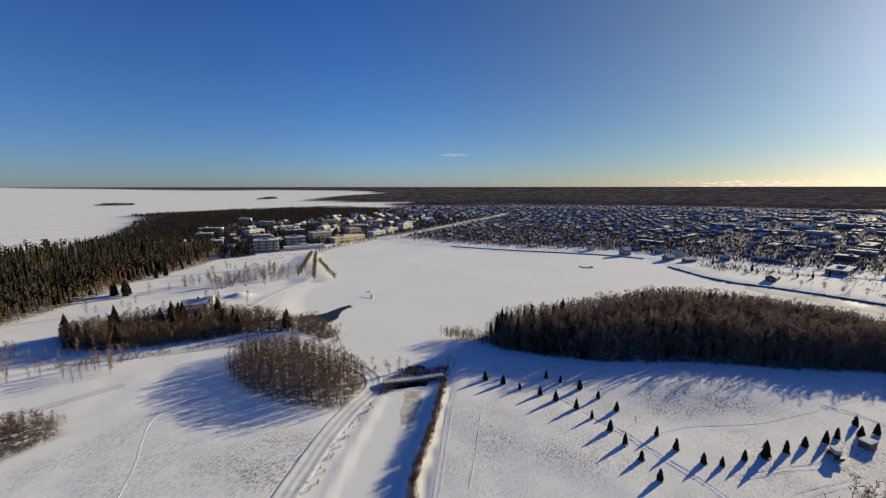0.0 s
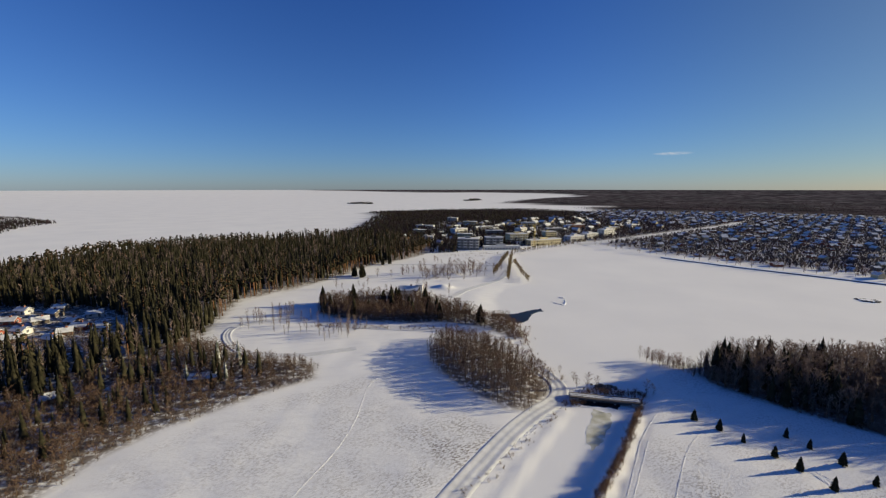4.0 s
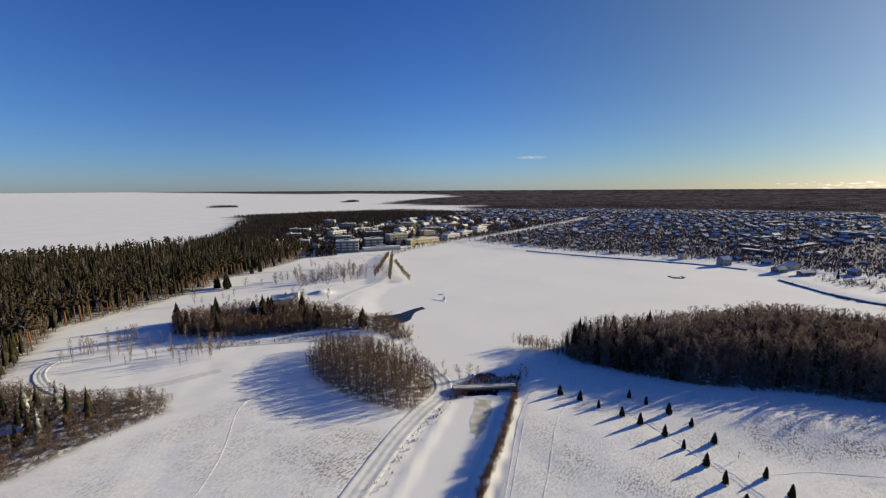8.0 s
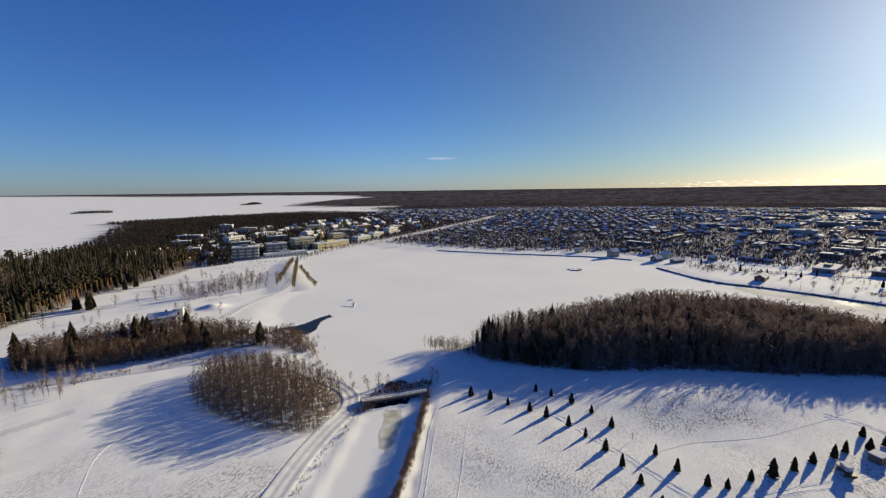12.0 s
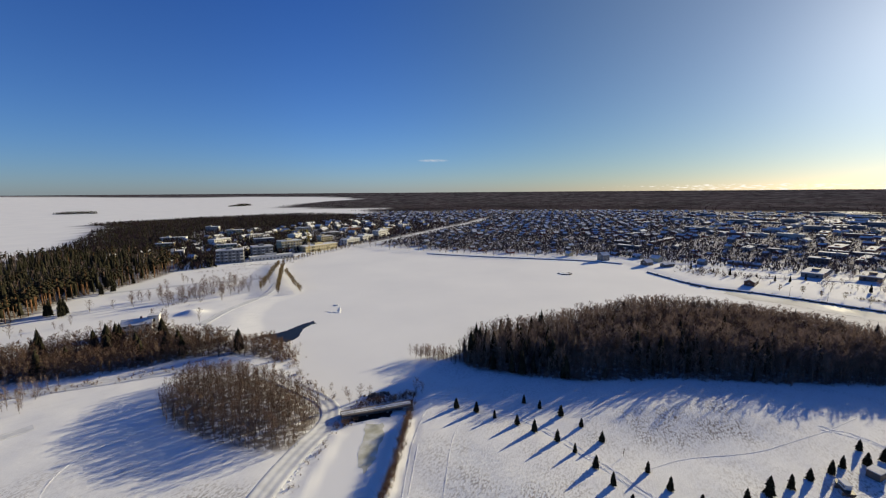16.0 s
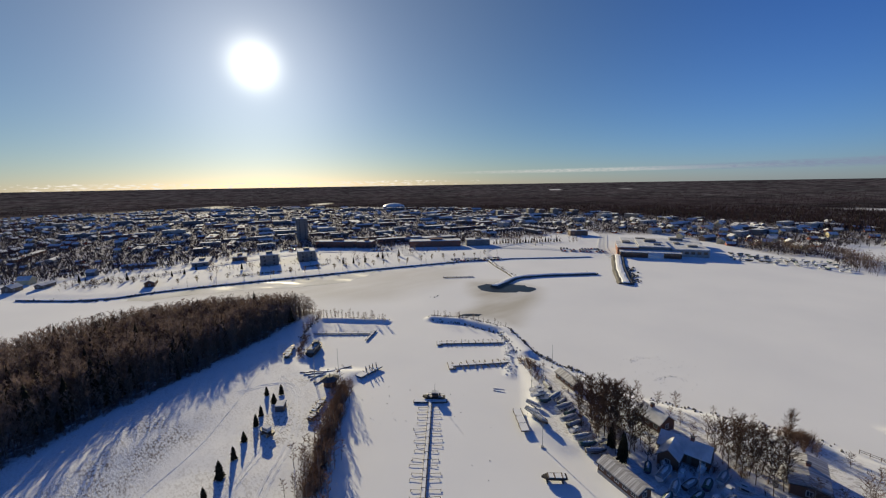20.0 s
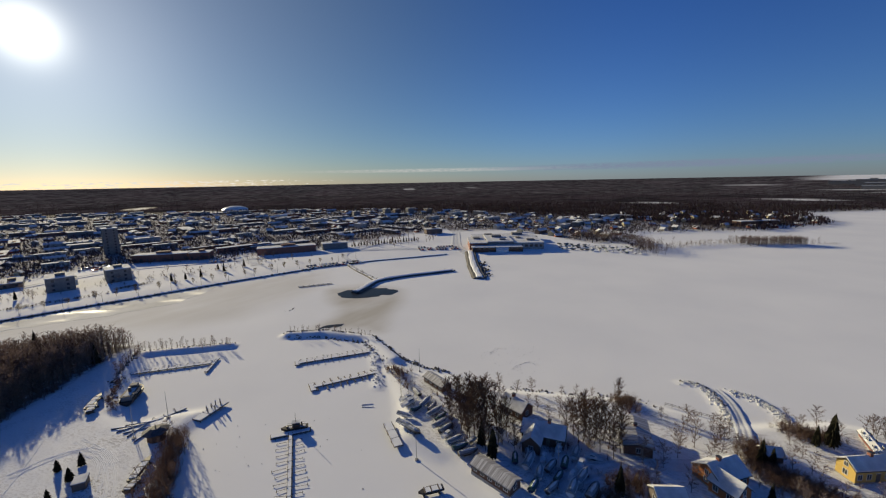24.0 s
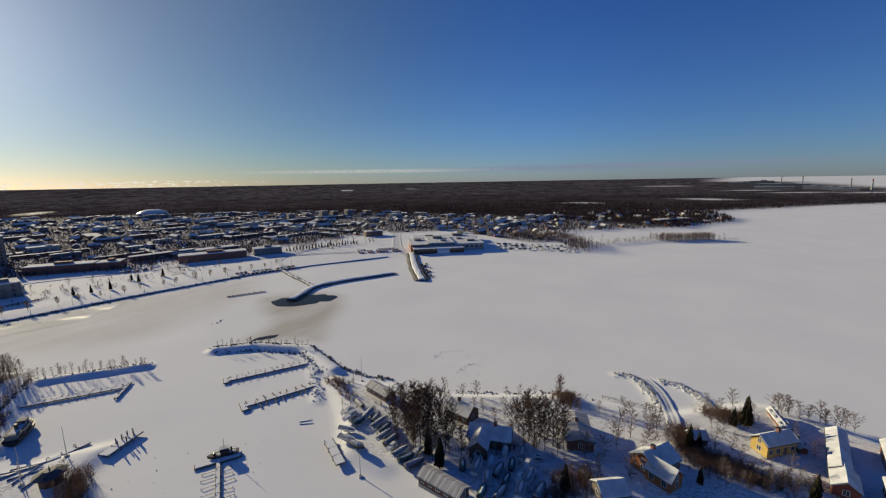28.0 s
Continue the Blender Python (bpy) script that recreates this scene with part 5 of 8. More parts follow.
# ---------------------------------------------------------------- roads, canal and bridge
def ribbon(name, line, width, material, label, bank=0.28, lift=0.05, kind="structure", category="road", smooth=3):
    """A road cleared in the snow, with low banks on both sides, laid over the ground."""
    pts = [Vector((x, y, 0)) for x, y in line]
    for _ in range(smooth):
        q = [pts[0]]
        for a, b in zip(pts, pts[1:]):
            q += [a.lerp(b, 0.25), a.lerp(b, 0.75)]
        pts = q + [pts[-1]]
    fine = []
    for a, b in zip(pts, pts[1:]):
        n = max(1, int((b - a).length / 2.5))
        fine += [a.lerp(b, k / n) for k in range(n)]
    pts = fine + [pts[-1]]
    prof = [(-0.78, -0.1), (-0.62, bank), (-0.5, 0.05), (-0.34, 0.05), (-0.25, -0.03), (-0.14, 0.06), (0.14, 0.06), (0.25, -0.03), (0.34, 0.05), (0.5, 0.05), (0.62, bank), (0.78, -0.1)]
    v, f = [], []
    for i, p in enumerate(pts):
        d = (pts[min(i + 1, len(pts) - 1)] - pts[max(i - 1, 0)]).normalized()
        s = Vector((d.y, -d.x, 0))
        for u, dz in prof:
            c = p + s * u * width
            jig = noise.noise((c.x * 0.7, c.y * 0.7, 2)) * 0.12 if dz == bank else 0
            v.append((c.x, c.y, h1(c.x, c.y) + lift + dz + jig + 0.08))
    n = len(prof)
    for i in range(len(pts) - 1):
        for k in range(n - 1):
            f.append((i * n + k, i * n + k + 1, (i + 1) * n + k + 1, (i + 1) * n + k))
    me = MB().add(v, f).mesh(name, [material])
    me.shade_smooth()
    return tagged(new(name, me), label, category, kind=kind)


ribbon("road", [(-38, 60), (-36, 80), (-34.4, 92), (-32.3, 106), (-29, 119), (-24.8, 129), (-24.4, 138), (-29, 146), (-38, 153), (-53, 165), (-72, 172), (-90, 172), (-110, 164), (-132, 156), (-150, 152)],
       4.0, ROADSNOW, "ploughed snowy lane with low snow banks", bank=0.17)
ribbon("footpath", [(-112, 134), (-128, 116), (-149, 107), (-168, 112), (-182, 121), (-186, 132), (-176, 146), (-160, 156)], 2.6, ROADSNOW, "trodden loop path at the forest edge", bank=0.12, category="path")
def ruts(line, label):
    """Two thin wheel ruts side by side in the snow."""
    for side in (-0.8, 0.8):
        out = []
        for i, (x, y) in enumerate(line):
            (ax, ay), (bx, by) = line[max(i - 1, 0)], line[min(i + 1, len(line) - 1)]
            d = math.hypot(bx - ax, by - ay)
            out.append((x + side * (by - ay) / d, y - side * (bx - ax) / d))
        ribbon("wheel_rut", out, 0.62, SNOW, label, bank=0.05, lift=-0.1, category="track")


ruts([(-23, 136), (-1, 143), (10, 144), (23, 140), (37, 125.5), (47, 109.5), (54, 97), (62, 84), (66, 70)], "wheel rut across the snowy field")
ruts([(127, 108), (122, 99), (108, 93), (84, 90), (70, 87)], "curving wheel rut in the snow")
ruts([(132, 112), (124, 100), (112, 91), (96, 85), (80, 82), (68, 76)], "curving wheel rut in the snow")
ruts([(118, 118), (126, 113), (128, 104), (120, 96)], "curving wheel rut in the snow")
ribbon("footpath", [(-112, 228), (-111, 258), (-100, 290), (-108, 330)], 3.0, ROADSNOW, "trodden path through park snow", bank=0.18, category="path")
ribbon("boulevard", BOULEVARD, 11, ROADSNOW, "wide snowy street running through the town", bank=0.3)
ribbon("street", [(384, 140), (414, 156), (440, 168), (520, 202), (618, 242)], 7, ROADSNOW, "cleared town street leading down to the shore", bank=0.3)
ribbon("street", [(262, 318), (300, 306), (352, 278), (392, 246), (404, 190), (416, 150), (432, 100), (444, 40), (430, -30)], 6, ROADSNOW, "snowy street behind the promenade park", bank=0.3)
ribbon("street", [(398, -52), (440, -46), (500, -56), (562, -66)], 7, ROADSNOW, "harbour road past the market hall", bank=0.3)
ribbon("footpath", [(384, 60), (420, 72), (460, 50), (500, 20)], 3, ROADSNOW, "trodden path through the snowy park", bank=0.2, category="path")
for q, line in enumerate(([(-66, 48), (-69.5, 62), (-71, 76), (-76, 90), (-81, 99), (-88, 112), (-84, 126), (-70, 136)], [(-3, 74), (-1.5, 88), (0, 104), (1.2, 120), (6, 138)], [(-1.2, 80), (0.2, 92), (1.6, 106), (3, 118)], [(6, 84), (9, 98), (12, 119), (17, 131)], [(60, 104), (72, 108), (90, 108), (104, 112), (118, 116), (134, 122)])):
    ribbon("ski_track", line, 0.28, SNOW, "faint ski track in the field snow", bank=0.01, lift=-0.1, category="track")
ribbon("footpath", [(-215, 300), (-160, 330), (-120, 345)], 3.0, ROADSNOW, "trodden path through park snow", bank=0.15, category="path")


def patch(name, pts, z, material, label, category="ice", wob=0.5, kind="structure"):
    """A flat irregular sheet lying on the ice."""
    g = rs(len(name) + int(abs(pts[0][0])))
    out = []
    for a, b in zip(pts, pts[1:] + pts[:1]):
        n = max(2, int(math.hypot(b[0] - a[0], b[1] - a[1]) / (wob * 4)))
        for k in range(n):
            t = k / n
            out.append((a[0] + (b[0] - a[0]) * t + g.normal(0, wob), a[1] + (b[1] - a[1]) * t + g.normal(0, wob), z))
    n = len(out)
    mb = MB().add(out + [(x, y, z - 0.5) for x, y, _ in out], [tuple(range(n))] + [(i, n + i, n + (i + 1) % n, (i + 1) % n) for i in range(n)])
    return tagged(part(name, mb, material), label, category, kind=kind)


patch("open_water", [(-75, 210), (-67, 206), (-60, 200), (-56, 207), (-57, 222), (-53, 229), (-55, 233), (-59, 228), (-66, 216)], 0.10, WATER, "dark open water in the lake ice", "water", 0.3)
patch("open_water", [(-20, 132.5), (-16, 132), (-6, 134.5), (-5, 140), (-12, 139)], 0.10, WATER, "dark open water below the bridge", "water", 0.25)
patch("thin_ice", [(-13, 131), (-7.8, 131), (-7.2, 122), (-8.2, 114), (-10, 109), (-12.4, 111), (-13.4, 118), (-12.6, 124)], 0.055, mat("olive_ice", [(0.4, 0.39, 0.28), (0.56, 0.55, 0.45), (0.72, 0.72, 0.68)], 0.35, 0.45), "olive grey thin ice of the canal", "ice", 0.4)
patch("open_water", [(280, 60), (267, 55), (265, 42), (270, 24), (276, 19), (286, 28), (288, 40), (285, 53)], 0.09, WATER, "dark open water round the breakwater head", "water", 0.7)
patch("wet_ice", [(212, 282), (236, 258), (262, 230), (286, 200), (308, 168), (318, 148), (308, 146), (292, 150), (276, 156), (262, 168), (252, 190), (244, 212), (232, 232), (216, 252), (206, 270)], 0.045, SLUSH, "wet yellowish ice along the quay", "ice", 1.4)
patch("open_water", [(214, 61), (219, 57), (219, 49), (216, 50)], 0.12, WATER, "dark hole in the ice by the breakwater", "water", 0.4)


def bridge():
    at = pose(-10.4, 137.2, 0, 0, 0, 15)
    ob = thing("road_bridge", "low road bridge with dark girders and railings, under snow", "bridge", at)
    part("deck", MB().box(-11, -1.7, 1.15, 11, 1.7, 1.55), WOOD_GREY, ob)
    for y in (-1.5, 0, 1.5):
        part("girder", MB().box(-11, y - 0.16, 0.55, 11, y + 0.16, 1.15), DARK, ob)
    part("snow_cover", MB().box(-11, -0.95, 1.55, 11, 0.95, 1.62), ROADSNOW, ob, "packed snow on the deck")
    for x in (-11.2, 8.2):
        part("abutment", MB().box(x, -2.0, -0.5, x + 3.0, 2.0, 1.14), CONCRETE, ob)
    for x in (-3.2, 3.2):
        part("pier", MB().box(x - 0.3, -1.6, -0.5, x + 0.3, 1.6, 0.55), CONCRETE, ob)
    for y in (-1.65, 1.65):
        rail = part("railing", MB().tube((-11, y, 2.45), (11, y, 2.45), 0.045, 0.045, 5), DARK, ob)
        part("rail", MB().tube((-11, y, 2.0), (11, y, 2.0), 0.03, 0.03, 4), DARK, rail)
        for k in range(12):
            x = -11 + 2 * k
            part("post", MB().tube((x, y, 1.4), (x, y, 2.48), 0.045, 0.045, 4), DARK, rail)


bridge()


def shrubs(name, line, n, spread, hlo, hhi, mats, label, seed, kinds=SHRUB):
    g = rs(seed)
    seg = [(a, b, math.hypot(b[0] - a[0], b[1] - a[1])) for a, b in zip(line, line[1:])]
    tot = sum(s[2] for s in seg)
    rows = []
    for k in range(n):
        d = g.rand() * tot
        for a, b, ln in seg:
            if d <= ln:
                break
            d -= ln
        t = d / ln
        x, y = a[0] + (b[0] - a[0]) * t + g.normal(0, spread), a[1] + (b[1] - a[1]) * t + g.normal(0, spread)
        rows.append((x, y, h1(x, y) - 0.05, g.uniform(hlo, hhi), g.uniform(0.7, 1.2), g.rand() * 6.28, g.randint(len(kinds))))
    return woods(name, kinds, rows, mats, label, "bushes")


shrubs("canal_hedge", [(0.5, 143), (-0.5, 130), (-3, 108), (-7, 87), (-7, 66)], 620, 0.55, 1.0, 2.4, [BARK, BUSH], "dense brown brushwood along the canal bank", 3)
shrubs("bridge_brush", [(-22, 130), (-18, 133), (-16, 142), (-4, 146), (2, 148)], 220, 1.2, 0.8, 2.4, [BARK, BUSH], "brown brush round the bridge", 4)
shrubs("canal_tufts", [(-22, 126), (-27, 104), (-33, 84), (-37, 66)], 70, 0.9, 0.4, 1.6, [BARK, BUSH], "dead weeds along the canal", 5)
shrubs("harbour_brush", [(83, 71), (95, 75), (110, 79), (121, 83), (131, 86)], 520, 1.1, 1.4, 4.4, [BARK, BUSH], "brown willow brush on the harbour bank", 6)
shrubs("harbour_saplings", [(70, 64), (83, 71), (95, 75), (110, 79), (126, 84)], 150, 2.2, 4, 8, [BIRCH_BARK, BUSH], "leafless saplings on the harbour bank", 7, BARE)
shrubs("shore_brush", [(-26, 146), (-44, 166), (-52, 185), (-60, 202)], 120, 1.0, 0.5, 2.2, [BARK, BUSH], "dead brush along the lake shore", 8)
shrubs("point_brush", [(-52, 178), (-60, 195), (-74, 205), (-84, 200)], 260, 3.0, 1.0, 3.5, [BARK, BUSH], "brown brush on the point", 9)
shrubs("mole_brush", [(148, 113), (156, 118), (172, 125)], 110, 0.9, 0.8, 2.2, [BARK, BUSH], "brown brush along the old mole", 10)
shrubs("meadow_edge", [(-60, 172), (-95, 172), (-125, 158), (-150, 148)], 160, 2.0, 0.6, 2.4, [BARK, BUSH], "dead brush along the meadow edge", 12)
shrubs("wood_margin", [(22, 169), (43, 158), (63, 152), (104, 151), (129, 146), (167, 142)], 300, 1.2, 1.0, 4.0, [BARK, TWIG], "bare brush along the edge of the wood", 13)
for x, y, h in ((-17, 145, 6), (-20, 143, 5), (-14, 148, 4), (2, 149, 5.5), (4, 147, 4.5), (-22, 148, 4), (22, 166, 7), (17, 168, 4), (-28, 152, 3.5)):
    plant(f"birch{PLANT.randint(3)}", x, y, h, PLANT.rand() * 360, 1.3)


for bx, by in ((-190, 372), (-178, 392), (-162, 408), (-205, 396)):
    shrubs("park_hedge", [(bx, by), (bx + 24, by + 12), (bx + 40, by + 14)], 46, 0.7, 0.7, 1.5, [BARK, DARK_TWIG], "low clipped hedge in a snowy park bed", 26 + bx % 5)
shrubs("park_shrubs", [(-165, 385), (-150, 360), (-138, 335)], 90, 9.0, 0.6, 1.8, [BARK, BUSH], "low bare shrubs in the park beds", 24)
shrubs("park_shrubs", [(-150, 262), (-140, 300), (-134, 322)], 70, 4.0, 1.0, 2.6, [BARK, BUSH], "low bare shrubs between park birches", 25)


def boulders(name, line, n, spread, lo, hi, material, label, seed, sink=0.3):
    """Loose stones or blocks of ice, each of its own shape, along a line."""
    g = rs(seed)
    base = []
    for s in range(3):
        mb = MB()
        bm = bmesh.new()
        bmesh.ops.create_icosphere(bm, subdivisions=1, radius=1.0)
        for v in bm.verts:
            v.co *= g.uniform(0.65, 1.2)
        mb.add([v.co[:] for v in bm.verts], [[v.index for v in q.verts] for q in bm.faces], 0)
        bm.free()
        base.append(arrays(mb))
    seg = [(a, b, math.hypot(b[0] - a[0], b[1] - a[1])) for a, b in zip(line, line[1:])]
    tot = sum(s[2] for s in seg)
    rows = []
    for k in range(n):
        d = g.rand() * tot
        for a, b, ln in seg:
            if d <= ln:
                break
            d -= ln
        t = d / ln
        x, y = a[0] + (b[0] - a[0]) * t + g.normal(0, spread), a[1] + (b[1] - a[1]) * t + g.normal(0, spread)
        s = g.uniform(lo, hi)
        rows.append((x, y, h1(x, y) + s * sink, s, g.uniform(0.9, 1.4), g.rand() * 6.28, g.randint(3)))
    return woods(name, base, rows, [material], label, "stones")


boulders("riprap", [(209, 75), (208, 56), (198, 33), (173, 21), (163, 12), (158, 4)], 300, 0.7, 0.2, 0.5, STONE, "dark stones showing through snow along the breakwater", 1)
boulders("riprap", [(204, 73), (202, 56), (192, 37), (171, 28)], 120, 0.6, 0.15, 0.4, STONE, "dark stones along the breakwater", 2)
boulders("riprap", [(200.5, 94), (198, 133), (172, 127), (150, 115)], 220, 0.7, 0.15, 0.42, STONE, "dark stones along the old mole", 3)
boulders("ice_blocks", MOLE_ICE, 650, 0.9, 0.08, 0.34, ICE_RUBBLE, "heaped blocks of broken ice", 4)
boulders("ice_blocks", MOLE_ICE2, 560, 1.0, 0.08, 0.34, ICE_RUBBLE, "heaped blocks of broken ice", 5)
boulders("shore_stones", [(155, 4), (142, -14), (131, -48), (124, -58)], 110, 0.8, 0.15, 0.4, STONE, "stones on the headland shore", 7)
boulders("riprap", [(137, -74.5), (136, -78), (130, -80.6), (118, -77)], 40, 0.4, 0.2, 0.5, STONE, "dark stones of the ice-bound mole", 8)
boulders("shore_stones", [(196, 340), (204, 289), (234, 265), (277, 206), (329, 135), (376, 66)], 420, 0.8, 0.3, 1.0, STONE, "dark stone revetment of the quay", 9)
boulders("riprap", [(279, 47), (292, 41), (307, 35), (317, 17), (323, -3), (329, -23)], 200, 1.6, 0.25, 0.8, STONE, "dark stones of the harbour breakwater", 10)
boulders("riprap", [(300, -43), (330, -48), (355, -51)], 200, 2.6, 0.3, 1.0, STONE, "dark stones of the quay arm", 11)
shrubs("breakwater_bushes", LOW_WALL, 60, 0.8, 1.0, 3.0, [BARK, DARK_TWIG], "bare bushes on the low stone arm", 61)
shrubs("breakwater_bushes", JETTY[2:], 26, 0.9, 1.0, 3.2, [BARK, DARK_TWIG], "bare bushes on the breakwater", 62)
boulders("snow_clods", HEAP_LINE, 200, 1.2, 0.1, 0.32, ICE_RUBBLE, "clods of ploughed snow along the harbour edge", 26)
boulders("ice_blocks", [(-51, 263), (-47, 263)], 14, 0.3, 0.2, 0.5, SNOW, "small snow banks on the ice", 12)
boulders("ice_blocks", [(-53, 250), (-44, 247), (-46, 258)], 40, 0.25, 0.2, 0.45, SNOW, "small snow banks on the ice", 13)
boulders("islet_stones", [(119, 346), (121, 342), (127, 341), (129, 345), (124, 349), (119, 346)], 60, 0.5, 0.25, 0.7, STONE, "ring of stones round an islet in the ice", 14)
boulders("ice_ridge", [(150, -30), (156, -22), (165, -18), (172, -25), (164, -34)], 60, 6.0, 0.05, 0.15, ICE_RUBBLE, "small ridges of pushed-up ice", 15)
boulders("ice_ridge", [(158, -22), (161, -27), (158, -31)], 40, 0.5, 0.06, 0.16, ICE_RUBBLE, "small ridges of pushed-up ice", 31)
boulders("ice_ridge", [(170, -14), (176, -20), (174, -28)], 40, 0.5, 0.06, 0.16, ICE_RUBBLE, "small ridges of pushed-up ice", 32)
boulders("ice_clods", [(150, 48), (130, 42), (112, 36), (100, 34), (118, 66), (140, 72), (96, 52)], 26, 5.0, 0.06, 0.14, STONE, "dark clods scattered over the harbour ice", 33)
boulders("ice_clods", [(244, 84), (252, 80)], 12, 0.6, 0.1, 0.3, STONE, "dark debris on the ice", 34)
patch("islet", [(119.5, 346), (121, 342.5), (127, 341.5), (128.5, 345), (124, 348.5)], 0.5, SNOW, "low snowy islet in the lake ice", "islet", 0.3)
boulders("bridge_rubble", [(-13, 146), (-9, 149)], 40, 1.2, 0.3, 0.9, STONE, "dark rubble at the canal mouth", 16)
boulders("snow_clods", [(-24, 126), (-29, 104), (-36, 82)], 200, 0.6, 0.05, 0.2, SNOW, "clods of snow along the lane", 17)

def causeway(name, line, width, top, label, smooth=2, crest=1.0):
    """A stone-sided breakwater with snow lying on its back."""
    pts = [Vector((x, y, 0)) for x, y in line]
    for _ in range(smooth):
        q = [pts[0]]
        for a, b in zip(pts, pts[1:]):
            q += [a.lerp(b, 0.25), a.lerp(b, 0.75)]
        pts = q + [pts[-1]]
    g = rs(int(width * 10))
    rows = {"bank": [(-0.75, -0.4), (-0.5, top * 0.7), (0.5, top * 0.7), (0.75, -0.4)], "snow_cover": [(-0.56, top * 0.6), (-0.4, top), (0.0, top * 1.12), (0.4, top), (0.56, top * 0.6)]}
    ob = thing(name, label, "breakwater")
    for nm, prof in rows.items():
        v, f, n = [], [], len(prof)
        for i, p in enumerate(pts):
            d = (pts[min(i + 1, len(pts) - 1)] - pts[max(i - 1, 0)]).normalized()
            s = Vector((d.y, -d.x, 0))
            for u, z in prof:
                c = p + s * width * (u * (crest if nm == "snow_cover" else 1.0) + g.normal(0, 0.03))
                v.append((c.x, c.y, z + g.normal(0, 0.06)))
        for i in range(len(pts) - 1):
            f += [(i * n + k, i * n + k + 1, (i + 1) * n + k + 1, (i + 1) * n + k) for k in range(n - 1)]
        f += [tuple(range(n - 1, -1, -1)), tuple((len(pts) - 1) * n + k for k in range(n))]
        part(nm, MB().add(v, f), STONE if nm == "bank" else SNOW, ob)
    return ob


causeway("breakwater", JETTY, 5.0, 1.6, "curved stone breakwater with a snowy crest", crest=0.8)
causeway("harbour_breakwater", LOW_WALL, 2.6, 0.9, "low stone arm joining the breakwater to the shore", crest=0.7)
causeway("breakwater_quay", [(299, -40), (330, -43), (355, -46), (410, -55)], 8.0, 1.8, "broad stone quay arm under snow", crest=0.6)
causeway("quay_wall", [(196, 345), (204, 291), (234, 267), (278, 207), (330, 136), (377, 67), (402, -30)], 2.6, 1.0, "low stone quay wall along the promenade", 1)
causeway("lake_wall", [(10, 466), (70, 438.5), (125, 419.5), (168, 403.5), (193, 384)], 2.0, 0.9, "low stone wall along the lake shore", 1)
# ---------------------------------------------------------------- cottages
def cottage(name, label, x, y, turn, w, d, h, rise, wall, windows=3, category="house", roof=ROOF_SNOW, chimney=True, door=True, over=0.45, roof_label="pitched roof under snow", gable_windows=True):
    ob = thing(name, label, category, pose(x, y, h1(x, y), 0, 0, turn))
    body = part("wall", MB().gable_wall(-w / 2, -d / 2, -0.8, w / 2, d / 2, h, rise), wall, ob)
    part("plinth", MB().box(-w / 2 - 0.05, -d / 2 - 0.05, -0.8, w / 2 + 0.05, d / 2 + 0.05, 0.35), CONCRETE, ob)
    part("roof", MB().gable(-w / 2, -d / 2, w / 2, d / 2, h + 0.02, rise, over, 0.12), ROOF_TIN, ob, "dark roof edge")
    # snow lies a little uneven on both slopes
    part("roof_snow", MB().gable(-w / 2 + 0.15, -d / 2 + 0.1, w / 2 - 0.15, d / 2 - 0.1, h + 0.16, rise, over, 0.28), roof, ob, roof_label)
    if chimney:
        c = part("chimney", MB().box(w * 0.12 - 0.4, -0.4, h + rise * 0.5, w * 0.12 + 0.4, 0.4, h + rise + 1.1), BRICK, ob)
        part("cap", MB().box(w * 0.12 - 0.5, -0.5, h + rise + 1.1, w * 0.12 + 0.5, 0.5, h + rise + 1.22), DARK, c)

    def window(cx, cy, z, along, sw=1.0, sh=1.2):
        fr, gl = MB(), MB()
        if along == "x":
            s = 1 if cy > 0 else -1
            gl.box(cx - sw / 2, cy - 0.02 + s * 0.02, z, cx + sw / 2, cy + 0.02 + s * 0.02, z + sh)
            for a, b, c2, e in ((-sw / 2 - 0.12, -0.12, sw / 2 + 0.12, 0), (-sw / 2 - 0.12, sh, sw / 2 + 0.12, sh + 0.12), (-sw / 2 - 0.12, 0, -sw / 2, sh), (sw / 2, 0, sw / 2 + 0.12, sh), (-0.04, 0, 0.04, sh)):
                fr.box(cx + a, cy - 0.03 + s * 0.04, z + b, cx + c2, cy + 0.03 + s * 0.04, z + e)
        else:
            s = 1 if cx > 0 else -1
            gl.box(cx - 0.02 + s * 0.02, cy - sw / 2, z, cx + 0.02 + s * 0.02, cy + sw / 2, z + sh)
            for a, b, c2, e in ((-sw / 2 - 0.12, -0.12, sw / 2 + 0.12, 0), (-sw / 2 - 0.12, sh, sw / 2 + 0.12, sh + 0.12), (-sw / 2 - 0.12, 0, -sw / 2, sh), (sw / 2, 0, sw / 2 + 0.12, sh), (-0.04, 0, 0.04, sh)):
                fr.box(cx - 0.03 + s * 0.04, cy + a, z + b, cx + 0.03 + s * 0.04, cy + c2, z + e)
        wi = part("window", gl, GLASS, ob)
        part("frame", fr, PLASTER_W, wi, "white window frame")

    for k in range(windows):
        cx = -w / 2 + (k + 0.5) * w / windows
        for s in (-1, 1):
            if door and s < 0 and k == windows // 2:
                dr = part("door", MB().box(cx - 0.5, s * d / 2 - 0.05, 0.3, cx + 0.5, s * d / 2 + 0.05, 2.35), WOOD_GREY, ob)
                part("door_frame", MB().box(cx - 0.65, s * d / 2 - 0.04, 2.35, cx + 0.65, s * d / 2 + 0.04, 2.5), PLASTER_W, dr)
            else:
                window(cx, s * d / 2, 1.1, "x")
                if h > 4.6:
                    window(cx, s * d / 2, 3.5, "x")
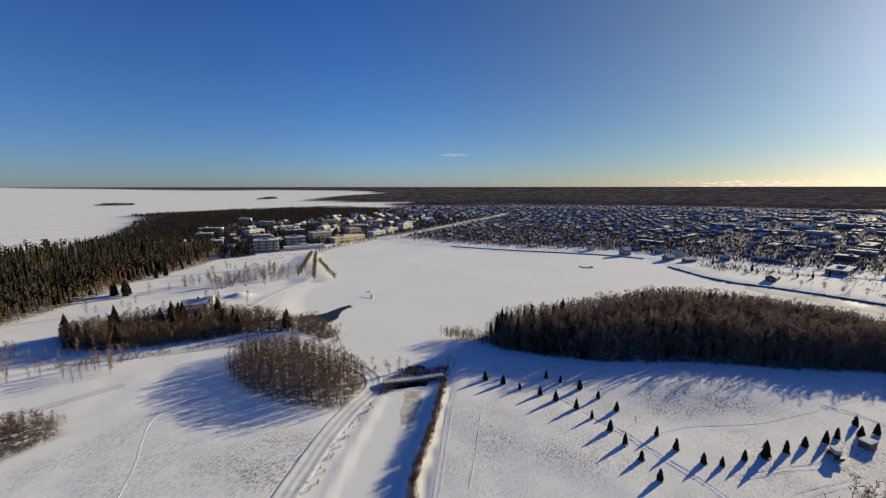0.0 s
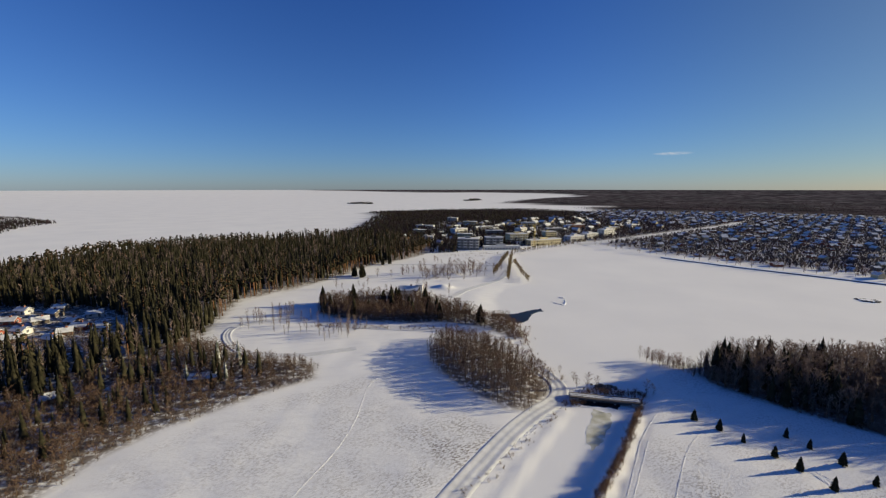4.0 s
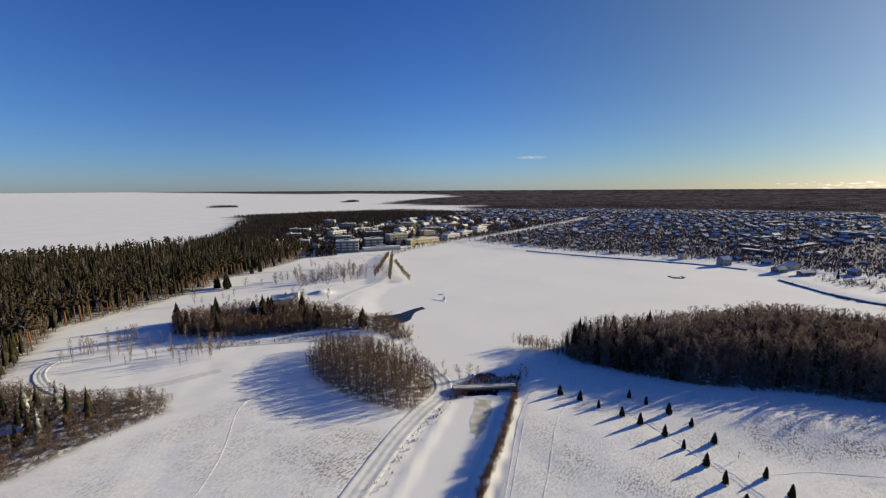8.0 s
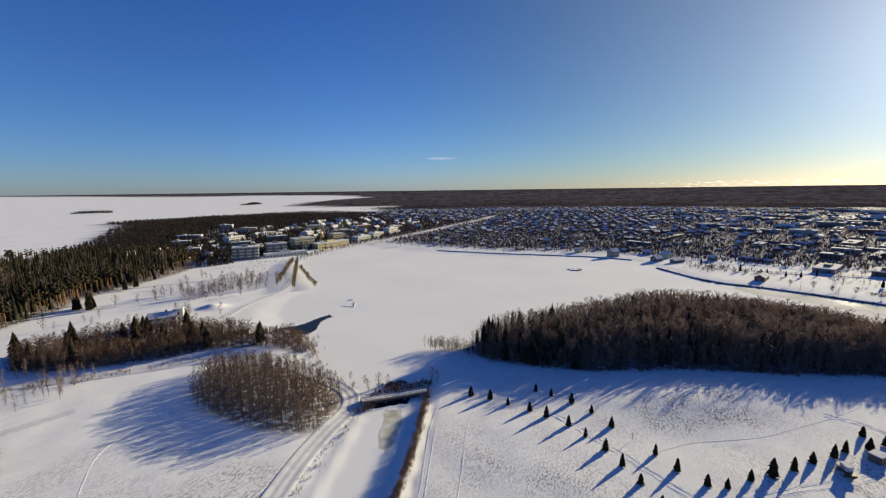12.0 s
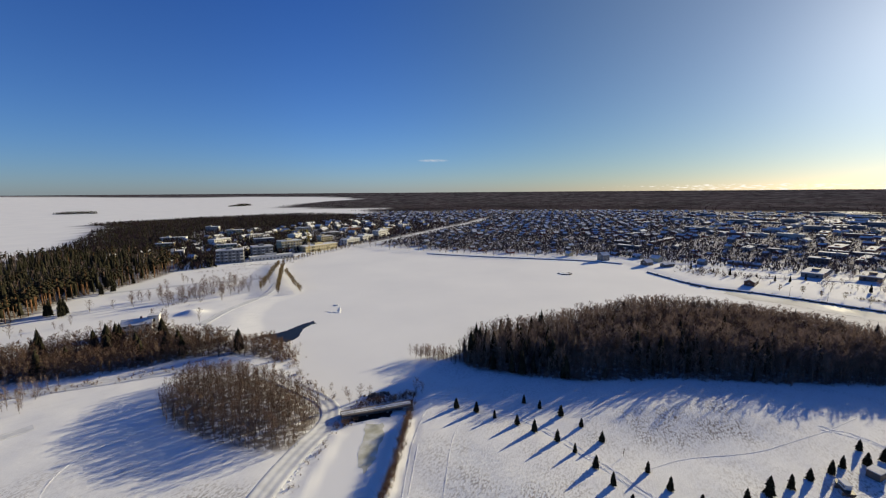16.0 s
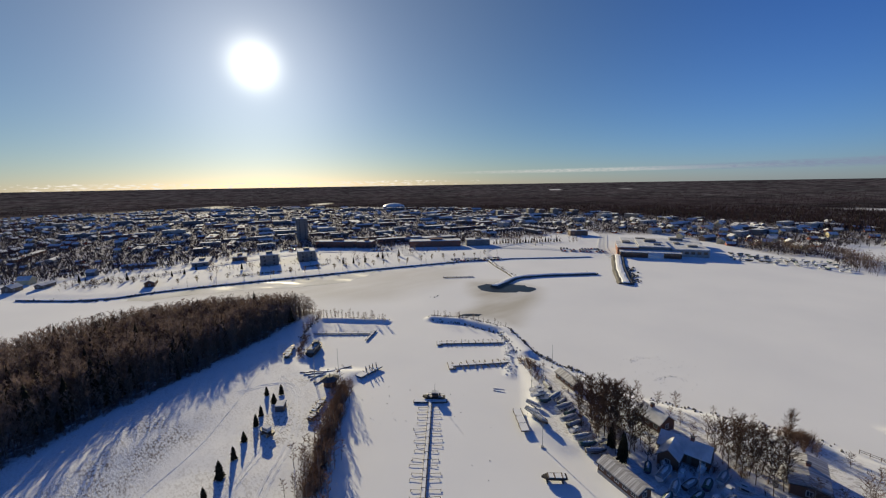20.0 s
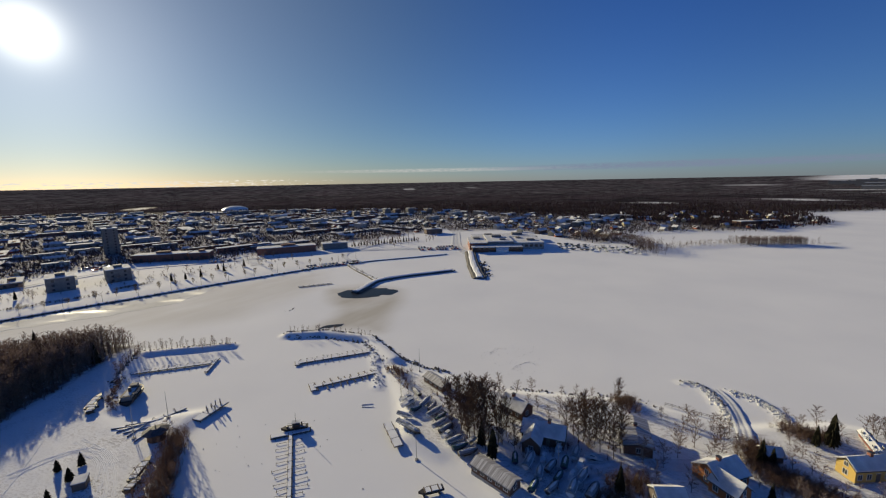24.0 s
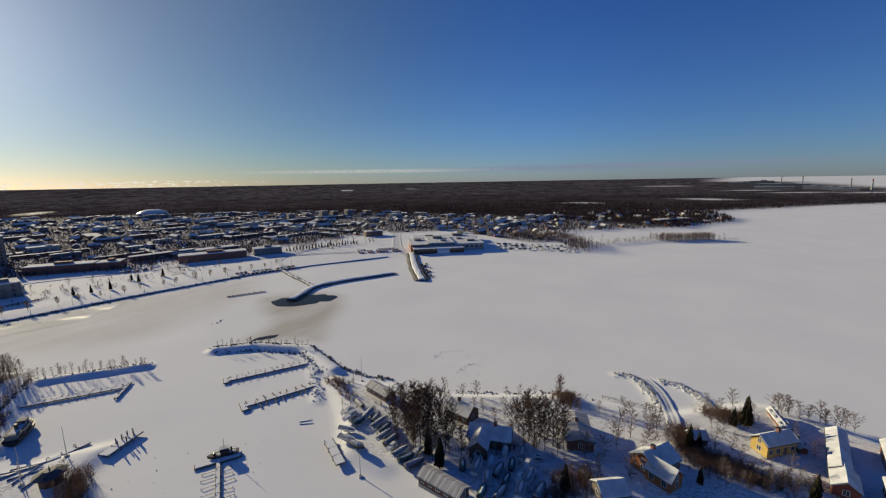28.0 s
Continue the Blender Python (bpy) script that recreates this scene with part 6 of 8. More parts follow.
    if gable_windows:
        for s in (-1, 1):
            window(s * w / 2, 0, 1.1, "y")
            if h + rise > 4.8:
                window(s * w / 2, 0, h - 0.3, "y", 0.8, 1.0)
    return ob


# ---------------------------------------------------------------- boats
def hull_mesh(ln, beam, depth, bow=0.35, n=9):
    """A boat's hull from stern to bow along x, closed by its deck."""
    v, f = [], []
    for i in range(n):
        t = i / (n - 1)
        x = -ln / 2 + ln * t
        full = (1 - max(0, (t - (1 - bow)) / bow) ** 2.2) * (0.82 + 0.18 * min(1, t * 4))
        b = max(0.02, beam / 2 * full)
        sheer = depth * (1 + 0.18 * t * t)
        keel = depth * 0.55 * max(0, (t - 0.75) / 0.25) ** 2
        v += [(x, -b, sheer), (x, -b * 0.86, depth * 0.45 + keel * 0.4), (x, 0, keel), (x, b * 0.86, depth * 0.45 + keel * 0.4), (x, b, sheer)]
    for i in range(n - 1):
        for k in range(4):
            f.append((i * 5 + k, (i + 1) * 5 + k, (i + 1) * 5 + k + 1, i * 5 + k + 1))
        f.append((i * 5 + 4, (i + 1) * 5 + 4, (i + 1) * 5, i * 5))
    f.append((0, 1, 2, 3, 4))
    return MB().add(v, f)


def cover_mesh(ln, beam, depth, ridge, n=7):
    """A tarpaulin tented over a laid-up boat, sagging between its hoops."""
    v, f = [], []
    for i in range(n):
        t = i / (n - 1)
        x = (-0.5 + t) * ln * 0.97
        b = beam / 2 * 1.04 * (1 - max(0, (t - 0.6) / 0.4) ** 2 * 0.9)
        z = depth + ridge * (1 - 0.5 * max(0, (t - 0.6) / 0.4)) - (0.12 if i % 2 else 0)
        e = depth * (0.75 + 0.2 * t)
        v += [(x, -b, e), (x, -b * 0.55, (e + z) / 2 + 0.12), (x, 0, z), (x, b * 0.55, (e + z) / 2 + 0.12), (x, b, e)]
    for i in range(n - 1):
        for k in range(4):
            f.append((i * 5 + k, i * 5 + k + 1, (i + 1) * 5 + k + 1, (i + 1) * 5 + k))
    f += [(4, 3, 2, 1, 0), tuple((n - 1) * 5 + k for k in range(5))]
    return MB().add(v, f)


def laid_up(key, ln, beam, depth, hull, cover, label, mast=0.0, cabin=False, snow=False):
    ob = thing("laid_up_boat" if not mast else "sailing_boat", label, "boat", group="boats laid up ashore")
    lift = 0.75
    hm = part("hull", hull_mesh(ln, beam, depth), hull, ob, at=pose(0, 0, lift))
    part("keel", MB().box(-ln * 0.22, -0.12, lift - 0.6, ln * 0.15, 0.12, lift + 0.25), HULL_K, ob)
    if cover:
        part("cover", cover_mesh(ln, beam, depth, 0.75), cover, ob, "tarpaulin cover", pose(0, 0, lift))
        part("snow_cover", cover_mesh(ln * 0.62, beam * 0.5, depth + 0.42, 0.5), ROOF_SNOW, ob, "snow on the cover", pose(0, 0, lift))
    else:
        part("snow_cover", MB().box(-ln * 0.46, -beam * 0.36, lift + depth * 1.02, ln * 0.2, beam * 0.36, lift + depth * 1.02 + 0.22), ROOF_SNOW, ob, "snow on the deck")
    if cabin:
        c = part("cabin", MB().box(-ln * 0.15, -beam * 0.3, lift + depth, ln * 0.18, beam * 0.3, lift + depth + 0.9), HULL_W, ob)
        part("cabin_window", MB().box(-ln * 0.12, -beam * 0.31, lift + depth + 0.35, ln * 0.15, beam * 0.31, lift + depth + 0.7), GLASS, c)
    if mast:
        m = part("mast", MB().tube((ln * 0.08, 0, lift + depth), (ln * 0.08, 0, lift + depth + mast), 0.09, 0.05, 6), STEEL, ob, "bare mast")
        part("spreader", MB().tube((ln * 0.08, -0.9, lift + depth + mast * 0.6), (ln * 0.08, 0.9, lift + depth + mast * 0.6), 0.03, 0.03, 4), STEEL, m)
        part("boom", MB().tube((ln * 0.08, 0, lift + depth + 1.1), (-ln * 0.35, 0, lift + depth + 1.0), 0.06, 0.05, 5), STEEL, ob)
    for x in (-ln * 0.28, ln * 0.2):
        for y in (-beam * 0.35, beam * 0.35):
            part("prop", MB().tube((x, y * 1.25, -0.3), (x, y * 0.8, lift + depth * 0.5), 0.06, 0.06, 4), WOOD_GREY, ob)
    TEMPLATES[key] = (ob, 1.0)


laid_up("boat0", 8.5, 2.9, 1.35, HULL_W, TARP, "white yacht laid up under a snowy grey cover")
laid_up("boat1", 7.0, 2.5, 1.2, HULL_B, TARP_G, "dark blue boat laid up under a green cover")
laid_up("boat2", 9.0, 3.0, 1.4, HULL_W, None, "white sailing yacht laid up with its mast standing", mast=11.0, cabin=True)
laid_up("boat3", 6.0, 2.2, 1.0, HULL_W, None, "white motor boat laid up ashore", cabin=True)
laid_up("boat4", 7.5, 2.6, 1.25, HULL_K, TARP, "tarred wooden boat laid up under a grey cover")


def moor(key, x, y, turn, tilt=0.0):
    s = BO.uniform(0.6, 0.78)
    return copy_thing(TEMPLATES[key][0], pose(x, y, h1(x, y) + 0.05, tilt, 0, turn) @ Matrix.Diagonal((s, s, s, 1)))


BO = rs(77)
# rows along the inner shore
for x, y, tu, kd in ((134.8, 14.5, 320, 0), (132, 12.6, 322, 4), (128.6, 12.2, 315, 0), (125.8, 10.6, 318, 1), (122.8, 11.2, 312, 0), (120, 9.9, 310, 4), (117.3, 10, 306, 3), (114.6, 8.4, 300, 0),
                     (111.6, 7.4, 285, 1), (109, 5.8, 290, 4), (114.2, 3.5, 300, 3), (138.5, 20, 310, 2), (135.4, 19.4, 316, 2), (141.5, 17, 30, 4), (129, 21.2, 236, 0), (124.4, 21.4, 226, 0), (120.4, 19.2, 228, 4), (131.6, 17.6, 300, 1)):
    moor(f"boat{kd}", x, y, tu + BO.uniform(-7, 7))
# the yard behind the club house
for x, y, tu, kd in ((105.2, -5.4, 340, 1), (107.2, -9.4, 350, 4), (103.6, -8.6, 324, 0), (104.4, -12.6, 326, 3), (107.4, -18, 319, 3), (104.8, -21.4, 327, 0), (100.9, -13.2, 318, 4), (101.6, -17, 320, 1), (100.4, -20.6, 321, 3),
                     (99.4, -9.6, 325, 0), (97.4, -13.6, 311, 1), (96.6, -19.2, 318, 0), (94.2, -10.8, 305, 4), (97.2, -16.8, 327, 3), (93.6, -15.4, 315, 0), (102.4, -24.6, 49, 3), (91.8, -19.2, 312, 4), (95.4, -6.8, 318, 1)):
    moor(f"boat{kd}", x, y, tu + BO.uniform(-8, 8))


def working_boat():
    ob = thing("working_boat", "dark working boat with wheelhouse frozen in at the pier", "boat", pose(129.6, 53.4, -0.2, 0, 0, 96) @ Matrix.Diagonal((0.68, 0.68, 0.68, 1)))
    part("hull", hull_mesh(11, 3.4, 1.7), HULL_K, ob)
    part("deck_snow", MB().box(-4.6, -0.8, 1.75, 2.4, 0.8, 1.86), ROOF_SNOW, ob, "snow on the deck")
    wh = part("wheelhouse", MB().box(-2.2, -1.0, 1.7, 0.8, 1.0, 3.9), WOOD_BROWN, ob)
    part("wheelhouse_window", MB().box(-2.25, -1.03, 2.9, 0.85, 1.03, 3.5), GLASS, wh)
    part("wheelhouse_roof", MB().box(-2.5, -1.2, 3.9, 1.0, 1.2, 4.1), ROOF_SNOW, wh)
    part("mast", MB().tube((-0.6, 0, 4.0), (-0.6, 0, 8.2), 0.09, 0.05, 6), DARK, ob)
    part("cross_tree", MB().tube((-0.6, -0.9, 6.6), (-0.6, 0.9, 6.6), 0.04, 0.04, 4), DARK, ob)
    part("funnel", MB().tube((-3.0, 0, 1.8), (-3.0, 0, 3.6), 0.35, 0.3, 8), DARK, ob)
    part("winch", MB().tube((3.0, -0.6, 2.2), (3.0, 0.6, 2.2), 0.4, 0.4, 8), DARK, ob)
    for s in (-1, 1):
        part("bulwark_rail", MB().tube((-5.0, s * 1.45, 2.4), (3.0, s * 1.45, 2.7), 0.04, 0.04, 4), DARK, ob)


working_boat()


def old_ship():
    ob = thing("old_passenger_ship", "old dark hulled passenger ship laid up in the ice", "ship", pose(157.6, 112.4, -0.15, 0, 0, 10) @ Matrix.Diagonal((0.68, 0.68, 0.68, 1)))
    part("hull", hull_mesh(19, 6.0, 2.6, 0.3), HULL_K, ob)
    part("bulwark", MB().box(-9.4, -2.7, 2.6, -3.0, -2.55, 3.4), HULL_K, ob)
    part("bulwark", MB().box(-9.4, 2.55, 2.6, -3.0, 2.7, 3.4), HULL_K, ob)
    dh = part("deckhouse", MB().box(-8.2, -2.2, 2.6, 3.4, 2.2, 4.9), PLASTER_G, ob)
    for k in range(7):
        for s in (-1, 1):
            part("window", MB().box(-7.4 + 1.5 * k, s * 2.2 - 0.04, 3.4, -6.5 + 1.5 * k, s * 2.2 + 0.04, 4.3), GLASS, dh)
    part("roof", MB().box(-8.6, -2.5, 4.9, 3.8, 2.5, 5.05), WOOD_GREY, ob)
    part("roof_snow", MB().box(-7.6, -1.7, 5.05, 0.2, 1.5, 5.15), ROOF_SNOW, ob, "thin snow on the roof")
    br = part("bridge", MB().box(0.4, -1.6, 5.05, 3.4, 1.6, 6.6), PLASTER_G, ob)
    part("bridge_window", MB().box(0.36, -1.64, 5.6, 3.44, 1.64, 6.2), GLASS, br)
    part("funnel", MB().tube((-3.2, 0, 5.1), (-3.5, 0, 7.4), 0.7, 0.6, 10), DARK, ob)
    part("fore_snow", MB().box(3.8, -1.6, 2.95, 6.8, 1.6, 3.15), ROOF_SNOW, ob, "snow on the foredeck")


old_ship()


# ---------------------------------------------------------------- piers
def pier(name, label, a, b, width, fingers, reach, material=WOOD_GREY, head=0.0, both=True, top=0.55, snow=True, seed=1, dark=False):
    g = rs(seed)
    ln = math.hypot(b[0] - a[0], b[1] - a[1])
    ob = thing(name, label, "pier", pose(a[0], a[1], 0, 0, 0, math.degrees(math.atan2(b[1] - a[1], b[0] - a[0]))))
    n = max(3, int(ln / 3))
    for k in range(n):
        x0, x1 = ln * k / n + 0.03, ln * (k + 1) / n - 0.03
        part("deck_section", MB().box(x0, -width / 2, top - 0.25, x1, width / 2, top), material, ob)
        if snow:
            part("deck_snow", MB().box(x0 + 0.1, -width / 2 + 0.12, top, x1 - 0.1, width / 2 - 0.25, top + 0.1 + 0.06 * g.rand()), SNOW, ob, "strip of snow")
        for s in (-1, 1):
            part("pile", MB().tube((x0 + 0.2, s * width * 0.45, -0.4), (x0 + 0.2, s * width * 0.45, top + 0.35), 0.11, 0.1, 6), WOOD_GREY, ob)
    for k in range(fingers):
        x = ln * (k + 0.6) / fingers + g.uniform(-0.5, 0.5)
        for s in ((-1, 1) if both else (1,)):
            r = reach * g.uniform(0.62, 1.05)
            boom = part("mooring_boom", MB().tube((x, s * width / 2, top - 0.12), (x + g.normal(0, 0.3), s * (width / 2 + r), 0.3), 0.05 if not dark else 0.18, 0.05 if not dark else 0.18, 5), material if not dark else WOOD_GREY, ob)
            part("float", MB().tube((x - 0.3, s * (width / 2 + r), 0.22), (x + 0.3, s * (width / 2 + r), 0.1), 0.07, 0.07, 6), DARK, boom)
    if head:
        part("head", MB().box(-1.2, -head / 2, top - 0.25, 0.9, head / 2, top), material, ob)
        part("head_snow", MB().box(-1.0, -head / 2 + 0.2, top, 0.6, head / 2 - 0.3, top + 0.12), SNOW, ob)
    return ob


pier("floating_pier", "long snowy floating pier with many mooring booms", (127.5, 54), (84, 44.8), 1.2, 17, 3.6, top=0.38, head=11.0, seed=2)
pier("floating_pier", "floating pier with mooring booms behind the breakwater", (175, 62), (181.5, 34), 2.0, 14, 3.4, head=4.5, seed=3)
pier("floating_pier", "wooden pier with dark U-shaped berths", (154, 52.5), (161.5, 31), 1.8, 9, 3.0, head=6.0, seed=4, dark=True)
pier("floating_pier", "low pier with mooring booms inside the old mole", (176, 124), (181, 97), 1.5, 13, 3.0, head=0, seed=5)
pier("gangway", "narrow walkway at the end of the low pier", (172.5, 95.5), (185, 95.8), 1.0, 0, 0, seed=6)
pier("jetty", "wooden landing stage running over the harbour ice", (129, 108), (147, 91), 1.6, 4, 2.4, seed=7)
pier("jetty", "wooden landing stage with posts at the channel", (138, 84), (148, 79.5), 3.2, 0, 0, seed=8, top=0.9)
pier("landing_dock", "short snowy dock at the edge of the boat yard", (127, 26.4), (116, 23.4), 2.6, 0, 0, seed=12, top=1.0)
pier("far_pier", "distant pier with mooring booms by the far quay", (300, 88), (306, 66), 1.5, 10, 3.0, seed=10)

for x, y in ((141.5, 82), (143, 83), (144.5, 82.2), (146, 81.5), (147.2, 80.6), (143, 80.5), (145.6, 79.8)):
    ob = thing("mooring_post", "dark timber mooring post on the landing stage", "post", pose(x, y, 0.3), group="mooring posts")
    part("shaft", MB().tube((0, 0, 0), (0, 0, 2.2), 0.18, 0.16, 7), WOOD_GREY, ob)
    part("cap", MB().tube((0, 0, 2.2), (0, 0, 2.4), 0.21, 0.1, 7), SNOW, ob)


def flagpole(x, y, h, label="tall thin white flagpole"):
    ob = thing("flagpole", label, "pole", pose(x, y, h1(x, y) - 0.1), group="poles")
    part("pole", MB().tube((0, 0, 0), (0, 0, h), 0.12, 0.05, 7), STEEL, ob)
    part("base", MB().box(-0.4, -0.4, 0, 0.4, 0.4, 0.4), CONCRETE, ob)
    part("knob", MB().tube((0, 0, h), (0, 0, h + 0.25), 0.11, 0.04, 6), STEEL, ob)


flagpole(160, 14.5, 9)
flagpole(141, 22, 11)
flagpole(145.5, 18, 10)
flagpole(134, 99, 8)
flagpole(140.5, 93, 8.5)
flagpole(130.5, 97, 6)
flagpole(99, -14, 9)
flagpole(111, 19, 7)


def round_kiosk():
    ob = thing("harbour_kiosk", "dark harbour kiosk with a wide conical roof", "kiosk", pose(129.5, 90.5, h1(129.5, 90.5)))
    part("wall", MB().tube((0, 0, -0.6), (0, 0, 2.6), 2.3, 2.3, 8), WOOD_BROWN, ob)
    part("roof", MB().tube((0, 0, 2.5), (0, 0, 3.5), 3.5, 1.2, 8), ROOF_TIN, ob)
    part("finial", MB().tube((0, 0, 3.4), (0, 0, 4.6), 0.2, 0.05, 6), DARK, ob)
    part("door", MB().box(1.9, -0.5, 0, 2.36, 0.5, 2.1), WOOD_GREY, ob)
    for s in (-1, 1):
        part("window", MB().box(-0.6, s * 2.25 - 0.06, 1.0, 0.6, s * 2.25 + 0.06, 1.9), GLASS, ob)


round_kiosk()


def spar(a, b, r=0.16):
    ob = thing("timber_spar", "long weathered spar lying on the snow", "timber", pose(a[0], a[1], 0), group="spars at the landing")
    za, zb = h1(*a) + r * 0.8, h1(*b) + r * 0.8
    part("log", MB().tube((0, 0, za), (b[0] - a[0], b[1] - a[1], zb), r, r * 0.7, 7), WOOD_GREY, ob)
    part("snow_strip", MB().tube((0.2, 0, za + r), (b[0] - a[0] - 0.2, b[1] - a[1], zb + r * 0.8), 0.08, 0.06, 5), SNOW, ob, "strip of snow on the log")


for a, b in (((136.2, 106.4), (137.6, 96.6)), ((134.4, 103.9), (140.8, 94.5)), ((133.4, 101.5), (136.0, 95.5)), ((138.6, 104), (139.4, 97)), ((131.5, 99.4), (137.5, 97.6)), ((128.6, 96), (133.8, 94.2))):
    spar(a, b)
spar((139.8, 34.8), (140.2, 31.2), 0.07)
spar((138.5, 34.7), (138.2, 30.8), 0.07)


def open_boat(x, y, turn, ln=8.0, snow=True, label="long open wooden boat on trestles, half full of snow"):
    ob = thing("open_boat", label, "boat", pose(x, y, h1(x, y) + 0.3, 0, 0, turn))
    part("hull", hull_mesh(ln, 2.2, 0.9, 0.45), HULL_K, ob)
    if snow:
        part("snow_fill", MB().box(-ln * 0.42, -0.75, 0.85, ln * 0.22, 0.75, 1.08), SNOW, ob)
    for k in (-0.3, 0.0, 0.25):
        part("thwart", MB().box(ln * k - 0.15, -0.95, 0.92, ln * k + 0.15, 0.95, 1.12), WOOD_GREY, ob)
    for k in (-0.3, 0.3):
        part("trestle", MB().box(ln * k - 0.15, -1.1, -0.5, ln * k + 0.15, 1.1, 0.2), WOOD_GREY, ob)


open_boat(115.8, 87.0, 2, 9.0)
open_boat(110, 85.5, 350, 4.5)
open_boat(153, 121.4, 11, 10)
open_boat(148.5, 119.2, 15, 6)
open_boat(99, 16.5, 100, 6)


def covered_shed():
    ob = thing("boat_shelter", "small flat-topped boat shelter with snow on it", "shed", pose(112.6, 98.4, h1(112.6, 98.4), 0, 0, 20) @ Matrix.Diagonal((0.78, 0.78, 0.78, 1)))
    part("wall", MB().box(-2.1, -1.6, -0.4, 2.1, 1.6, 2.2), WOOD_GREY, ob)
    part("roof", MB().box(-2.3, -1.8, 2.2, 2.3, 1.8, 2.35), ROOF_TIN, ob)
    part("roof_snow", MB().box(-2.25, -1.75, 2.35, 2.25, 1.75, 2.65), ROOF_SNOW, ob, "thick snow on the roof")
    part("door", MB().box(-0.6, -1.65, 0, 0.6, -1.55, 1.9), DARK, ob)
    ob = thing("cabin_boat", "small cabin cruiser on a cradle under snow", "boat", pose(100, 94.4, h1(100, 94.4) + 0.4, 0, 0, 75) @ Matrix.Diagonal((0.8, 0.8, 0.8, 1)))
    part("hull", hull_mesh(6.5, 2.4, 1.2), HULL_K, ob)
    c = part("cabin", MB().box(-1.6, -0.85, 1.2, 1.2, 0.85, 2.5), HULL_W, ob)
    part("window", MB().box(-1.5, -0.88, 1.75, 1.1, 0.88, 2.2), GLASS, c)
    part("roof_snow", MB().box(-1.8, -0.95, 2.5, 1.3, 0.95, 2.75), ROOF_SNOW, ob)
    for k in (-1.6, 1.4):
        part("cradle", MB().box(k - 0.15, -1.2, -0.7, k + 0.15, 1.2, 0.3), WOOD_GREY, ob)


covered_shed()

# saplings that line both moles
for k in range(56):
    t = k / 55
    x, y = (172 + 50 * t, 126.5 + 10 * t) if k < 28 else (197.5 + PLANT.normal(0, 0.6), 131 - 36 * (t - 0.5) * 2)
    plant(f"sapling{PLANT.randint(2)}", x + PLANT.normal(0, 0.8), y + PLANT.normal(0, 0.6), PLANT.uniform(2.5, 5.5), PLANT.rand() * 360, 1.3)
for k in range(24):
    t = k / 23
    x, y = (207 - 0.8 * t * 2, 72 - 17 * t * 2) if t < 0.5 else (206 - 10 * (2 * t - 1), 55 - 20 * (2 * t - 1))
    plant(f"sapling{PLANT.randint(2)}", x + PLANT.normal(0, 0.7), y + PLANT.normal(0, 0.6), PLANT.uniform(2.0, 4.2), PLANT.rand() * 360, 1.1)
plant("birch1", 198, 103, 4.5)

# ---------------------------------------------------------------- houses of the headland
cottage("boat_club_shed", "low brown boarded shed with a snowy tin roof", 146.2, 9.4, 30, 10.5, 3.8, 2.1, 0.9, WOOD_BROWN, 4, "shed", chimney=False, roof=ROOF_STRIPE, roof_label="tin roof with streaks of snow")
cottage("dark_cottage", "dark boarded cottage with a chimney and snowy roof", 126, -12.3, 34, 8, 5.5, 2.7, 2.0, WOOD_BROWN, 3)
cottage("club_house", "brown boarded club house with a snowy roof", 112.3, -15.8, 240, 11, 6, 2.9, 2.0, WOOD_BROWN, 4)
cottage("club_house_wing", "gabled wing of the brown club house", 109.6, -11.6, 150, 6, 4.5, 2.9, 1.9, WOOD_BROWN, 2, chimney=False)
cottage("boat_hall", "wide low boat hall with a snowy roof", 107.4, -39.2, 334, 12.5, 6.6, 2.8, 0.6, WOOD_BROWN, 4, "hall", chimney=True, roof=ROOF_STRIPE, roof_label="flat tin roof with streaks of snow")
cottage("long_shed", "long grey shed with a snow-striped tin roof", 99.6, 1.2, 36, 11.5, 4.0, 2.2, 0.9, WOOD_BROWN, 5, "shed", chimney=False, roof=ROOF_STRIPE, roof_label="tin roof with streaks of snow")
cottage("orange_house", "orange brown wooden house with a snowy roof", 91.3, -50, 100, 8.5, 7, 3.2, 2.2, WOOD_ORANGE, 3)
cottage("orange_house_wing", "gabled orange wing with a snowy roof", 86.8, -48.3, 15, 6, 4.8, 3.0, 2.0, WOOD_ORANGE, 2, chimney=False)
cottage("yellow_house", "yellow two-storey wooden house with a snowy roof", 87.6, -83.6, 266, 9.0, 4.4, 3.5, 1.6, YELLOW, 4)
cottage("red_boathouse", "long low red ochre boathouse with a snowy roof", 92, -94.6, 325.5, 19, 1.8, 1.5, 0.5, WOOD_RED, 6, "boathouse", chimney=False, gable_windows=False)
cottage("white_roofed_store", "long red ochre storehouse with a thick white roof", 80.2, -94.6, 303, 19, 3.6, 3.0, 1.1, WOOD_RED, 6, "storehouse", chimney=False)
cottage("red_hut", "small red ochre hut with a snowy roof", 73, -84.5, 304, 7, 4.5, 2.6, 1.5, WOOD_RED, 2, chimney=False)
cottage("red_barn", "red ochre barn with snow on its roof", 74.5, -106, 304, 10, 5, 3.2, 1.7, WOOD_RED, 2, "barn")
cottage("red_barn", "red ochre barn with snow on its roof", 66, -91, 304, 8, 5.5, 3.0, 1.8, WOOD_RED, 2, "barn", chimney=False)
cottage("snowed_up_hut", "little hut almost buried in snow", 96, -68, 70, 4, 3.2, 2.0, 1.2, WOOD_BROWN, 1, "hut", chimney=False, door=False)
cottage("green_hut", "grey hut with a thick snow cap", 86.5, -33.5, 80, 6, 5, 2.6, 1.6, WOOD_GREY, 2, chimney=False)

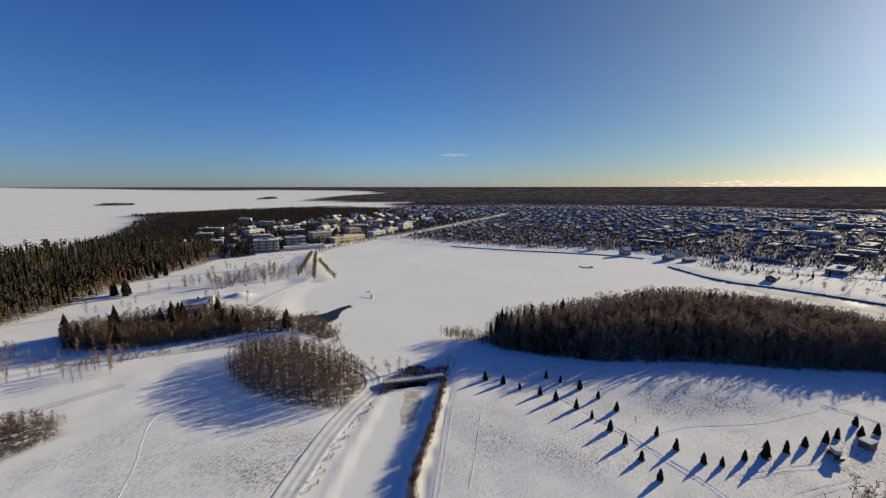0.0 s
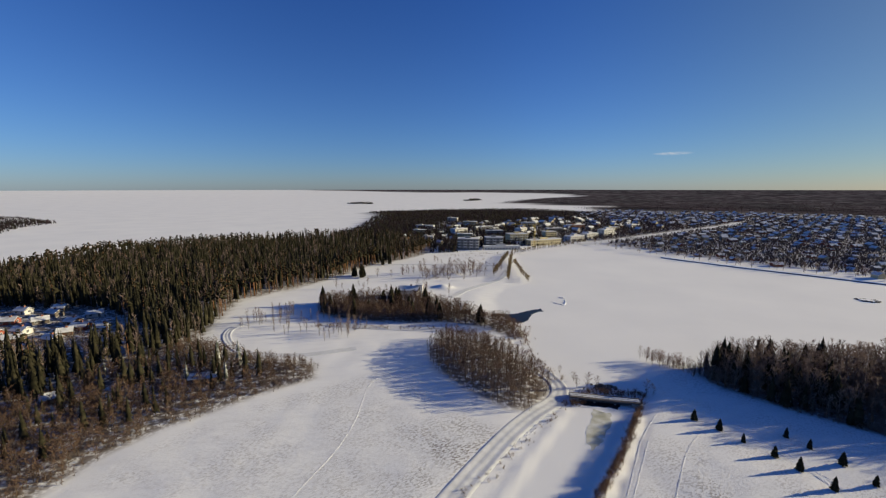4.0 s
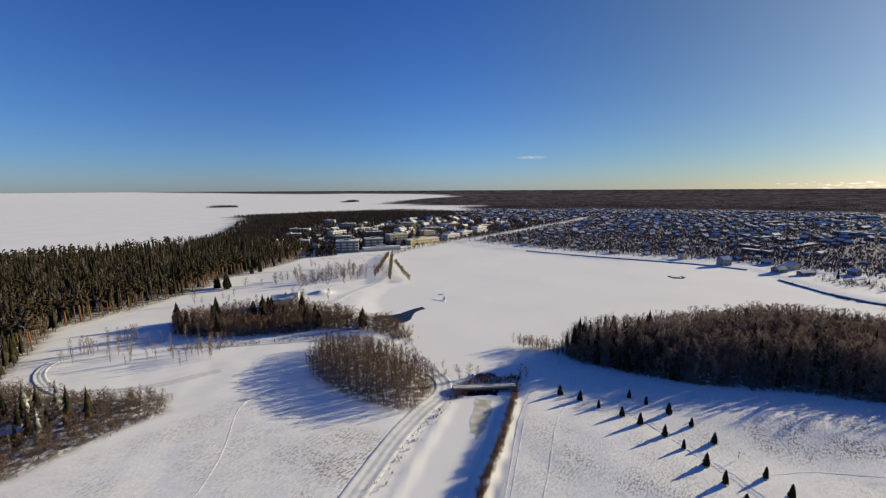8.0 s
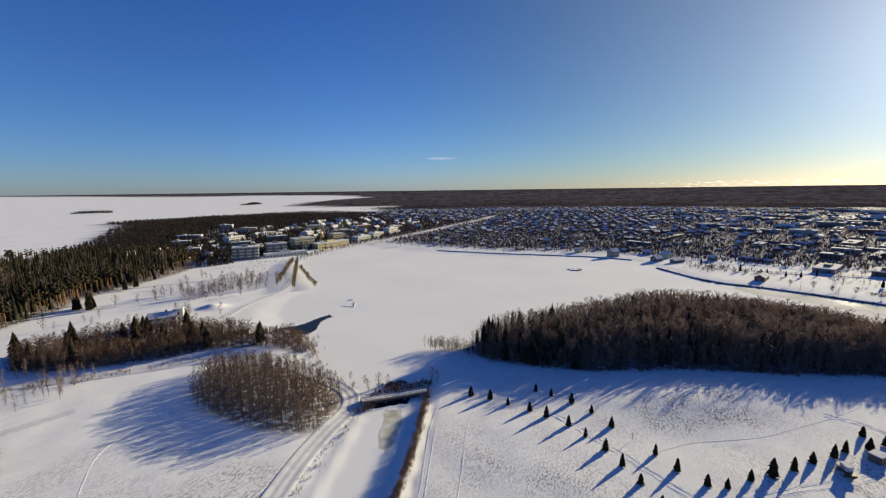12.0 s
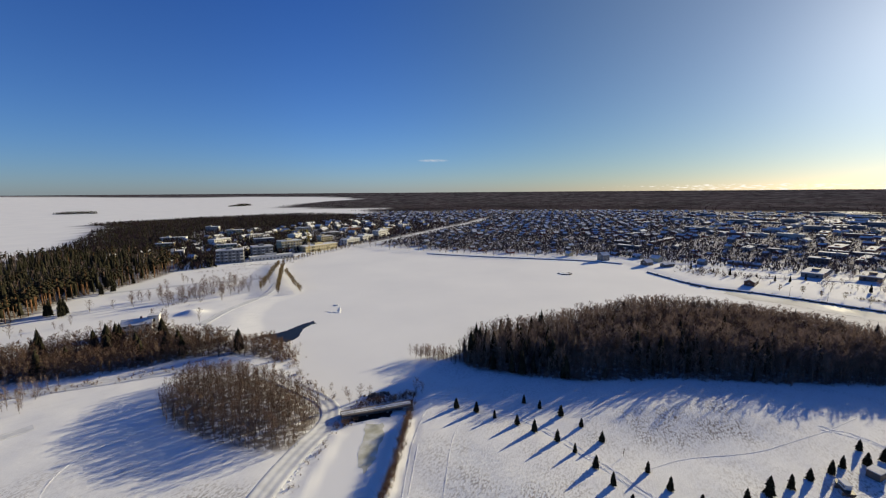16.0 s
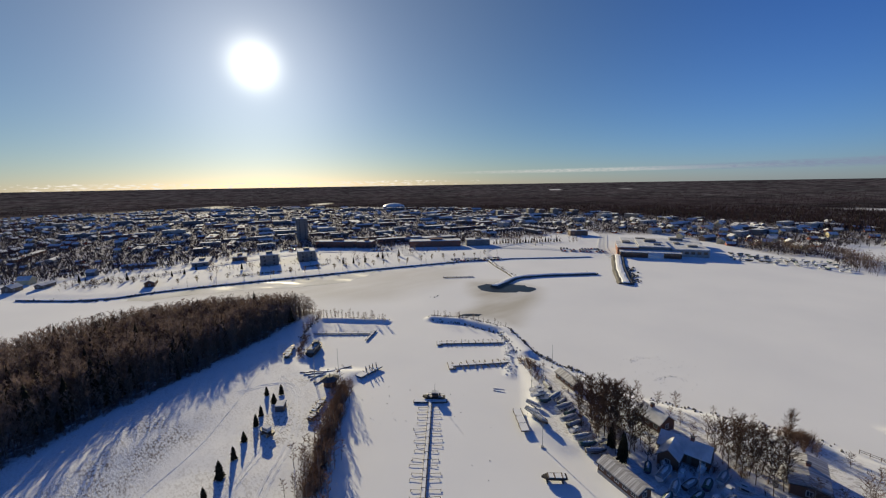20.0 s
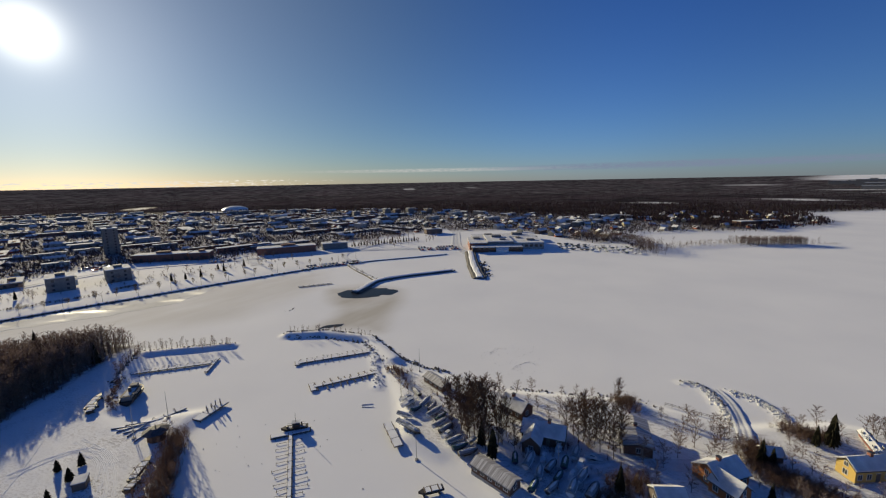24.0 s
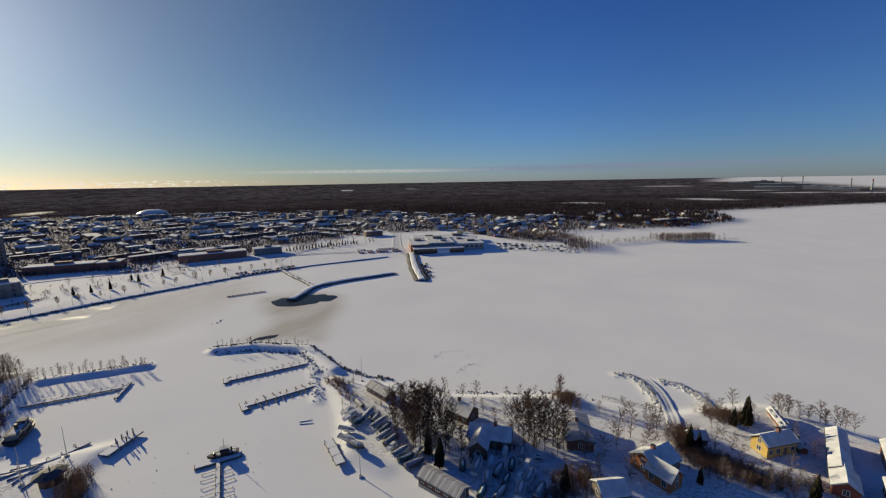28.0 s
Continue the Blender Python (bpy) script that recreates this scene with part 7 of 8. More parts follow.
for x, y, h in ((132, 5, 10), (129, -3, 11), (124, -5, 12), (119, 6, 12), (114, 5, 13), (110, 1, 11), (108, -6, 10), (121, 8, 11), (115, -6, 12), (112, -22, 11), (116, -25, 10), (104, -33, 11), (107, -35, 12), (112, -36, 9), (102, -30, 10), (130, 8, 11), (127, 5, 13), (125, 2, 14), (122, 4, 13), (120, 1, 15), (117, 2.5, 14), (115, -1, 13), (113, 2, 12), (111, -2.5, 12), (118, -4, 11), (123, -1, 12), (128, 1, 10), (116, 4, 12),
                (113, -24.5, 10), (110, -26, 12), (108, -28, 13), (111, -30, 12), (106, -31, 11), (114, -33, 10), (121, -30, 7), (124, -33, 7), (128, -47, 8), (126, -45, 7), (109, -24, 11), (124, 5, 12), (121, -1, 14), (119, 4, 13), (126, 8, 11), (112, -4, 12), (117, 0, 14), (107, -26, 12), (112, -27, 12), (109, -31, 12), (105, -28, 10), (115, -29, 9), (123, 2, 13)):
    plant(f"big{PLANT.randint(3)}", x, y, h, PLANT.rand() * 360, PLANT.uniform(0.85, 1.15))
for x, y, h in ((134, -6, 7), (130, -9, 7), (119, -20, 6), (121, -24, 7), (99, -36, 8), (97, -40, 7), (100, -46, 8), (96, -52, 8), (98, -56, 9), (112, -58, 6), (108, -62, 6), (106, -66, 5), (100, -78, 7), (95, -76, 6), (88, -92, 6), (82, -90, 5), (103, -49, 9), (103, -53, 10), (89, -41, 8), (101, -57, 8), (102.5, -60, 9), (99, -62, 6), (97, -60, 7), (93, -35, 6), (104, -85, 6), (107, -84, 6), (105, -92, 7), (98, -90, 7), (90, -73, 6),
                (92, -70, 7), (86, -70, 6), (82, -72, 5), (80, -78, 6), (78, -70, 5), (136, -21, 6), (133, -30, 4), (132, -34, 4.5), (131, -39, 4), (142, -7, 6), (141, -11, 6), (128, -17, 5), (126, -19, 5), (84, -62, 6),
                (81, -60, 6), (88, -57, 5), (119, -48, 4), (116, -53, 4), (76, -75, 6), (80, -64, 5), (137, -16, 5), (145, -3, 4)):
    plant(f"birch{PLANT.randint(3)}", x, y, h, PLANT.rand() * 360, PLANT.uniform(1.0, 1.4))
for k in range(15):
    t = k / 14
    plant(f"birch{PLANT.randint(3)}", 101 - 14 * t + PLANT.normal(0, 0.6), -102 - 12 * t + PLANT.normal(0, 0.8), PLANT.uniform(4.5, 7), PLANT.rand() * 360, 1.4)
for x, y, h in ((97.5, -87.5, 10), (98.5, -84, 6.5), (98.5, -88.4, 9), (94, -63.5, 8), (93, -65.5, 6), (91, -25, 8), (107, 0, 9), (109.5, -1, 7), (72, -74, 8), (84, -56, 5), (112.5, 1.5, 8)):
    plant(f"spruce{PLANT.randint(2)}", x, y, h, PLANT.rand() * 360, 0.85)
shrubs("headland_brush", [(101, -69), (95, -64), (90, -62), (86, -66), (80, -70)], 620, 1.7, 1.2, 3.6, [BARK, BUSH], "dense reddish brown hedge between the yards", 41)
shrubs("headland_brush", [(106, -84), (104, -84), (100, -90)], 220, 1.6, 1.0, 3.0, [BARK, BUSH], "brown scrub behind the ice-bound mole", 42)
shrubs("headland_brush", [(140, 14), (128, 6), (116, -4), (108, -24), (112, -32)], 260, 4.0, 0.8, 2.6, [BARK, BUSH], "brown undergrowth below the headland trees", 43)
shrubs("headland_brush", [(94, -34), (92, -26), (88, -20)], 220, 2.2, 1.0, 3.2, [BARK, BUSH], "brown thicket at the boat yard", 44)
shrubs("headland_brush", [(100, -66), (94, -62), (88, -66), (80, -74), (74, -80)], 260, 2.2, 0.8, 2.8, [BARK, BUSH], "brown hedge and brush between the yards", 21)
shrubs("headland_brush", [(156, 20), (163, 26), (150, 20), (146, 20)], 90, 1.2, 0.8, 3.0, [BARK, BUSH], "brown brush on the breakwater root", 22)
shrubs("headland_brush", [(126, -45), (128, -50), (122, -46)], 110, 1.6, 1.0, 3.5, [BARK, BUSH], "tangled brush on the point", 23)
ribbon("lane", [(60, -72), (80, -66), (95, -58), (100, -30), (96, -12)], 3.0, ROADSNOW, "trodden lane between the houses", bank=0.15)
ribbon("lane", [(92, -60), (98.8, -65), (111.6, -75), (122, -81), (130, -82.6)], 2.6, ROADSNOW, "snow ramp down to the ice", bank=0.09, lift=0.18)


def fence(a, b, label, n=14):
    ln = math.hypot(b[0] - a[0], b[1] - a[1])
    ob = thing("fence", label, "fence", pose(a[0], a[1], h1(*a), 0, 0, math.degrees(math.atan2(b[1] - a[1], b[0] - a[0]))))
    for k in range(n + 1):
        part("post", MB().tube((ln * k / n, 0, -0.5), (ln * k / n, 0, 1.2), 0.07, 0.07, 5), WOOD_GREY, ob)
    for z in (0.55, 1.0):
        part("rail", MB().box(0, -0.03, z, ln, 0.03, z + 0.1), WOOD_GREY, ob)


fence((93, -62), (74, -76), "weathered wooden fence half buried in snow")
fence((124, -60), (113, -71), "line of thin posts along the shore", 8)

# ---------------------------------------------------------------- waterfront across the lake
def big_house(name, label, x, y, turn, w, d, storeys, wall, category="apartment block", balcony=0, step_h=3.0):
    """A block whose windows and balconies can be told apart."""
    ob = thing(name, label, category, pose(x, y, h1(x, y), 0, 0, turn))
    h = storeys * step_h + 0.5
    part("wall", MB().box(-w / 2, -d / 2, -0.8, w / 2, d / 2, h), wall, ob)
    part("roof", MB().box(-w / 2 - 0.3, -d / 2 - 0.3, h, w / 2 + 0.3, d / 2 + 0.3, h + 0.55), ROOF_SNOW, ob, "flat roof under snow")
    part("plant_room", MB().box(-w * 0.15, -d * 0.2, h + 0.5, w * 0.1, d * 0.15, h + 2.4), wall, ob)
    n = max(3, int(w / 3.4))
    for s in range(storeys):
        for k in range(n):
            cx = -w / 2 + (k + 0.5) * w / n
            z = 1.0 + s * step_h
            part("window", MB().box(cx - 0.75, -d / 2 - 0.05, z, cx + 0.75, -d / 2 + 0.1, z + 1.5), GLASS, ob)
            if balcony and k % balcony == 0 and s:
                part("balcony", MB().box(cx - 1.5, -d / 2 - 1.5, z - 1.0, cx + 1.5, -d / 2, z + 0.05), PLASTER_W, ob)
        for k in range(2):
            cy = -d / 4 + k * d / 2
            part("window", MB().box(w / 2 - 0.1, cy - 0.75, 1.0 + s * step_h, w / 2 + 0.05, cy + 0.75, 2.5 + s * step_h), GLASS, ob)
            part("window", MB().box(-w / 2 - 0.05, cy - 0.75, 1.0 + s * step_h, -w / 2 + 0.1, cy + 0.75, 2.5 + s * step_h), GLASS, ob)
    return ob


big_house("waterfront_block", "pale waterfront apartment block with balconies", -186, 424, 20, 24, 14, 4, PLASTER_G, balcony=2)
big_house("waterfront_block", "pale waterfront apartment block with balconies", -165, 449, 30, 20, 14, 4, PLASTER_G, balcony=2)
big_house("low_pavilion", "long low white pavilion by the lake", -152, 440, 34, 42, 8, 1, PLASTER_W, "pavilion", step_h=3.6)
big_house("waterfront_block", "pale yellow apartment block by the lake", -152, 497, 42, 24, 14, 4, PLASTER_Y, balcony=2)
big_house("building_site", "half-built yellow block beside a crane", -120, 506, 52, 46, 12, 2, PLASTER_Y, "building")
big_house("lakeside_terrace", "white lakeside terrace with snowy flat roof", -92, 562, 58, 26, 11, 2, PLASTER_W)
big_house("lakeside_terrace", "white lakeside terrace with snowy flat roof", -78, 600, 60, 24, 11, 2, PLASTER_W)
big_house("lakeside_terrace", "white lakeside terrace with snowy flat roof", -60, 640, 62, 26, 11, 3, PLASTER_W)
for x, y, tu, w, st, wl, lb in ((-225, 500, 25, 26, 3, PLASTER_Y, "pale yellow block among the pines"), (-262, 560, 70, 34, 3, PLASTER_W, "white block among the trees"), (-205, 560, 32, 30, 3, PLASTER_G, "grey slab block among the trees"),
                                (-250, 640, 58, 30, 2, PLASTER_W, "white slab block among the trees"), (-180, 610, 80, 26, 3, PLASTER_W, "white slab block among the trees"), (-300, 690, 20, 30, 3, PLASTER_Y, "pale yellow slab block"),
                                (-140, 660, 42, 34, 2, PLASTER_G, "low grey block with a snowy roof"), (-200, 720, 30, 30, 3, PLASTER_W, "white slab block with a snowy roof"), (-350, 610, 15, 40, 2, PLASTER_W, "low white school building under snow"),
                                (-120, 740, 48, 36, 2, BRICK, "long brick block with a snowy roof"), (-60, 720, 55, 32, 2, PLASTER_Y, "pale yellow slab block"), (-370, 760, 10, 26, 3, TOWN_PALE, "pale block on the wooded ridge"), (-130, 580, 45, 22, 3, PLASTER_Y, "pale yellow block behind the lake front"),
                                (-30, 790, 60, 34, 2, PLASTER_W, "white slab block with a snowy roof"), (-320, 540, 20, 26, 2, PLASTER_Y, "pale yellow villa among the pines"), (-265, 470, 25, 18, 2, PLASTER_W, "white villa among the spruces")):
    block("apartment_building", w * 0.8, 11, st, wl, lb, step_h=2.6).matrix_basis = pose(x, y, h1(x, y), 0, 0, tu)


def crane(x, y, h, jib, turn):
    ob = thing("tower_crane", "yellow lattice tower crane", "crane", pose(x, y, h1(x, y) - 0.2, 0, 0, turn))
    mast = MB()
    for sx, sy in ((-1, -1), (1, -1), (1, 1), (-1, 1)):
        mast.tube((sx * 0.7, sy * 0.7, 0), (sx * 0.7, sy * 0.7, h), 0.14, 0.14, 4)
    for k in range(int(h / 2)):
        mast.tube((-0.7, -0.7, 2 * k), (0.7, -0.7, 2 * k + 2), 0.08, 0.08, 3)
        mast.tube((0.7, 0.7, 2 * k), (-0.7, 0.7, 2 * k + 2), 0.08, 0.08, 3)
    part("mast", mast, CRANE_Y, ob)
    jb = MB()
    for sy in (-0.6, 0.6):
        jb.tube((-jib * 0.3, sy, h), (jib, sy, h), 0.13, 0.1, 4)
    jb.tube((-jib * 0.3, 0, h + 1.1), (jib, 0, h + 0.8), 0.1, 0.08, 4)
    for k in range(int(jib / 2)):
        jb.tube((2 * k, -0.6, h), (2 * k + 1, 0, h + 1), 0.06, 0.06, 3)
        jb.tube((2 * k + 1, 0, h + 1), (2 * k + 2, 0.6, h), 0.06, 0.06, 3)
    part("jib", jb, CRANE_Y, ob)
    part("counterweight", MB().box(-jib * 0.32, -0.9, h - 1.6, -jib * 0.22, 0.9, h + 0.2), CONCRETE, ob)
    part("cab", MB().box(0.8, -0.9, h - 2.2, 2.4, 0.9, h - 0.3), CRANE_Y, ob)
    part("footing", MB().box(-2, -2, -0.6, 2, 2, 0.6), CONCRETE, ob)


crane(-124, 478, 27, 26, 200)

# white villa on the lake meadow with its little tower
cottage("white_villa", "white villa with a stepped snowy roof", -137, 217.5, 22, 12.5, 7.5, 4.8, 2.0, PLASTER_W, 4)
tw = thing("villa_tower", "square white tower of the villa", "tower", pose(-131.5, 221.5, h1(-131.5, 221.5), 0, 0, 22))
part("wall", MB().box(-2.2, -2.2, -0.8, 2.2, 2.2, 7.6), PLASTER_W, tw)
part("roof", MB().box(-2.5, -2.5, 7.6, 2.5, 2.5, 8.0), ROOF_SNOW, tw)
for s in (-1, 1):
    part("window", MB().box(-0.6, s * 2.2 - 0.04, 4.8, 0.6, s * 2.2 + 0.04, 6.4), GLASS, tw)
cottage("garden_hut", "small dark hut among bare bushes", -91, 203, 40, 6, 5, 2.6, 1.6, WOOD_BROWN, 2, "hut")
# plank landing by the pool in the ice
bl = thing("bathing_jetty", "dark wooden bathing jetty at the open water", "jetty", pose(-73, 209.5, 0.1, 0, 0, 35))
for k in range(7):
    part("plank", MB().box(-3.5 + k, -1.0, 0.3, -2.55 + k, 1.0, 0.45), WOOD_BROWN, bl)
for k in range(2):
    part("beam", MB().box(-3.5, -0.8 + 1.5 * k, -0.2, 3.4, -0.6 + 1.5 * k, 0.3), WOOD_GREY, bl)

# yards hidden in the forest
for x, y, tu, wl, w in ((-267, 74, 20, PLASTER_W, 10), (-249, 90, 35, WOOD_RED, 10), (-289, 94, 10, WOOD_GREY, 11), (-268, 104, 60, PLASTER_W, 10), (-292, 77, 40, WOOD_RED, 10), (-240, 76, 15, WOOD_GREY, 9), (-238, 95, 30, PLASTER_W, 7),
                        (-256, 68, 50, WOOD_BROWN, 10), (-273, 66, 25, WOOD_RED, 11), (-310, 88, 20, PLASTER_W, 10), (-279, 85, 70, WOOD_GREY, 9), (-262, 92, 15, WOOD_BROWN, 9), (-246, 83, 60, WOOD_BROWN, 8), (-298, 100, 30, WOOD_GREY, 9)):
    cottage("garden_cottage", {"white_plaster": "white", "red_ochre_boards": "red ochre", "pale_yellow_plaster": "pale yellow", "weathered_wood": "grey", "brown_boards": "brown"}[wl.name] + " cottage in a forest clearing under snow", x, y, tu, w * 0.72, 4.8, 2.3, 1.4, wl, 2)
cottage("forest_shed", "long low shed with a white snowy roof in the thicket", -140.5, 84, 40, 9, 4.5, 2.4, 1.0, WOOD_GREY, 3, "shed", chimney=False)
cottage("forest_shed", "small shed with a snowy roof among saplings", -171, 52, 70, 5, 4, 2.2, 1.2, WOOD_BROWN, 1, "shed", chimney=False)

# ---------------------------------------------------------------- shore and promenade of the town
cottage("lake_house", "tall grey house at the lake corner with a snowy roof", 184, 405, 20, 9, 7, 5.4, 2.4, PLASTER_G, 3)
cottage("shore_house", "broad weathered grey shore house with a snowy roof", 211, 374, 20, 8.5, 6.5, 3.0, 2.0, WOOD_GREY, 3)
cottage("shore_shed", "low dark shed on the shore", 225, 365, 20, 13, 4.5, 2.4, 1.1, WOOD_GREY, 3, "shed", chimney=False)
cottage("quay_shed", "low dark shed by the quay", 243, 292, 40, 16, 6, 3.0, 1.6, WOOD_BROWN, 4, "shed", chimney=False)
big_house("town_villa", "dark square apartment house near the promenade", 326, 254, 36, 19, 15, 3, TOWN_GREY, balcony=2)
big_house("town_villa", "dark square apartment house near the promenade", 349, 231, 36, 19, 15, 3, TOWN_GREY, balcony=2)
big_house("town_villa", "low annexe beside the apartment house", 366, 236, 36, 12, 9, 1, TOWN_BROWN)
big_house("town_villa", "low annexe beside the apartment house", 341, 262, 36, 11, 9, 2, TOWN_BROWN)
big_house("tower_block", "tall grey concrete tower block", 482, 316, 36, 15, 13, 9, TOWN_GREY, "tower block")
big_house("school_wing", "long dark brick building near the promenade", 430, 240, 96, 46, 14, 2, BRICK, "building")
big_house("school_wing", "red brick hall at the end of the long building", 432, 206, 96, 17, 15, 2, BRICK, "building")
big_house("service_hall", "low flat hall with a snowy roof", 318, 318, 36, 30, 13, 1, TOWN_GREY, "building")
big_house("service_hall", "low flat hall with a snowy roof", 345, 300, 36, 24, 12, 1, TOWN_BROWN, "building")
big_house("shop_row", "long low shop building facing the park", 448, 130, 105, 56, 14, 2, BRICK, "building")
big_house("shop_row", "low shop building facing the park", 462, 84, 105, 26, 13, 2, TOWN_GREY, "building")
big_house("harbour_office", "yellowish low office by the harbour road", 560, -34, 100, 22, 13, 2, TOWN_BROWN, "building")

# large harbour hall
hall = thing("market_hall", "large flat-roofed market hall in sections with snowy roofs", "hall", pose(436, -94, h1(436, -94), 0, 0, 82))
for x, y, w, d, h, m in ((-26, 0, 30, 44, 6.2, CONCRETE), (3, -4, 26, 50, 7.6, PLASTER_G), (26, 4, 18, 40, 6.8, BRICK), (8, 28, 50, 14, 4.2, WOOD_BROWN), (-8, -42, 74, 26, 5.6, TOWN_GREY)):
    sec = part("section", MB().box(x - w / 2, y - d / 2, -0.8, x + w / 2, y + d / 2, h), m, hall)
    part("roof", MB().box(x - w / 2 - 0.3, y - d / 2 - 0.3, h, x + w / 2 + 0.3, y + d / 2 + 0.3, h + 0.6), ROOF_SNOW, sec)
    for k in range(int(w / 5)):
        part("window", MB().box(x - w / 2 + 1.5 + 5 * k, y + d / 2 - 0.1, 2.2, x - w / 2 + 4.5 + 5 * k, y + d / 2 + 0.05, 4.6), GLASS, sec)
for x, y, w, d, z, h in ((-30, 6, 8, 6, 6.8, 1.6), (-20, -12, 5, 9, 6.8, 1.2), (4, -12, 10, 8, 8.2, 2.2), (0, 10, 6, 5, 8.2, 1.4), (26, -6, 7, 10, 7.4, 1.6), (-24, -44, 12, 8, 6.2, 2.4), (10, -40, 9, 7, 6.2, 2.0)):
    part("roof_plant", MB().box(x - w / 2, y - d / 2, z, x + w / 2, y + d / 2, z + h), TOWN_GREY, hall)
tent = thing("white_tent", "white marquee on the harbour front", "tent", pose(402, -86, h1(402, -86), 0, 0, 70))
part("canopy", MB().gable(-6, -4, 6, 4, 2.6, 2.4, 0.1, 0.1), HULL_W, tent)
part("wall", MB().gable_wall(-6, -4, -0.3, 6, 4, 2.6, 2.4), HULL_W, tent)

# promenade trees, parked cars
for k in range(24):
    t = k / 23
    x, y = 240 + 150 * t, 268 - 206 * t
    plant(f"willow{PLANT.randint(2)}", x + 6 + PLANT.normal(0, 1), y + 6 + PLANT.normal(0, 1), PLANT.uniform(4, 6), PLANT.rand() * 360, 1.3)
for k in range(40):
    t = PLANT.rand()
    plant(f"birch{PLANT.randint(3)}", 262 + 118 * t + PLANT.uniform(4, 60), 288 - 190 * t + PLANT.uniform(-6, 44), PLANT.uniform(4, 8), PLANT.rand() * 360, 1.4)
for k in range(56):
    plant(f"birch{PLANT.randint(3)}", 456 + PLANT.uniform(0, 90), 86 - PLANT.uniform(0, 120), PLANT.uniform(4, 8), PLANT.rand() * 360, 1.3)
for k in range(46):
    t = k / 45
    x, y = -60 + 235 * t, 520 - 105 * t
    plant(f"birch{PLANT.randint(3)}", x + PLANT.normal(0, 4), y + 6 + PLANT.uniform(0, 12) - 22 * math.sin(3.14 * t), PLANT.uniform(5, 9), PLANT.rand() * 360, 1.3)
for x, y in ((334, 186), (338, 178), (345, 170), (363, 160), (268, 300), (276, 296), (250, 322), (262, 310), (372, 168), (300, 262), (246, 335), (238, 352), (380, 150), (292, 300)):
    plant(f"spruce{PLANT.randint(2)}", x, y, PLANT.uniform(4.5, 8), PLANT.rand() * 360, 0.85)
for k in range(24):
    plant(f"spruce{PLANT.randint(2)}", 470 + PLANT.normal(0, 3) + k * 1.2, 66 - k * 3.2, PLANT.uniform(4, 7), PLANT.rand() * 360, 0.9)


def street_lamp(x, y):
    ob = thing("street_lamp", "thin dark street lamp on the promenade", "lamp", pose(x, y, h1(x, y) - 0.1), group="promenade lamps")
    part("post", MB().tube((0, 0, 0), (0, 0, 6), 0.09, 0.06, 6), DARK, ob)
    part("arm", MB().tube((0, 0, 6), (0.9, 0, 6.2), 0.05, 0.04, 5), DARK, ob)
    part("lamp_head", MB().box(0.7, -0.15, 6.1, 1.4, 0.15, 6.25), DARK, ob)


for k in range(15):
    t = k / 14
    street_lamp(244 + 150 * t, 262 - 206 * t)


def car(key, paint, label):
    ob = thing("car", label, "car", group="parked cars")
    v = [(-2.2, 0.35), (2.2, 0.35), (2.2, 0.85), (1.2, 1.0), (0.6, 1.5), (-1.3, 1.5), (-2.0, 1.0), (-2.2, 0.9)]
    n = len(v)
    mb = MB().add([(x, -0.85, z) for x, z in v] + [(x, 0.85, z) for x, z in v], [tuple(range(n)), tuple(range(2 * n - 1, n - 1, -1))] + [((i + 1) % n, i, n + i, n + (i + 1) % n) for i in range(n)])
    part("body", mb, paint, ob)
    part("window", MB().box(-1.5, -0.87, 1.0, 0.8, 0.87, 1.4), GLASS, ob)
    part("snow_cap", MB().box(-1.2, -0.75, 1.5, 0.5, 0.75, 1.6), ROOF_SNOW, ob)
    for x in (-1.4, 1.4):
        for y in (-0.8, 0.8):
            part("wheel", MB().tube((x, y - 0.1, 0.33), (x, y + 0.1, 0.33), 0.33, 0.33, 10), DARK, ob)
    TEMPLATES[key] = (ob, 1.0)


for k, (pt, w) in enumerate(zip(CAR_COLS, ("white", "grey", "red", "blue", "black"))):
    car(f"car{k}", pt, f"{w} parked car with snow on its roof")
for i in range(2):
    for k in range(15):
        if PLANT.rand() < 0.8:
            x, y = 363 + 1.5 * i * 4 + k * 1.1, 92 - k * 2.9 + 3 * i
            copy_thing(TEMPLATES[f"car{PLANT.randint(5)}"][0], pose(x, y, h1(x, y), 0, 0, 25 + PLANT.uniform(-4, 4)))
for i in range(3):
    for k in range(14):
        if PLANT.rand() < 0.75:
            x, y = 428 + 8 * i, -6 - k * 3.0
            copy_thing(TEMPLATES[f"car{PLANT.randint(5)}"][0], pose(x, y, h1(x, y), 0, 0, PLANT.uniform(-4, 4)))
for k in range(22):
    x, y = 388 + PLANT.uniform(0, 26), 258 + PLANT.uniform(0, 34)
    copy_thing(TEMPLATES[f"car{PLANT.randint(5)}"][0], pose(x, y, h1(x, y), 0, 0, 36 + 90 * PLANT.randint(2) + PLANT.uniform(-4, 4)))
for k in range(18):
    x, y = 404 + PLANT.uniform(0, 16), 168 + PLANT.uniform(0, 22)
    copy_thing(TEMPLATES[f"car{PLANT.randint(5)}"][0], pose(x, y, h1(x, y), 0, 0, 20 + PLANT.uniform(-6, 6)))
# boats laid up beyond the hall
for i in range(4):
    for k in range(13):
        if PLANT.rand() < 0.85:
            x, y = 404 + 8.5 * i - 3.6 * k + PLANT.normal(0, 1), -148 - 5.0 * k - 3.4 * i + PLANT.normal(0, 1)
            moor(f"boat{(0, 1, 3, 4)[PLANT.randint(4)]}", x, y, PLANT.uniform(0, 360))
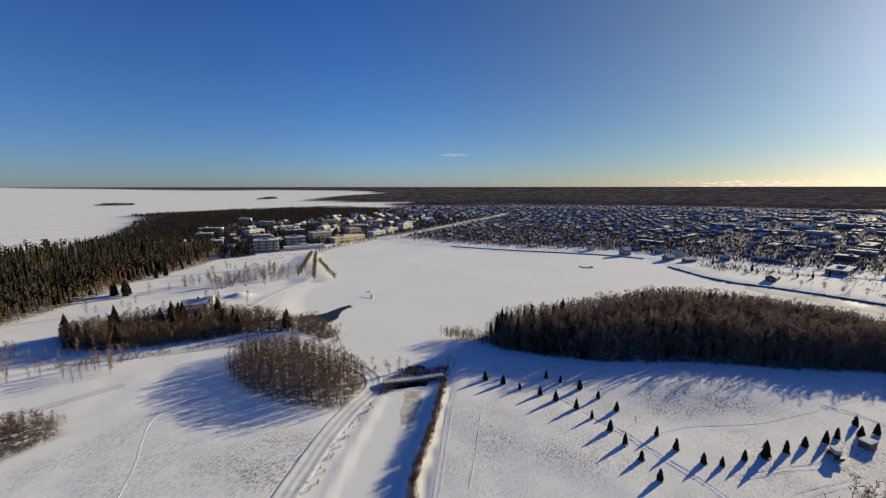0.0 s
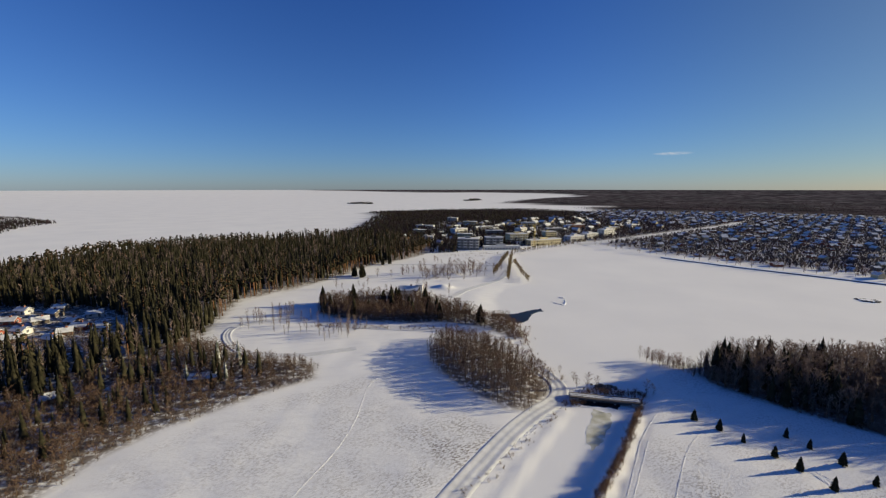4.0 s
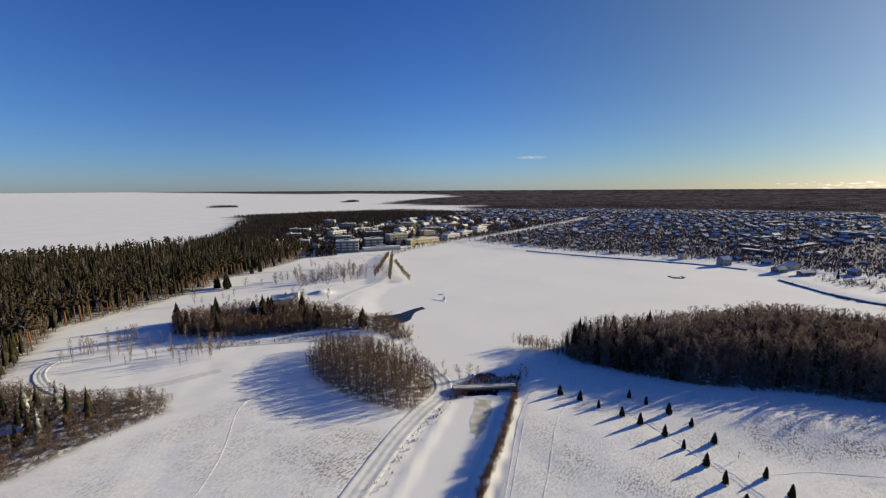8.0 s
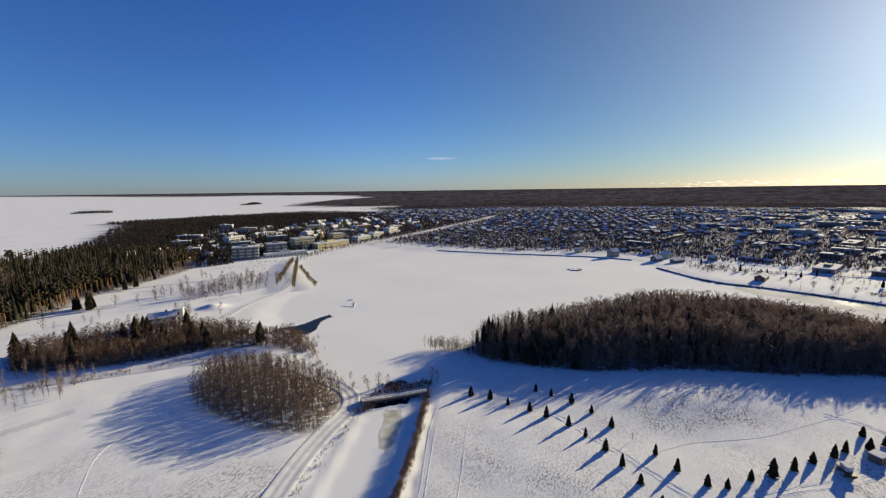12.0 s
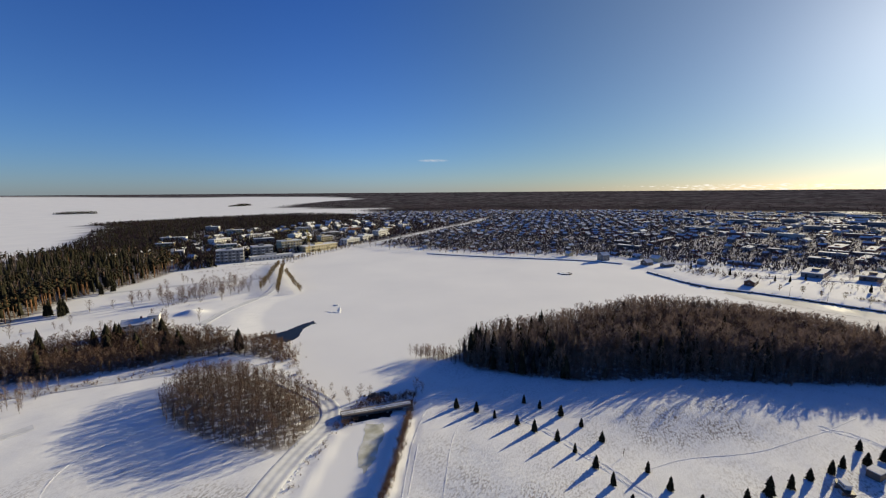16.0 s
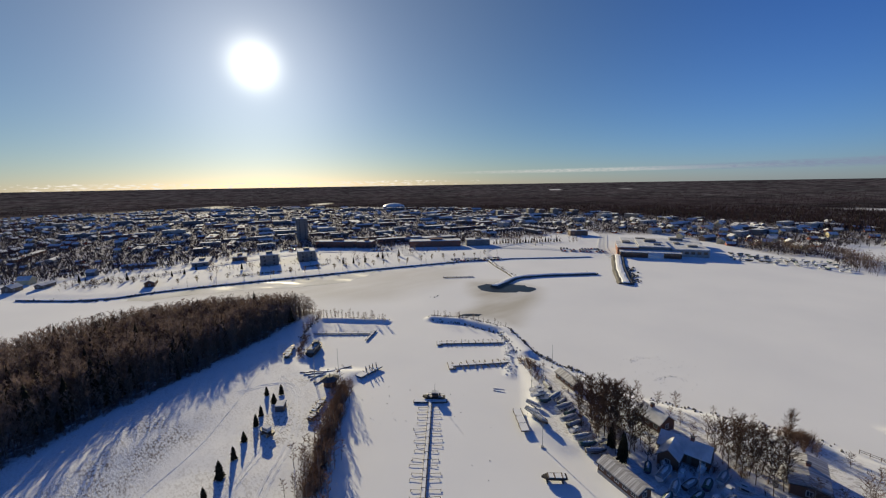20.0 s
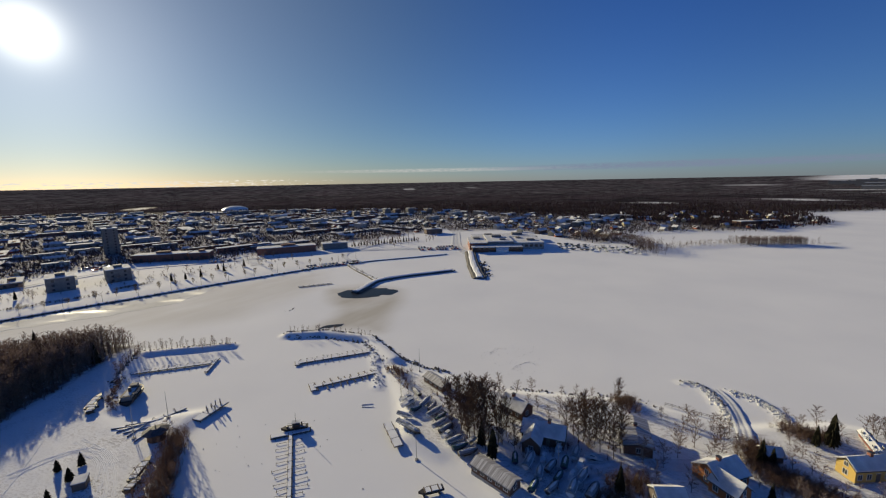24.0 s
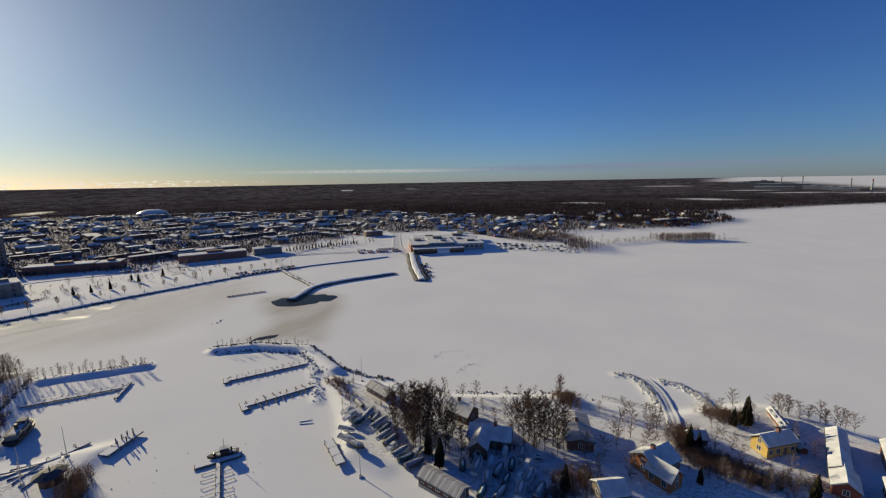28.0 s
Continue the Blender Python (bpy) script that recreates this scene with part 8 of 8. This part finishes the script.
# houses beyond, on the eastern shore
cottages = [("red", WOOD_RED), ("white", PLASTER_W), ("pale yellow", PLASTER_Y)]
for k in range(110):
    lb, wl = cottages[PLANT.randint(3)]
    x, y = 470 + PLANT.uniform(0, 260), -150 - PLANT.uniform(0, 520)
    if signed(np.array([x]), np.array([y]), WEST)[0] > 18:
        m = pose(x, y, h1(x, y), 0, 0, PLANT.uniform(0, 180))
        copy_thing(HOUSES[{"red": 2, "white": 0, "pale yellow": 1}[lb]], m)
big_house("shore_hotel", "long low dark building on the far eastern shore", 528, -490, 92, 60, 14, 2, WOOD_BROWN, "building")
shrubs("isle_birches", [(374, -238), (386, -256), (392, -300), (394, -336)], 260, 5.0, 2.0, 5.5, [BIRCH_BARK, TWIG], "leafless birches on a low isle", 31, BARE_FAR)
shrubs("isle_thicket", [(391, -336), (384, -360), (374, -396)], 560, 5.0, 5, 9, [BARK, TWIG], "dense brown thicket on a low isle", 34, BARE_FAR)
shrubs("cape_trees", [(366, -216), (388, -236), (424, -240), (440, -226), (480, -200)], 420, 7.0, 5, 11, [BARK, TWIG], "leafless trees on the eastern point", 32, BARE_FAR)
shrubs("promenade_hedge", [(276, 250), (290, 232), (306, 212)], 120, 0.8, 1.0, 2.2, [BARK, DARK_TWIG], "dark clipped hedge along the promenade", 51)
shrubs("promenade_hedge", [(318, 212), (332, 200)], 90, 0.8, 1.0, 2.0, [BARK, DARK_TWIG], "dark clipped hedge before the houses", 52)
shrubs("park_bushes", [(290, 290), (310, 275), (350, 205), (380, 160), (420, 120)], 160, 12.0, 1.0, 3.5, [BARK, DARK_TWIG], "bare bushes scattered over the snowy park", 53)
shrubs("park_bushes", [(250, 330), (232, 350), (268, 305)], 160, 9.0, 1.0, 4.5, [BARK, DARK_TWIG], "bare bushes round the shore houses", 54)
shrubs("ice_reeds", [(374, -410), (370, -418), (366, -426)], 60, 1.6, 1.0, 2.5, [BARK, TWIG], "reeds and bushes on a spit in the ice", 33, BARE_FAR)


def dome(x, y, r, hgt):
    mb = MB()
    n, rows = 20, 5
    v = []
    for j in range(rows):
        a = j / rows * math.pi / 2
        v += [(r * math.cos(a) * math.cos(6.2832 * i / n), r * math.cos(a) * math.sin(6.2832 * i / n), hgt * math.sin(a)) for i in range(n)]
    v.append((0, 0, hgt))
    f = [(j * n + i, j * n + (i + 1) % n, (j + 1) * n + (i + 1) % n, (j + 1) * n + i) for j in range(rows - 1) for i in range(n)] + [((rows - 1) * n + i, (rows - 1) * n + (i + 1) % n, len(v) - 1) for i in range(n)]
    ob = thing("sports_dome", "pale rounded sports dome far across the town", "dome", pose(x, y, h1(x, y)))
    part("shell", mb.add(v, f), HULL_W, ob)
    part("ring", MB().tube((0, 0, -0.5), (0, 0, 1.2), r + 0.4, r + 0.4, 20), CONCRETE, ob)


dome(1190, 440, 34, 13)


def works():
    for x, y, w, d, h, lb in ((1500, -2080, 150, 40, 16, "long grey factory hall far off"), (1640, -2340, 220, 60, 22, "huge grey factory hall far off"), (1420, -2260, 120, 50, 14, "low white factory hall far off"),
                              (1840, -2460, 110, 60, 34, "tall boiler house of the works"), (2060, -2620, 180, 70, 20, "wide flat factory hall far off"), (1240, -2120, 90, 40, 10, "white warehouse far off"), (1330, -2200, 70, 40, 12, "white warehouse far off")):
        ob = thing("factory_hall", lb, "factory", pose(x, y, h1(x, y), 0, 0, 32), group="halls of the works")
        part("wall", MB().box(-w / 2, -d / 2, -4, w / 2, d / 2, h), TOWN_PALE if "white" in lb else TOWN_GREY, ob)
        part("roof", MB().box(-w / 2 - 1, -d / 2 - 1, h, w / 2 + 1, d / 2 + 1, h + 1.2), ROOF_SNOW, ob, "flat roof under snow")
        part("roof_plant", MB().box(-w * 0.2, -d * 0.2, h + 1.1, w * 0.05, d * 0.2, h + 6), TOWN_GREY, ob)
    for x, y, h in ((1830, -2600, 62), (1690, -2560, 58), (1500, -2620, 44), (1180, -2180, 48)):
        ob = thing("factory_chimney", "tall thin factory chimney on the horizon", "chimney", pose(x, y, h1(x, y) - 1), group="chimneys of the works")
        part("shaft", MB().tube((0, 0, 0), (0, 0, h), 4.0, 2.4, 10), CONCRETE, ob)
        part("collar", MB().tube((0, 0, h - 6), (0, 0, h + 0.5), 2.9, 2.9, 10), BRICK, ob)


works()

for ob, _ in TEMPLATES.values():
    for q in (*ob.children_recursive, ob):
        bpy.data.objects.remove(q)
